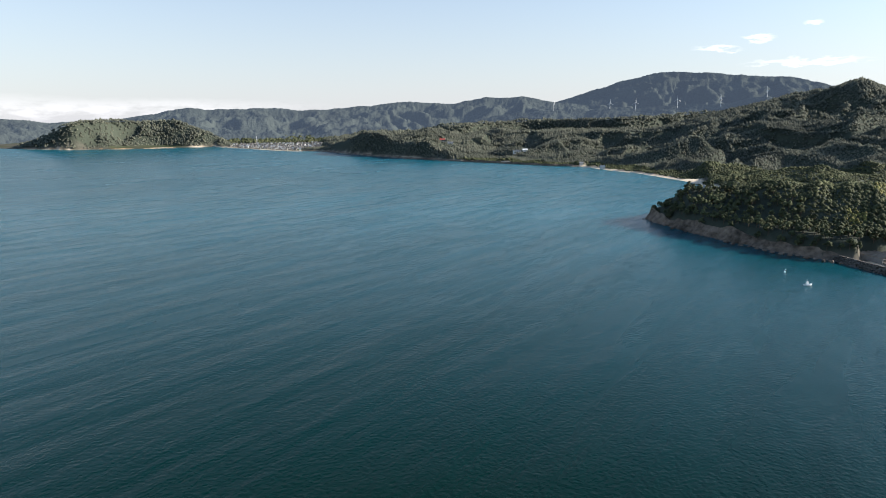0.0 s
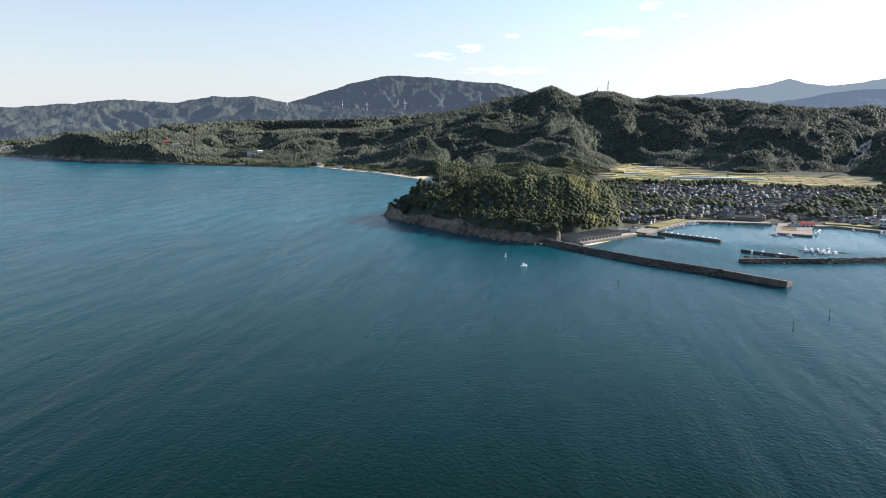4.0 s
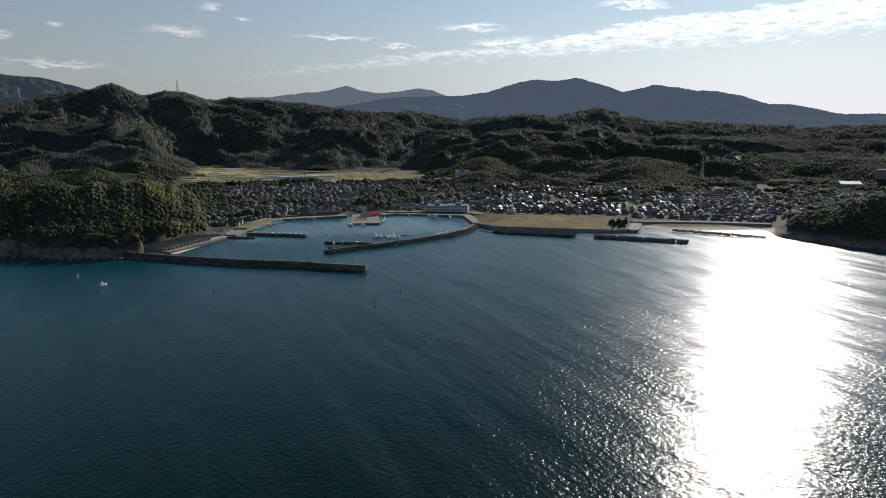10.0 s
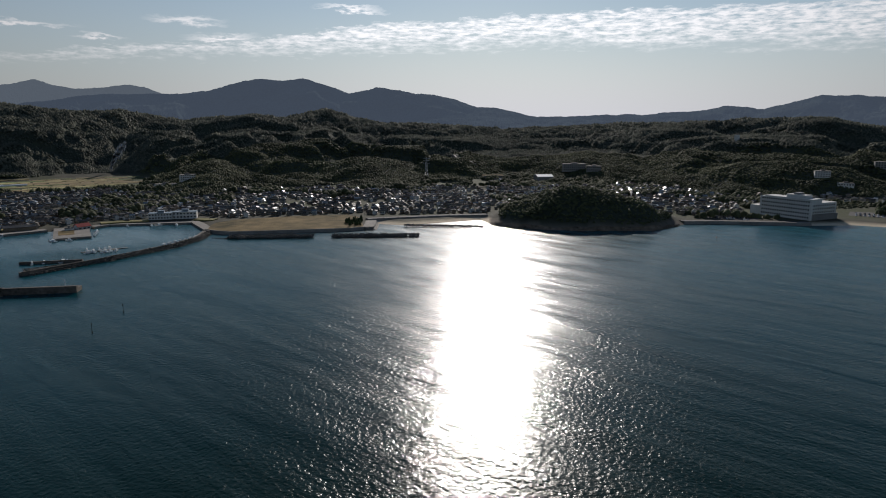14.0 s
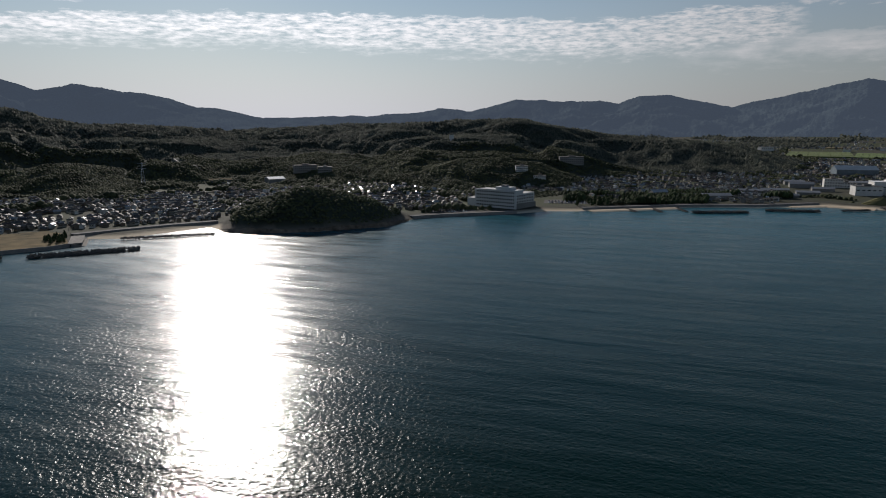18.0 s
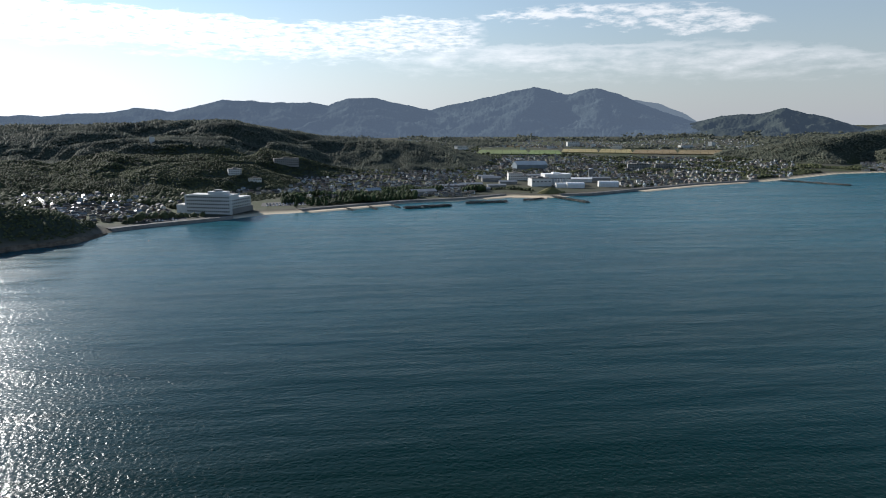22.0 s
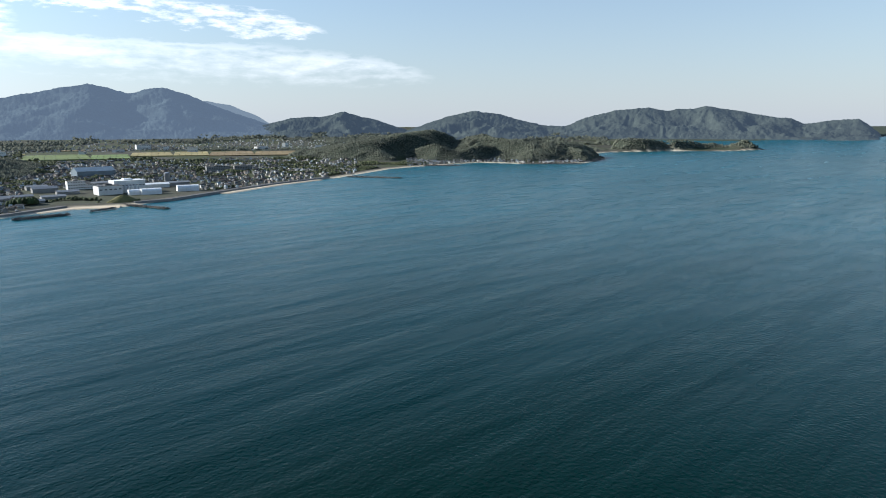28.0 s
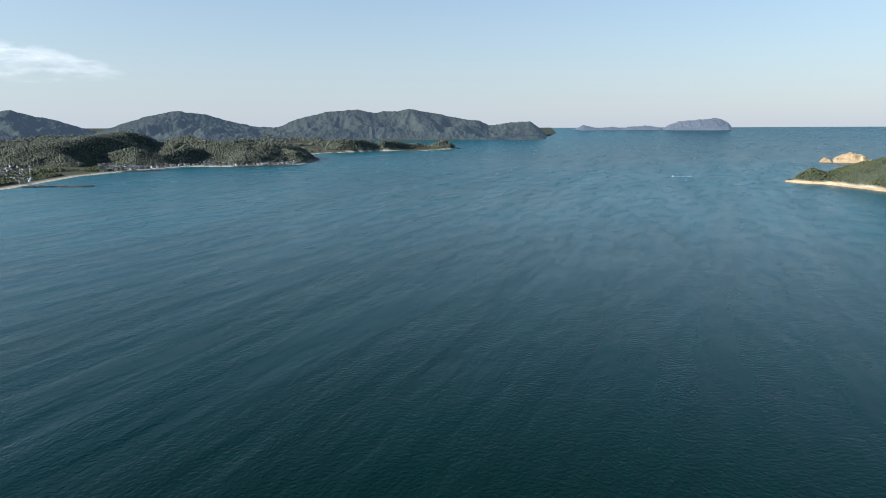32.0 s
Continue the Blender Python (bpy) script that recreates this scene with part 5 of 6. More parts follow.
def joined_houses(name, plots, seed, label, kinds=tuple(range(12)), size=0.68):
    """Far houses as one body per material."""
    g = random.Random(seed)
    bins = {}
    for x, y, z, t in plots:
        parts, wall_m, roof_m, _ = HOUSES[g.choice(kinds)]
        k = g.uniform(0.8, 1.25)
        m = pose(x, y, z, 0, 0, t) @ Matrix.Diagonal((size * k, size * k, size * k, 1))
        for pname, geo, slot in parts:
            if slot == 2:
                continue
            key = (wall_m, roof_m, M_PANE)[slot]
            bins.setdefault(key, Geo()).add([m @ Vector(v) for v in geo.v], geo.f)
    top = tagged(new(name), label, "houses", kind="stuff")
    for m_, geo in bins.items():
        tagged(part("house_roofs" if "roof" in m_.name else "house_walls", geo, m_, top), kind="stuff")


def settle(plots, limit, seed, group, where, far_name, far_label, kinds=tuple(range(12))):
    plots = sorted(plots, key=lambda q: math.hypot(q[0], q[1]))
    g = random.Random(seed)
    for x, y, z, t in plots[:limit]:
        put_house(g.choice(kinds), pose(x, y, z, 0, 0, t), group, where, g.uniform(0.54, 0.84))
    if plots[limit:]:
        joined_houses(far_name, plots[limit:], seed, far_label, kinds)


# harbour village, up to the rice fields
settle(lots(38.5, 62, 660, 1080, 7.5, 1, lambda b, r, q: q < 0.80 and not (50.2 < b < 54.4 and r < 738) and not (b > 56.8 and r < 750) and r > 716 - (60 if b < 44 else 0) and not (b > 56.5 and r > 1000), -46),
       160, 2, "houses behind the harbour", "fishing village", "village_houses_upper", "tightly packed tiled village houses up the valley")
# village behind the beach
settle(lots(62.2, 87, 690, 1000, 7.9, 3, lambda b, r, q: q < 0.74 and r > (726 if b < 76 else 716), -74),
       105, 4, "houses behind the beach", "village beach", "village_houses_back", "tiled village houses under the hill")
# valley behind the knoll and the hotel
settle(lots(87, 111.5, 755, 1120, 9.4, 5, lambda b, r, q: q < (0.75 if r > 800 else 0.55) and not (b > 108 and r < 850) and not (89 < b < 97 and r > 1040), -95),
       30, 6, "houses in the side valley", "side valley", "valley_houses_far", "scattered tiled houses in the side valley")
# town on the plain
def in_town(b, r, q):
    works = 134.2 < b < 147.0 and r < 1222
    return not works and not (b < 119 and r < 960) and q < (0.78 if b < 140 else 0.55) * (1.0 if r < 1350 else 0.7)


settle(lots(112.5, 160, 905, 2080, 10.4, 7, in_town, -130), 50, 8, "houses of the coast town", "coast town", "town_houses_far", "spread of tiled town houses on the coastal plain", (0, 1, 3, 6, 7, 9, 10, 0, 2))
# fishing hamlet under the far wooded point
settle(lots(164.5, 180.5, 1700, 2000, 10.0, 9, lambda b, r, q: q < 0.8, -170), 20, 10, "houses of the far hamlet", "far hamlet", "hamlet_houses", "small pale houses of the far hamlet", (0, 1, 9, 0))
joined_houses("far_town_houses", lots(-20 + 360, -10.5 + 360, 2690, 3330, 16.0, 11, lambda b, r, q: q < 0.7, 10), 12, "pale houses of a small town across the bay", (0, 1, 9, 6), 1.0)


# ---- larger buildings ----
def block(name, label, bearing, r, w, d, h, turn=0.0, roof="flat", walls=M_WHITE, cover=M_CONC, rows=0, cols=0, rise=2.0, category="building", group=""):
    """A plain building with its own roof and single windows on the bay side."""
    ob = thing(name, label, category, group, m=stand(bearing, r + d / 2, turn))
    body, top = Geo(), Geo()
    if roof == "flat":
        body.box(-w / 2, w / 2, -d / 2, d / 2, -2, h)
        top.box(-w / 2 - 0.25, w / 2 + 0.25, -d / 2 - 0.25, d / 2 + 0.25, h, h + 0.5).box(-w * 0.12, w * 0.16, -d * 0.1, d * 0.3, h + 0.5, h + 2.6)
    elif roof == "gable":
        body.wall_gable(-w / 2, w / 2, -d / 2, d / 2, -2, h - rise, rise)
        top.gable(-w / 2 - 0.6, w / 2 + 0.6, -d / 2 - 0.6, d / 2 + 0.6, h - rise - 0.1, rise + 0.3)
    elif roof == "barrel":
        body.barrel(-w / 2, w / 2, -d / 2, d / 2, -2, h - rise, rise)
        for i in range(int(w / 6) + 1):
            x = -w / 2 + i * w / (int(w / 6) or 1)
            top.barrel(x - 0.12, x + 0.12, -d / 2 - 0.12, d / 2 + 0.12, -1.5, h - rise, rise + 0.12)
    part("body", body, walls, ob)
    part("roof", top, cover, ob)
    pane = None
    for i in range(rows):
        for j in range(cols):
            z = (h - (rise if roof != "flat" else 0)) * (i + 0.6) / rows
            x = -w / 2 + w * (j + 0.5) / cols
            if pane is None:
                ww, hh = w / cols * 0.55, min(1.6, h / rows * 0.45)
                pane = part("window", window_at(Geo(), 0, 0, 0, ww, hh, -0.08), M_PANE, ob)
                pane.matrix_local = pose(x, -d / 2, z)
            else:
                share("window", pane.data, ob, pose(x, -d / 2, z))
    return ob


def hotel():
    c = Vector((*spot(112.95, 767), 0))
    l = Vector((*spot(109.3, 800), 0))
    rgt = Vector((*spot(114.6, 800), 0))
    z = height_at(c.x, c.y)
    m = Matrix.Translation((c.x, c.y, z)) @ Matrix.Rotation(math.atan2((l - c).y, (l - c).x), 4, "Z")
    ob = thing("seaside_hotel", "white five-storey seaside hotel with rows of square windows", "hotel", m=m)
    w, wr = (l - c).length, (rgt - c).length
    inv = m.inverted()
    u = (inv.to_3x3() @ (rgt - c)).normalized()
    side = 1 if u.y > 0 else -1
    dep = 17.0

    def slab(x0, x1, y0, y1, z0, z1):
        return Geo().box(x0, x1, min(y0 * side, y1 * side), max(y0 * side, y1 * side), z0, z1)

    part("main_wing", slab(0, w, 0, dep, -2, 21.5), M_WHITE, ob)
    part("parapet", slab(-0.2, w - 6, -0.2, dep + 0.2, 21.5, 22.4), M_WHITE, ob)
    part("penthouse", slab(w * 0.16, w * 0.52, 3, dep - 2, 22.4, 25.6), M_WHITE, ob)
    part("roof_plant", slab(w * 0.30, w * 0.42, 6, dep - 4, 25.6, 27.6), M_GREYWALL, ob)
    part("lower_wing", slab(w - 2, w + 13, 2, dep - 2, -2, 10), M_WHITE, ob)
    # second wing, running back from the corner
    ang = math.atan2(u.y, u.x)
    wing = part("side_wing", Geo().box(0.3, wr, -side * 15 if side > 0 else 0.3, 0.3 if side > 0 else 15, -2, 18.2), M_WHITE, ob)
    wing.matrix_local = Matrix.Rotation(ang, 4, "Z")
    base = part("bath_wing", Geo().box(2, wr + 3, -side * 4 if side < 0 else 0.0, 0.0 if side < 0 else 4, -2, 6.5), M_GREYWALL, ob, "dark grey low wing")
    base.matrix_local = Matrix.Rotation(ang, 4, "Z")
    pane = None
    for i in range(5):
        for j in range(21):
            at = Matrix.Translation((2 + (w - 4) * (j + 0.5) / 21, -0.05 * side, 3.0 + i * 4.1))
            if pane is None:
                pane = part("window", Geo().box(-0.75, 0.75, -0.08, 0.08, -0.85, 0.85), M_PANE, ob)
                pane.matrix_local = at
            else:
                share("window", pane.data, ob, at)
    turn = Matrix.Rotation(ang, 4, "Z")
    for i in range(3):
        for j in range(10):
            share("window", pane.data, ob, turn @ Matrix.Translation((2 + (wr - 4) * (j + 0.5) / 10, (0.33 if side > 0 else 0.27) if side > 0 else 0.27, 8.4 + i * 3.6)))
    for i in range(3):
        part("balcony", Geo().box(4, wr - 3, 0.3 if side > 0 else -1.3, 1.3 if side > 0 else 0.3, 6.9 + i * 3.6, 7.2 + i * 3.6), M_WHITE, ob).matrix_local = turn
    return ob


hotel()
p0, p1 = Vector((*spot(35.1, 546), 0)), Vector((*spot(38.9, 590), 0))
works_pose = Matrix.Translation(((p0 + p1) / 2).to_tuple()[:2] + (1.8,)) @ Matrix.Rotation(math.atan2((p1 - p0).y, (p1 - p0).x), 4, "Z")
works = thing("fish_works", "long low fish works with a row of grey sheet roof bays", "building", m=works_pose)
wl = (p1 - p0).length
part("body", Geo().box(-wl / 2, wl / 2, -1, 22, -3, 2.6), M_GREYWALL, works)
part("fascia", Geo().box(-wl / 2 - 0.3, wl / 2 + 0.3, -1.3, -1.0, 2.0, 2.55), M_CONC, works)
for i in range(13):
    x = -wl / 2 + (i + 0.5) * wl / 13
    part("roof_bay", Geo().gable(-1.3, 22.4, -wl / 26, wl / 26, 2.62, 1.1), M_BAY, works, "weathered tan sheet roof bay").matrix_local = pose(x, 0, 0, 0, 0, 90)
    part("bay_door", Geo().box(x - 1.1, x + 1.1, -1.08, -1.0, -0.5, 1.7), M_DARK, works)
part("apron", Geo().box(-wl / 2, wl / 2 + 14, -7, -1.4, -4, 0.1), M_CONC, works)
block("shed", "small grey shed behind the little beach", 39.0, 604, 9, 5, 3.2, 10, "gable", M_GREYWALL, M_TILE_S, rise=1.0)
block("shed", "small pale shed beside the quay", 39.9, 612, 7, 5, 3.2, 10, "flat", M_WHITE, M_CONC)
block("fishery_hall", "pale blue-white two-storey fishery hall on the quay", 58.75, 733, 23, 12, 6.4, -8, "flat", M_WHITE, M_TILE_U, 2, 8)
block("fishery_hall", "pale blue-white two-storey fishery hall beside the harbour road", 60.62, 731, 24, 12, 7.0, -8, "flat", M_WHITE, M_TILE_U, 2, 7)
block("pier_house", "pier building with a faded red pitched roof", 53.0, 705, 12, 9, 6.2, 25, "gable", M_WHITE, M_TILE_R, 1, 3, 2.4)
block("pier_shed", "white flat-roofed shed on the pier", 52.1, 702, 7, 5, 3.4, 10, "flat", M_WHITE, M_CONC)
block("quay_shed", "long low open net shed on the quay", 48.9, 722, 26, 8, 4.0, 0, "gable", M_BOARD, M_TILE, rise=1.4)
block("school", "white flat-roofed village school at the wood's edge", 59.3, 1052, 30, 10, 7, 10, "flat", M_WHITE, M_CONC, 3, 9)
block("school", "white school wing with a roof tower", 61.0, 1056, 22, 10, 9, 10, "flat", M_WHITE, M_CONC, 3, 7)
block("gymnasium", "gymnasium with a bright white sheet roof", 91.7, 1112, 28, 22, 12, 20, "gable", M_GREYWALL, M_FILM, rise=3.0)
block("hall", "low hall with a pale green sheet roof", 87.2, 1140, 36, 18, 9, 8, "gable", M_GREYWALL, M_LAWN, rise=2.0)
block("school", "grey three-storey school building in the valley", 94.3, 1172, 40, 12, 12, 10, "flat", M_GREYWALL, M_CONC, 3, 11)
block("school", "grey school annex in the valley", 96.0, 1150, 25, 12, 9, 0, "flat", M_GREYWALL, M_CONC, 2, 7)
block("clinic", "white flat-roofed building among the trees on the slope", 113.4, 1064, 20, 9, 9, 10, "flat", M_WHITE, M_CONC, 3, 6)
block("clinic", "long pale low building on the slope", 115.0, 1046, 20, 8, 5, 10, "flat", M_WHITE, M_CONC, 1, 6)
block("apartment_block", "grey four-storey apartment block at the hill's foot", 117.7, 1246, 46, 11, 14, 12, "flat", M_GREYWALL, M_CONC, 4, 12)
block("tank_house", "small white water tank on the wooded hilltop", 107.2, 1440, 10, 8, 11, 0, "flat", M_WHITE, M_CONC)
block("assembly_hall", "big grey hall with a faceted sheet roof", 139.1, 1452, 70, 45, 19, 15, "gable", M_TILE_U, M_TILE_U, rise=7)
block("factory_office", "white three-storey factory office", 137.8, 1190, 26, 14, 13.5, 12, "flat", M_WHITE, M_CONC, 3, 7)
block("factory_office", "low white annex of the factory office", 138.7, 1196, 16, 12, 8, 12, "flat", M_WHITE, M_CONC, 2, 4)
block("factory", "white factory hall with a dark flat roof", 140.0, 1080, 34, 24, 13, 18, "flat", M_WHITE, M_TILE, 1, 5)
block("factory", "tall white factory hall with ribbed silo walls", 141.4, 1110, 46, 26, 18, 18, "flat", M_WHITE, M_FILM, 1, 9)
for i in range(7):
    silo = thing("feed_silo", "slender grey-white silo against the factory wall", "silo", "factory silos", m=stand(140.75 + i * 0.25, 1096 + i * 1.5))
    part("shell", Geo().tube((0, 0, -1), (0, 0, 11), 1.6, 1.6, 10), M_WHITE, silo)
    part("cone", Geo().tube((0, 0, 11), (0, 0, 12.2), 1.6, 0.3, 10), M_STEEL, silo)
for b, r, w, d, h in ((129.2, 985, 34, 14, 5), (130.7, 1000, 36, 14, 5), (132.3, 1040, 40, 13, 6), (133.9, 1066, 38, 12, 6), (135.0, 1010, 22, 10, 4.5), (136.2, 1046, 30, 14, 6), (135.2, 1210, 30, 14, 7), (139.4, 1240, 34, 16, 7), (141.6, 1246, 26, 14, 8), (145.2, 1205, 34, 14, 7)):
    block("work_shed", "long low grey shed with a pale sheet roof", b, r, w, d, h, 12, "gable", M_GREYWALL, M_TILE_S, rise=1.8, group="sheds round the works")
block("storage_shed", "white barrel-roofed storage tent", 142.0, 1062, 22, 13, 8, 12, "barrel", M_FILM, M_WHITE, rise=3)
block("storage_shed", "long white barrel-roofed storage shed", 143.1, 1060, 28, 15, 9, 12, "barrel", M_FILM, M_WHITE, rise=3.5)
block("storage_shed", "white barrel-roofed storage shed by the sea wall", 145.9, 1094, 32, 15, 9.5, 10, "barrel", M_FILM, M_WHITE, rise=4)
block("storage_shed", "low white-roofed shed behind the factory", 143.5, 1174, 40, 16, 7.5, 10, "gable", M_WHITE, M_FILM, rise=2)
block("workshop", "grey workshop with a pitched sheet roof", 135.7, 1158, 34, 16, 9, 10, "gable", M_GREYWALL, M_TILE_S, rise=3)
block("workshop", "low workshop with a pale sheet roof", 137.2, 1112, 30, 12, 6, 12, "gable", M_GREYWALL, M_TILE_S, rise=2)
block("greenhouse_works", "long low grey works by the shore road", 127.0, 922, 42, 16, 7, 20, "gable", M_GREYWALL, M_TILE, rise=2.5)
block("greenhouse_works", "long low grey works behind the pines", 129.6, 935, 38, 16, 8, 20, "gable", M_GREYWALL, M_TILE_S, rise=2.5)
block("workshop", "hall with a blue-grey sheet roof by the pines", 125.1, 950, 22, 16, 9, 25, "gable", M_GREYWALL, M_TILE_U, rise=3)
block("apartment_block", "long four-storey apartment block beyond the pines", 148.4, 1524, 52, 11, 13, 12, "flat", M_GREYWALL, M_CONC, 4, 14)
block("apartment_block", "long four-storey apartment block with a pink end", 150.4, 1536, 40, 11, 13, 12, "flat", M_GREYWALL, M_CONC, 4, 11)
block("guest_house", "white guest house on a far wooded hill", 6.6, 1858, 22, 12, 9, 10, "flat", M_WHITE, M_CONC, 2, 6)
block("guest_house", "white annex with a low roof on the far hill", 7.3, 1868, 14, 9, 6, 10, "gable", M_WHITE, M_FILM, rise=2)
block("hill_house", "red-roofed house on the far wooded hill", 0.0, 2012, 16, 10, 9, 0, "gable", M_CREAM, M_TILE_R, 1, 3, 3)
block("hill_house", "pale house beside the red-roofed one", 0.7, 2014, 18, 9, 6, 0, "gable", M_WHITE, M_TILE_S, rise=2)
block("shore_house", "white house above the far shore", 12.2, 1604, 9, 8, 7, 0, "gable", M_WHITE, M_TILE_S, rise=2.5)
block("shore_house", "white gabled house above the far beach", 14.0, 1500, 11, 9, 8, 0, "gable", M_WHITE, M_TILE_U, rise=3)
block("shore_house", "low white pavilion by the far shore", 5.6, 1716, 24, 8, 4, 0, "flat", M_WHITE, M_CONC)
block("seaside_hotel", "white hotel tower on the far islet", 186.4, 2940, 16, 14, 28, 0, "flat", M_WHITE, M_CONC, 4, 4, category="hotel")
for i, (b, r) in enumerate(((121.5, 2300), (127, 2450), (133, 2380), (141, 2700), (144.5, 2820), (146.5, 2650), (149, 2900), (152, 2760), (154, 3000), (138.5, 2560), (157, 2850), (142.8, 2900))):
    block("commercial_building", "pale flat-roofed building far out on the plain", b, r, 30 + i % 4 * 9, 18, 9 + i % 3 * 5, 20 * (i % 5), "flat", M_WHITE, M_CONC, 2, 6, group="buildings on the far plain")
silo = thing("cement_silo", "tall grey cement silo with a slanting conveyor", "silo", m=stand(144.4, 1290))
part("shell", Geo().tube((0, 0, -1), (0, 0, 16), 5.2, 5.2, 14), M_GREYWALL, silo)
part("cap", Geo().tube((0, 0, 16), (0, 0, 17.2), 5.4, 3.0, 14), M_STEEL, silo)
part("conveyor", Geo().tube((-18, -4, 3), (-3, 0, 14), 0.9, 0.9), M_STEEL, silo)
joined_houses("plain_houses", lots(118, 162, 2080, 2950, 19.0, 21, lambda b, r, q: q < 0.6 and not (134.5 < b < 161 and 2080 < r < 2720), -140), 22, "small pale houses strewn over the far plain", (0, 1, 9, 6, 3))

joined_houses("distant_town_houses", lots(128, 166, 2800, 3750, 27.0, 23, lambda b, r, q: q < 0.5, -140), 24, "pale houses of a distant town at the mountains' foot", (0, 1, 9, 0))

# mound of earth by the works
g = np.random.RandomState(31)
mv, mf = [], []
for k in range(7):
    for s in range(22):
        w = 2 * math.pi * s / 22
        rad = (1 - k / 6.4) ** 0.9
        mv.append((21 * rad * math.cos(w) * (1 + 0.08 * g.rand()), 13 * rad * math.sin(w), 10 * (k / 6.0) ** 0.85 + 0.6 * g.rand() - 1))
for k in range(6):
    mf += [(k * 22 + s, k * 22 + (s + 1) % 22, (k + 1) * 22 + (s + 1) % 22, (k + 1) * 22 + s) for s in range(22)]
mf.append(tuple(range(6 * 22, 7 * 22)))
part("earth", Geo().add(mv, mf), mat("grass_grown_earth", (0.13, 0.12, 0.05), 0.95, vary=0.35, scale=0.15, bump=0.6, bump_scale=1.0),
     thing("earth_mound", "grass-grown mound of earth beside the works", "mound", m=stand(141.0, 972, 10)))


# ---- rice fields behind the village ----
rice = thing("rice_fields", "golden terraced rice fields at the head of the valley", "rice fields", kind="structure")
g = random.Random(8)
for b0, b1, r0, r1, turn in ((37.0, 44.5, 1165, 1680, -60), (44.5, 57.0, 1075, 1335, -48)):
    cx, cy = spot((b0 + b1) / 2, (r0 + r1) / 2)
    ca, sa = math.cos(radians(turn)), math.sin(radians(turn))
    for i in range(-7, 8):
        for j in range(-16, 17):
            u, v = i * 66.0 + 20 * (j % 3), j * 17.0
            lu, lv = 65.0 * g.uniform(0.9, 1.0), 16.2 * g.uniform(0.92, 1.0)
            x, y = cx + u * ca - v * sa, cy + u * sa + v * ca
            r, b = math.hypot(x, y), math.degrees(math.atan2(x, y))
            if not (r0 < r < r1 and b0 < b < b1):
                continue
            z, w, sd, _, _ = lay(x, y)
            if w[0] > 0.2 or g.random() < 0.05:
                continue
            geo = Geo().box(-lu / 2, lu / 2, -lv / 2, lv / 2, -2.0, 0.45, 0.3)
            ob = part("paddy", geo, M_PADDYG if g.random() < 0.32 else M_PADDY, rice)
            ob.matrix_local = pose(x, y, float(z[0]), 0, 0, turn)
for b, r, l in ((41.2, 1475, 60), (44.8, 1215, 90), (46.6, 1222, 70), (48.3, 1216, 60), (39.8, 1300, 40)):
    gh = thing("greenhouse", "long white film greenhouse among the rice fields", "greenhouse", "film greenhouses", m=stand(b, r, 6))
    part("film", Geo().barrel(-l / 2, l / 2, -2.6, 2.6, -0.5, 1.3, 1.4), M_FILM, gh)
    part("door", Geo().box(-l / 2 - 0.08, -l / 2, -1.2, 1.2, 0, 2.4), M_STEEL, gh)
# meadows out on the plain
far_fields = thing("plain_fields", "straw-coloured fields out on the coastal plain", "fields", kind="structure")
for b, r, w, d in ((136.7, 2350, 180, 400), (140.4, 2330, 110, 340), (143.4, 2480, 130, 330), (146.4, 2500, 115, 370), (149.6, 2480, 150, 400), (153.2, 2490, 150, 400), (156.5, 2500, 120, 360), (159.2, 2470, 105, 300),
                   (141.5, 2180, 90, 40), (133, 2600, 160, 60), (128, 2750, 180, 60), (149.5, 2860, 260, 80), (139.5, 2860, 240, 80), (156, 2900, 240, 80), (161.5, 2600, 200, 70)):
    x, y = spot(b, r)
    geo = Geo()
    for i in range(6):
        for j in range(3):
            geo.box(-w / 2 + w * i / 6 + 0.3, -w / 2 + w * (i + 1) / 6 - 0.3, -d / 2 + d * j / 3 + 1, -d / 2 + d * (j + 1) / 3 - 1, -6, 1.9, 0.2)
    part("field", geo, M_PADDY if int(b) % 4 else M_PADDYG, far_fields).matrix_local = stand(b, r)


# a pale lane winding down the wooded slope
lane_verts, lane_faces = [], []
for a_, c_ in zip(LANE, LANE[1:]):
    d = (c_ - a_).normalized()
    n = Vector((d.y, -d.x, 0)) * 1.5
    for i in range(12):
        p = a_.lerp(c_, i / 12)
        lane_verts += [(p.x + n.x * q, p.y + n.y * q, height_at(p.x, p.y) + 0.5) for q in (-1, 1)] + [(p.x + n.x * q, p.y + n.y * q, height_at(p.x, p.y) - 3) for q in (1, -1)]
for i in range(len(lane_verts) // 4 - 1):
    lane_faces += [(4 * i + k, 4 * i + (k + 1) % 4, 4 * i + 4 + (k + 1) % 4, 4 * i + 4 + k) for k in range(4)]
part("surface", Geo().add(lane_verts, lane_faces), mat("pale_concrete_lane", (0.26, 0.25, 0.22), 0.85, vary=0.15, scale=0.2),
     thing("lane", "pale concrete lane winding down the wooded slope", "road", kind="structure"))


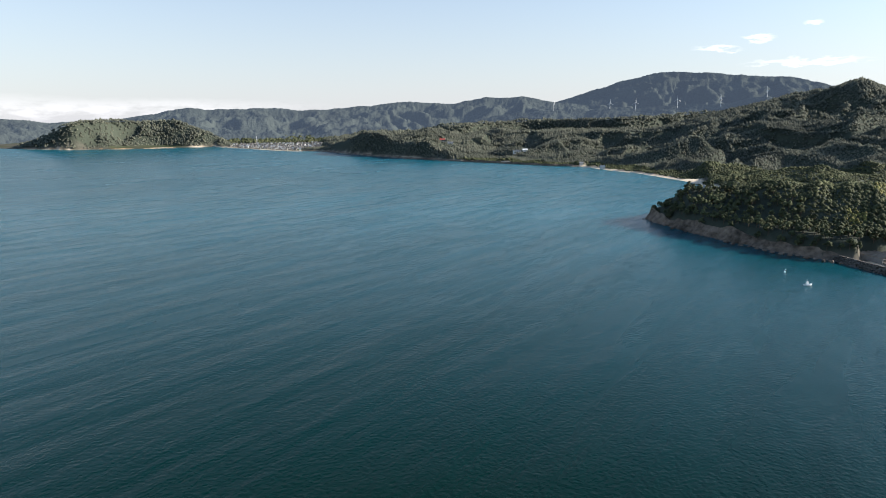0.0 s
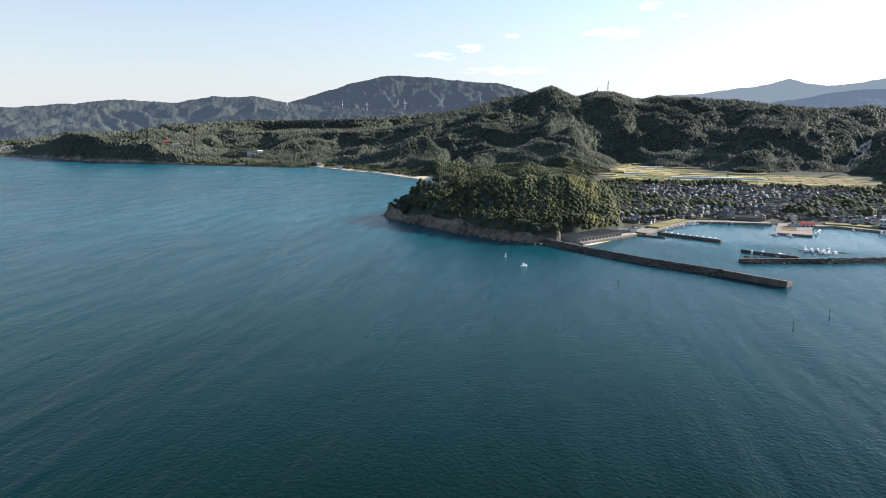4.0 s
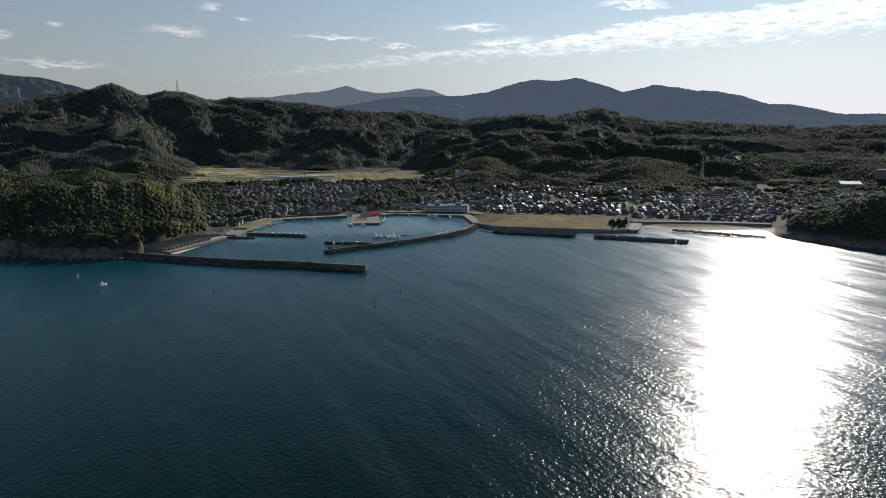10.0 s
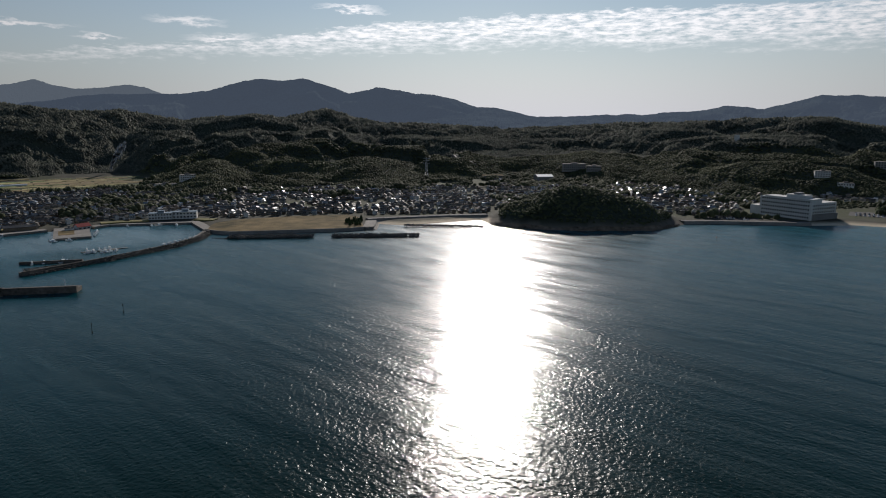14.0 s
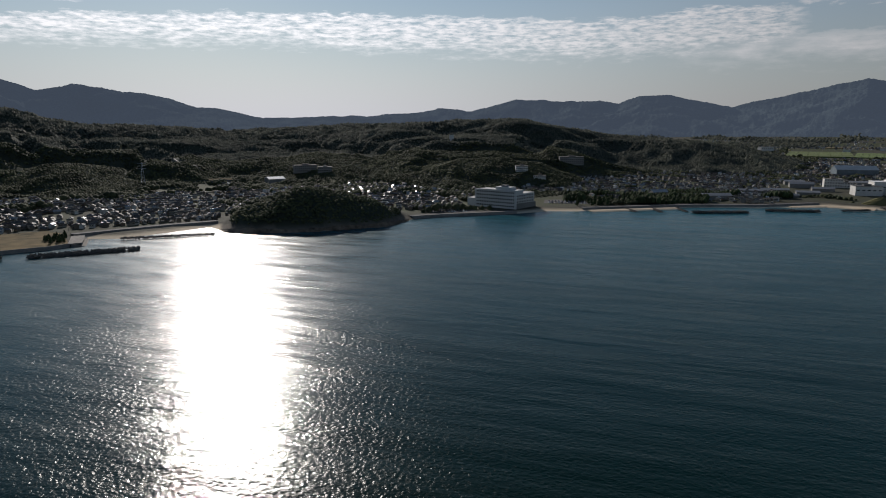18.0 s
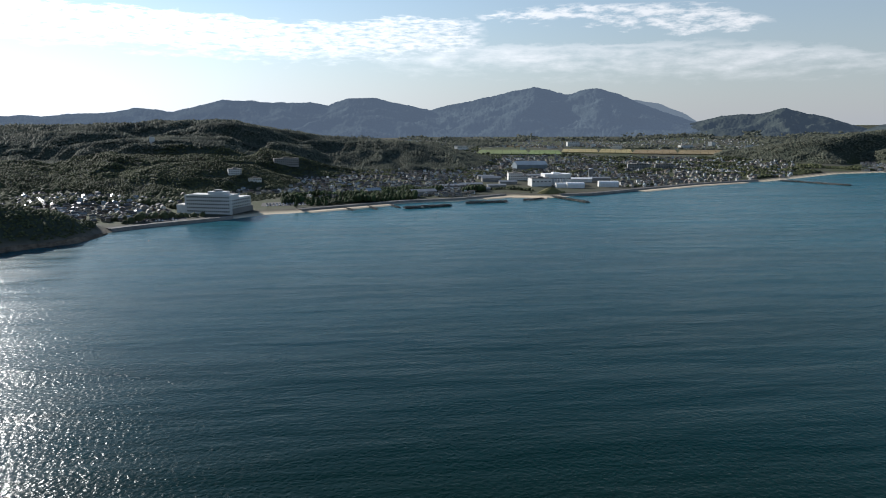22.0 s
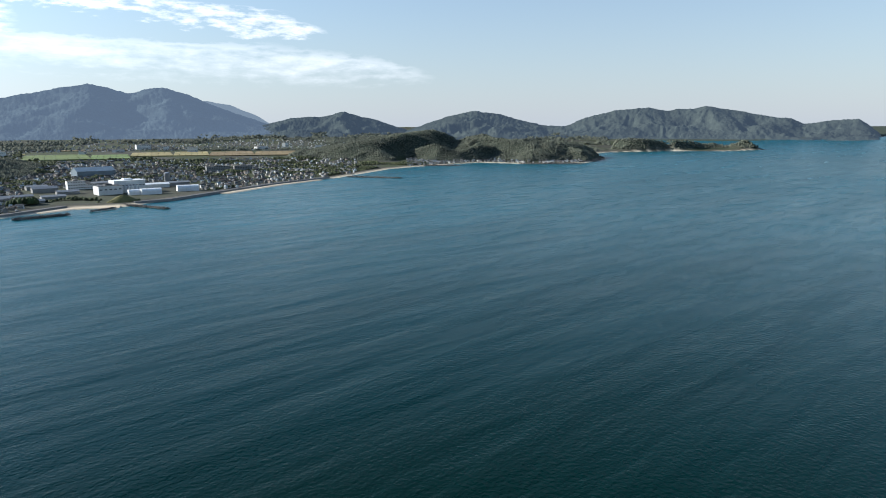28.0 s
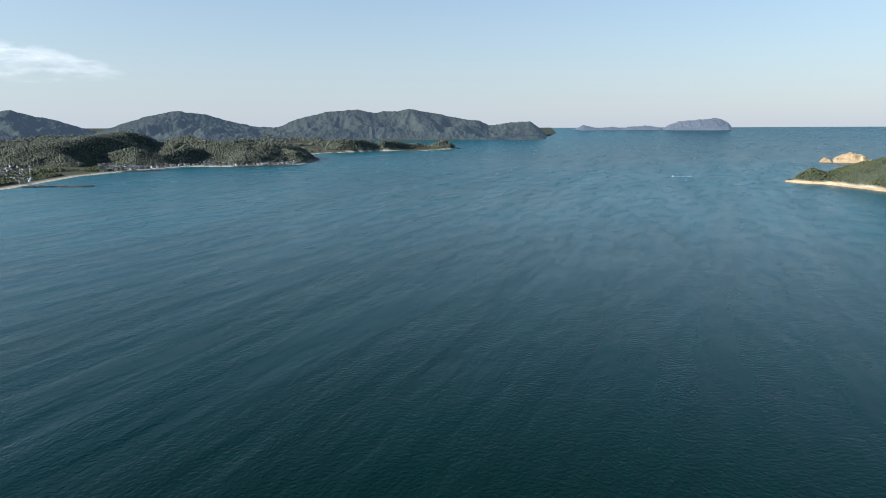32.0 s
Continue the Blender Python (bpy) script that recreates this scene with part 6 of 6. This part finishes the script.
# ---- trees of the headland and the shore ----
def tree_meshes(seed, spread, tall, leaf, clumps=13, cone=False):
    """Trunk with limbs, and a crown of many ragged leaf masses."""
    g = np.random.RandomState(seed)
    trunk = Geo().tube((0, 0, -1.5), (0.2, 0.1, tall * 0.5), 0.32, 0.2, 6)
    vs, fs, n_ = [], [], 0
    for i in range(clumps):
        w, q = g.uniform(0, 6.28), math.sqrt(g.rand())
        c = (spread * 0.62 * q * math.cos(w), spread * 0.62 * q * math.sin(w), tall * (0.42 + 0.42 * (1 - q * q) + g.uniform(-0.08, 0.08)))
        if cone:
            lift = (i + 0.5) / clumps
            c = (spread * 0.5 * (1 - lift) * math.cos(w), spread * 0.5 * (1 - lift) * math.sin(w), tall * (0.14 + 0.80 * lift))
        if i < 4:
            trunk.tube((0.1, 0.05, tall * 0.3), c, 0.16, 0.05, 4)
        sv, sf = SHAPES[g.randint(len(SHAPES))] if i % 2 else SIMPLE[g.randint(len(SIMPLE))]
        k = spread * (g.uniform(0.26, 0.46) if not cone else 0.30 + 0.34 * (1 - (i + 0.5) / clumps))
        vs.append(sv * (k, k, k * 0.95) + np.array(c) - (0, 0, k * 0.35))
        fs.append(sf + n_)
        n_ += len(sv)
    crown = mesh_from("crown", np.concatenate(vs), np.concatenate(fs), leaf, False)
    return trunk, crown


def plant(trees, kinds, label, group, name="tree"):
    """trees: x, y, z, size."""
    g = random.Random(len(trees))
    made = []
    for trunk, crown in kinds:
        made.append((trunk, crown, None))
    first = {}
    for x, y, z, size in trees:
        i = g.randrange(len(kinds))
        ob = thing(name, label, "tree", group, m=Matrix.LocRotScale((x, y, z), Euler((0, 0, g.uniform(0, 6.28))), (size, size, size * g.uniform(0.85, 1.15))))
        if i not in first:
            first[i] = part("trunk", kinds[i][0], M_BARK, ob).data
        else:
            share("trunk", first[i], ob, Matrix())
        share("crown", kinds[i][1], ob, Matrix())


BROAD = [tree_meshes(s, 4.6, 9.5, M_CROWN) for s in range(7)]
x, y, s_ = scatter(17.5, 38.6, 548, 726, lambda r: 6.6, 41)
z, w, sd, r, b = lay(x, y)
k = (w > 0.35) & (sd > 3.5) & HEADLAND(b, r, sd) & ~((b > 32.6) & (r > 585))
near = sorted(zip(x[k], y[k], z[k], np.random.RandomState(6).uniform(0.6, 1.05, int(k.sum()))), key=lambda q: q[0] ** 2 + q[1] ** 2)
plant(near[:300], BROAD, "dense evergreen broadleaf tree on the steep headland", "headland trees")
rest = np.array(near[300:])
if len(rest):
    canopy("headland_wood", rest[:, 0], rest[:, 1], rest[:, 2], 3.9 * rest[:, 3], 7.5 * rest[:, 3], "evergreen wood on top of the headland", M_CROWN)
grow("bamboo_grove", 32.6, 38.8, 584, 730, lambda r: 2.7, 43, "yellow-green bamboo grove on the sheltered side of the headland", M_BAMBOO, SHAPES,
     lambda x, y, w, sd, r, b: (w > 0.4) & (fractal(x / 30, y / 30, 2) > 0.05), tall=0.75)
grow("headland_scrub", 32.6, 38.8, 584, 730, lambda r: 3.3, 44, "mixed evergreen wood around the bamboo", M_CROWN, SHAPES,
     lambda x, y, w, sd, r, b: (w > 0.3) & (fractal(x / 30, y / 30, 2) < 0.14), tall=0.7)
# dark trees at the field's end
PINES = [tree_meshes(20 + s, 3.0, 9.0, M_PINE, 15, True) for s in range(4)]
g = random.Random(3)
plant([(*spot(74.0 + g.uniform(0, 1.5), 634 + g.uniform(0, 30)), 2.2, g.uniform(0.45, 0.8)) for _ in range(22)], PINES, "dark upright pine at the corner of the field", "pines by the field", "pine_tree")
shore = []
while len(shore) < 46:
    b_, r_ = g.uniform(118.2, 127.0), g.uniform(0, 1)
    r_ = np.interp(b_, (118, 123, 127), (808, 836, 868)) + 75 * r_
    q = spot(b_, r_)
    shore.append((*q, height_at(*q), g.uniform(0.8, 1.25)))
plant(shore, PINES, "dark shore pine behind the beach", "shore pines", "pine_tree")
grow("shore_pine_wood", 117.5, 135, 800, 1010, lambda r: 4.6, 45, "dark belt of shore pines behind the sea wall", M_PINE, SIMPLE,
     lambda x, y, w, sd, r, b: (w < 0.3) & (sd > 22) & (sd < 150) & (fractal(x / 60, y / 60, 2) > 0.02), tall=1.3)
OPEN_PLAIN = lambda b, r: (b > 134.5) & (b < 161) & (r > 2120) & (r < 2720)
town_trees = lambda low: lambda x, y, w, sd, r, b: (w < 0.4) & (sd > 28) & (fractal(x / 95 + 3, y / 95, 3) > low) & ~((b > 128.5) & (b < 135.5) & (r > 960) & (r < 1085)) & ~((b > 133) & (b < 147.5) & (r > 1040) & (r < 1240)) & ~((b > 36) & (b < 57.5) & (r > 1065)) & ~((b > 53) & (b < 63) & (r < 752)) & ~((b > 60) & (b < 76) & (r < 800))
grow("garden_trees", 36.5, 112, 715, 1230, lambda r: 6.0, 46, "garden trees and bushes between the village houses", M_CROWN, SIMPLE, lambda x, y, w, sd, r, b: (town_trees(0.13)(x, y, w, sd, r, b) & ~((b > 60) & (b < 88) & (r < 850))) | (town_trees(-0.05)(x, y, w, sd, r, b) & (b > 62) & (r > 930)) | ((w < 0.4) & (sd > 20) & (b < 40.3) & (r < 1130) & (fractal(x / 30, y / 30, 2) > -0.1)), tall=0.75)
grow("town_trees", 112, 166, 830, 2700, lambda r: max(4.6, r / 290), 47, "clumps of trees and windbreaks across the coast town", M_CROWN, TINY, lambda x, y, w, sd, r, b: town_trees(0.10)(x, y, w, sd, r, b) & ~OPEN_PLAIN(b, r), tall=0.50)
grow("gully_scrub", 52, 62, 1400, 2400, lambda r: r / 330, 51, "scrub wood filling the gully above the rice fields", M_HAZEWOOD, FLAT,
     lambda x, y, w, sd, r, b: w <= 0.5, tall=0.66)
grow("field_hedge", 39, 58, 1068, 1100, lambda r: 5.0, 50, "row of trees between the village and the rice fields", M_CROWN, SIMPLE,
     lambda x, y, w, sd, r, b: (w < 0.4) & (fractal(x / 40, y / 40, 2) > -0.25), tall=1.1)
grow("plain_groves", 118, 182, 2500, 4300, lambda r: r / 260, 48, "dark groves far out on the plain", M_HAZEWOOD, FLAT,
     lambda x, y, w, sd, r, b: (w < 0.4) & (sd > 40) & (fractal(x / 240 + 3, y / 240, 3) > 0.15) & ~OPEN_PLAIN(b, r), tall=0.42)
grow("valley_groves", -24, 40, 1250, 4200, lambda r: r / 290, 49, "woods on the low ground behind the bay", M_CROWN, TINY,
     lambda x, y, w, sd, r, b: (w <= 0.5) & (sd > 12) & ~((b < -9) & (r < 3350)) & ~((b > 36) & (r < 1600)), tall=0.6)


# ---- boats and harbour clutter ----
def boat_parts(l, seed):
    g = random.Random(seed)
    w = l * 0.27
    hull = Geo()
    ring = ((-l / 2, w * 0.42), (-l * 0.1, w / 2), (l * 0.22, w * 0.45), (l * 0.42, w * 0.2), (l / 2, 0.02))
    top = [(x, s * y, 0.75 + 0.5 * max(0, x / l * 2) ** 2) for s in (1, -1) for x, y in (ring if s > 0 else ring[::-1])]
    low = [(x * 0.93, y * 0.72, -0.35) for x, y, z in top]
    n = len(top)
    hull.add(low + top, [tuple(range(n))[::-1]] + [(i, (i + 1) % n, (i + 1) % n + n, i + n) for i in range(n)])
    deck = Geo().add([(x * 0.96, y * 0.9, z - 0.12) for x, y, z in top], [tuple(range(n))])
    cab = Geo().box(-l * 0.22, l * 0.05, -w * 0.27, w * 0.27, 0.6, 2.1, 0.12).box(-l * 0.25, l * 0.08, -w * 0.31, w * 0.31, 2.1, 2.22)
    glass = Geo().box(l * 0.02, l * 0.055, -w * 0.24, w * 0.24, 1.35, 1.9)
    mast = Geo().tube((-l * 0.1, 0, 2.1), (-l * 0.1, 0, 2.2 + l * 0.28), 0.07, 0.04, 5).tube((-l * 0.1, 0, 3.2), (-l * 0.38, 0, 3.4), 0.04, 0.04, 4)
    rail = Geo()
    for i in range(n):
        rail.tube((top[i][0] * 0.97, top[i][1] * 0.94, top[i][2]), (top[i][0] * 0.97, top[i][1] * 0.94, top[i][2] + 0.45), 0.035, 0.035, 4)
    return (("hull", hull, M_HULL), ("deck", deck, M_DECK), ("cabin", cab, M_HULL), ("windscreen", glass, M_PANE), ("mast", mast, M_STEEL), ("stanchions", rail, M_STEEL))


FLEET = [[None, boat_parts(l, i), l] for i, l in enumerate((6.0, 7.0, 8.0, 9.5, 11.0))]


def boat(kind, bearing, r, turn, label="small white fishing boat moored in the harbour", group="moored fishing boats"):
    x, y = spot(bearing, r)
    m = pose(x, y, 0.0, 0, 0, turn)
    if FLEET[kind][0] is None or FLEET[kind][0]["label"] != label:
        ob = thing("fishing_boat", label, "boat", group, m=m)
        last = {}
        for name, geo, m_ in FLEET[kind][1]:
            last[name] = part(name, geo, m_, last["cabin"] if name in ("windscreen", "mast") else last["hull"] if name == "stanchions" else ob)
        FLEET[kind][0] = ob
        return ob
    return copy_thing(FLEET[kind][0], m)


g = random.Random(17)
boat(0, 30.5, 452, 10, "small open white fishing boat at anchor off the headland", "boats at anchor")
boat(4, 212.4, 1410, 55, "white motor boat under way with a foaming wake", "boats under way")
for i in range(9):
    boat(g.randrange(5), 42.6 + i * 0.5, 618 - i * 2.4, -42 + g.uniform(-6, 6) + 95)
for i in range(8):
    boat(g.randrange(4), 42.4 + i * 0.36, 636 + i * 8.0, -44 + g.uniform(-8, 8))
for i in range(11):
    boat(g.randrange(4), 53.2 + (i % 6) * 0.42 + g.uniform(-0.12, 0.12), 571 + 11 * (i // 6) + (i % 6) * 1.2 + g.uniform(-4, 4), -55 + 80 + g.uniform(-40, 40))
for i in range(7):
    boat(g.randrange(1, 5), 58.9 + i * 0.4, 582 + i * 5.2, -20 + g.uniform(-8, 8))
for b_, r_, t_ in ((56.2, 712, 60), (58.0, 706, 40), (58.5, 707, 100), (59.9, 701, 30), (50.9, 650, 80), (52.0, 648, 95), (53.9, 676, 40), (54.0, 684, 40), (54.0, 693, 38), (53.8, 668, 40),
                   (46.2, 703, 0), (47.4, 706, 20), (47.8, 706, 10), (49.4, 548, 30), (50.2, 549, 20), (51.5, 546, 15)):
    boat(g.randrange(5), b_, r_, t_ + g.uniform(-6, 6))
for b_, r_, l, t_ in ((54.0, 580, 26, -42), (55.0, 584, 22, -42), (44.0, 672, 24, 45)):
    p_ = thing("pontoon", "grey floating pontoon between moored boats", "pontoon", "floating pontoons", m=stand(b_, r_, t_ + 45, z=0))
    part("deck", Geo().box(-l / 2, l / 2, -1.1, 1.1, 0.25, 0.55), M_CONC, p_)
    for i in range(int(l / 4)):
        part("float", Geo().box(-l / 2 + i * 4 + 0.4, -l / 2 + i * 4 + 2.6, -1.0, 1.0, -0.4, 0.25), M_DARK, p_)
raft = thing("fish_cage_raft", "square-framed floating fish pens inside the breakwater", "raft", m=stand(50.3, 529, 8, z=0))
for i in range(5):
    for j in range(2):
        part("pen_frame", Geo().box(-14 + i * 5.6, -9.2 + i * 5.6, -5 + j * 5.2, -4.4 + j * 5.2, -0.2, 0.4).box(-14 + i * 5.6, -9.2 + i * 5.6, -0.6 + j * 5.2, 0.0 + j * 5.2, -0.2, 0.4)
             .box(-14 + i * 5.6, -13.5 + i * 5.6, -5 + j * 5.2, 0 + j * 5.2, -0.2, 0.42).box(-9.7 + i * 5.6, -9.2 + i * 5.6, -5 + j * 5.2, 0 + j * 5.2, -0.2, 0.42), M_DARK, raft)
# foam trail of the moving boat
trail = Geo()
a_ = Vector((*spot(212.45, 1411), 0))
b_ = Vector((*spot(214.0, 1424), 0))
d = (b_ - a_).normalized()
n = Vector((d.y, -d.x, 0))
for i in range(24):
    q0, q1 = a_.lerp(b_, (i / 24) ** 1.2), a_.lerp(b_, ((i + 1) / 24) ** 1.2)
    w0 = 1.0 - 0.037 * i
    off = n * random.Random(i).uniform(-0.25, 0.25)
    trail.add([(*(q0 + n * w0 + off).xy, 0.12), (*(q0 - n * w0 + off).xy, 0.12), (*(q1 - n * w0 * 0.8 + off).xy, 0.12), (*(q1 + n * w0 * 0.8 + off).xy, 0.12),
               (*(q0 + off).xy, 0.30), (*(q1 + off).xy, 0.26)], [(0, 4, 5, 3), (4, 1, 2, 5), (0, 1, 4), (3, 5, 2)])
part("foam", trail, M_FOAM, thing("boat_wake", "white foam trail behind the moving boat", "wake"))
# marks out in the water
for b_, r_, h in ((38.9, 402, 5), (52.9, 346, 5.2), (55.3, 378, 5), (106.3, 602, 5), (119.6, 640, 6), (130.8, 715, 7)):
    mk = thing("marker_post", "thin dark marker post standing in the sea", "post", "marker posts", m=stand(b_, r_, z=0))
    part("pole", Geo().tube((0, 0, -3), (0, 0, h), 0.13, 0.10), M_DARK, mk)
    part("topmark", Geo().tube((0, 0, h - 1.2), (0, 0, h - 0.2), 0.26, 0.22, 8), M_RUST if b_ > 100 else M_DARK, mk)
    part("fender", Geo().tube((0, 0, -0.5), (0, 0, 0.9), 0.3, 0.24, 8), M_DARK, mk)
bu = thing("buoy", "small white mooring buoy off the headland", "buoy", m=stand(28.8, 485, z=0))
part("float", Geo().tube((0, 0, -0.4), (0, 0, 0.7), 0.7, 0.6, 10), M_HULL, bu)
part("staff", Geo().tube((0, 0, 0.7), (0, 0, 2.6), 0.16, 0.1), M_HULL, bu)
part("flag", Geo().box(0, 0.8, -0.03, 0.03, 1.9, 2.6), M_HULL, bu)


# ---- vehicles, poles, towers ----
def car(bearing, r, turn, dark):
    ob = thing("car", ("dark" if dark else "white") + " car parked on asphalt", "car", "parked cars", m=stand(bearing, r, turn, lift=0.15))
    for name, key, geo, m_ in (("body", "body", Geo().box(-2.1, 2.1, -0.82, 0.82, 0.3, 0.95, 0.1), M_CARD if dark else M_CARW), ("cabin", "cabin", Geo().box(-1.5, 1.0, -0.74, 0.74, 0.95, 1.5, 0.25), M_PANE),
                               ("roof", "roof", Geo().box(-1.2, 0.7, -0.5, 0.5, 1.5, 1.56, 0.03), M_CARD if dark else M_CARW)):
        part(name, geo, m_, ob)
    for x_ in (-1.3, 1.3):
        for s in (-1, 1):
            part("wheel", Geo().tube((x_, s * 0.62, 0.32), (x_, s * 0.84, 0.32), 0.32, 0.32, 8), M_TYRE, ob)
    return ob


proto = {}
for i in range(64):
    row, col = divmod(i, 13)
    b_, r_ = (115.9 + col * 0.28, 838 + row * 9) if i < 39 else (105.4 + (i - 39) % 13 * 0.26, 742 + (i - 39) // 13 * 9)
    if g.random() < 0.2:
        continue
    dark = g.random() < 0.5
    t_ = 90 + 10 + 180 * (g.random() < 0.5)
    if dark not in proto:
        proto[dark] = car(b_, r_, t_, dark)
    else:
        copy_thing(proto[dark], stand(b_, r_, t_, lift=0.15))
for (b_, r_, w, d_) in ((117.6, 858, 64, 44), (107.0, 752, 62, 26)):
    part("surface", Geo().box(-w / 2, w / 2, -d_ / 2, d_ / 2, -1, 0.12), M_ASPH, thing("car_park", "asphalt car park with rows of cars", "car park", kind="structure", m=stand(b_, r_)))


def pole_set():
    return (("pole", Geo().tube((0, 0, -1), (0, 0, 10), 0.17, 0.11, 6), M_CONC), ("crossarm", Geo().box(-1.0, 1.0, -0.06, 0.06, 9.0, 9.15), M_STEEL),
            ("crossarm", Geo().box(-0.8, 0.8, -0.06, 0.06, 8.2, 8.35), M_STEEL), ("transformer", Geo().tube((0.35, 0, 6.9), (0.35, 0, 7.7), 0.28, 0.28, 8), M_STEEL))


first = None
for i in range(46):
    b_ = (39.5 + i * 0.95) if i < 24 else (62.5 + (i - 24) * 1.1)
    r_ = (735 + 34 * (i % 5)) if i < 24 else (708 + 12 * (i % 3))
    if first is None:
        first = thing("utility_pole", "grey concrete utility pole between the houses", "pole", "utility poles", m=stand(b_, r_))
        for name, geo, m_ in pole_set():
            part(name, geo, m_, first)
    else:
        copy_thing(first, stand(b_, r_, g.uniform(-30, 30)))


def lattice(name, label, m, h, foot, red):
    ob = thing(name, label, "tower", m=m)
    for s in range(4):
        w = math.pi / 4 + s * math.pi / 2
        c = (foot * math.cos(w), foot * math.sin(w), -3)
        part("leg", Geo().tube(c, (0.6 * math.cos(w), 0.6 * math.sin(w), h), 0.38, 0.22, 5), M_RUST if red else M_STEEL, ob)
    for i in range(9):
        k0, k1 = i / 9, (i + 1) / 9
        f0, f1 = foot * (1 - k0) + 0.6 * k0, foot * (1 - k1) + 0.6 * k1
        geo = Geo()
        for s in range(4):
            w0, w1 = math.pi / 4 + s * math.pi / 2, math.pi / 4 + (s + 1) * math.pi / 2
            geo.tube((f0 * math.cos(w0), f0 * math.sin(w0), h * k0), (f1 * math.cos(w1), f1 * math.sin(w1), h * k1), 0.14, 0.14, 4)
            geo.tube((f0 * math.cos(w0), f0 * math.sin(w0), h * k0), (f0 * math.cos(w1), f0 * math.sin(w1), h * k0), 0.14, 0.14, 4)
        part("bracing", geo, (M_HULL if i % 2 else M_RUST) if red else M_STEEL, ob)
    if not red:
        for z_ in (0.7, 0.82, 0.94):
            part("crossarm", Geo().tube((-6, 0, h * z_), (6, 0, h * z_), 0.3, 0.3, 5), M_STEEL, ob)
    return ob


def up_at(bearing, r, angle):
    return EYE + r * math.tan(radians(angle))


lattice("radio_mast", "red and white lattice radio mast on the wooded summit", pose(*spot(37.25, 2255), up_at(37.25, 2255, 2.55)), 42, 5, True)
lattice("radio_mast", "slimmer lattice mast beside the radio mast", pose(*spot(36.4, 2250), up_at(36.4, 2250, 2.45)), 26, 3, True)
lattice("power_pylon", "grey steel power pylon on the wooded slope", stand(81.3, 1092), 34, 4.5, False)
lattice("power_pylon", "grey steel power pylon far behind the cape", stand(-16.0, 3300), 38, 4.5, False)
T = None
for b_, e_ in ((9.7, 1.3), (14.4, 1.33), (16.5, 1.35), (19.8, 1.53), (23.1, 1.58), (26.4, 2.05)):
    x, y = spot(b_, 3935)
    m = pose(x, y, up_at(b_, 3935, e_) - 6, 0, 0, -b_ + 20 + 9 * b_)
    if T:
        copy_thing(T, m)
        continue
    T = thing("wind_turbine", "tall white three-bladed wind turbine on a ridge", "wind turbine", "wind turbines", m=m)
    part("tower", Geo().tube((0, 0, -8), (0, 0, 38), 1.5, 0.9, 10), M_HULL, T)
    part("nacelle", Geo().box(-1.2, 1.2, -2.2, 3.8, 37, 39.4), M_HULL, T)
    hub = part("hub", Geo().tube((0, -2.2, 38.2), (0, -3.8, 38.2), 1.2, 0.5, 8), M_HULL, T)
    for k_ in range(3):
        w = radians(90 + 120 * k_)
        part("blade", Geo().tube((0, -3.0, 38.2), (22 * math.cos(w), -3.0, 38.2 + 22 * math.sin(w)), 0.95, 0.25, 5), M_HULL, hub)


# ---- thin smoke from a field fire ----
def smoke_material():
    k = bpy.data.materials.new("thin_smoke")
    k.use_nodes = True
    t = k.node_tree
    n = t.nodes
    b = n["Principled BSDF"]
    b.inputs["Base Color"].default_value, b.inputs["Roughness"].default_value = (0.8, 0.82, 0.85, 1), 1.0
    b.inputs["Specular IOR Level"].default_value = 0.0
    tx_, rng = n.new("ShaderNodeTexNoise"), n.new("ShaderNodeMapRange")
    tx_.inputs["Scale"].default_value, tx_.inputs["Detail"].default_value = 0.16, 5
    rng.inputs["From Min"].default_value, rng.inputs["From Max"].default_value, rng.inputs["To Max"].default_value = 0.40, 0.75, 0.17
    links(t, (n.new("ShaderNodeNewGeometry").outputs["Position"], tx_.inputs["Vector"]), (tx_.outputs["Fac"], rng.inputs["Value"]), (rng.outputs[0], b.inputs["Alpha"]))
    return k


plume = thing("smoke_plume", "thin white smoke drifting from a field fire", "smoke", m=stand(55.4, 1400))
M_SMOKE = smoke_material()
g = random.Random(77)
for i in range(22):
    k_ = i / 21
    geo = Geo()
    rad, cz = 2.0 + 4.5 * k_, 2 + 46 * k_**0.9
    cx, cy = 24 * k_**1.4 + g.uniform(-5, 5) * k_, g.uniform(-4, 4) * k_
    ring = []
    for a2 in range(7):
        for s in range(10):
            th, ph = math.pi * a2 / 6, 2 * math.pi * s / 10
            q = 1 + 0.3 * math.sin(3 * ph + i) * math.sin(2 * th + i)
            u, v = rad * q * math.sin(th) * math.cos(ph), rad * 1.9 * q * math.cos(th)
            ring.append((cx + u + 0.45 * v, cy + rad * 0.6 * q * math.sin(th) * math.sin(ph), cz + v))
    geo.add(ring, [(a2 * 10 + s, a2 * 10 + (s + 1) % 10, (a2 + 1) * 10 + (s + 1) % 10, (a2 + 1) * 10 + s) for a2 in range(6) for s in range(10)])
    part("puff", geo, M_SMOKE, plume)
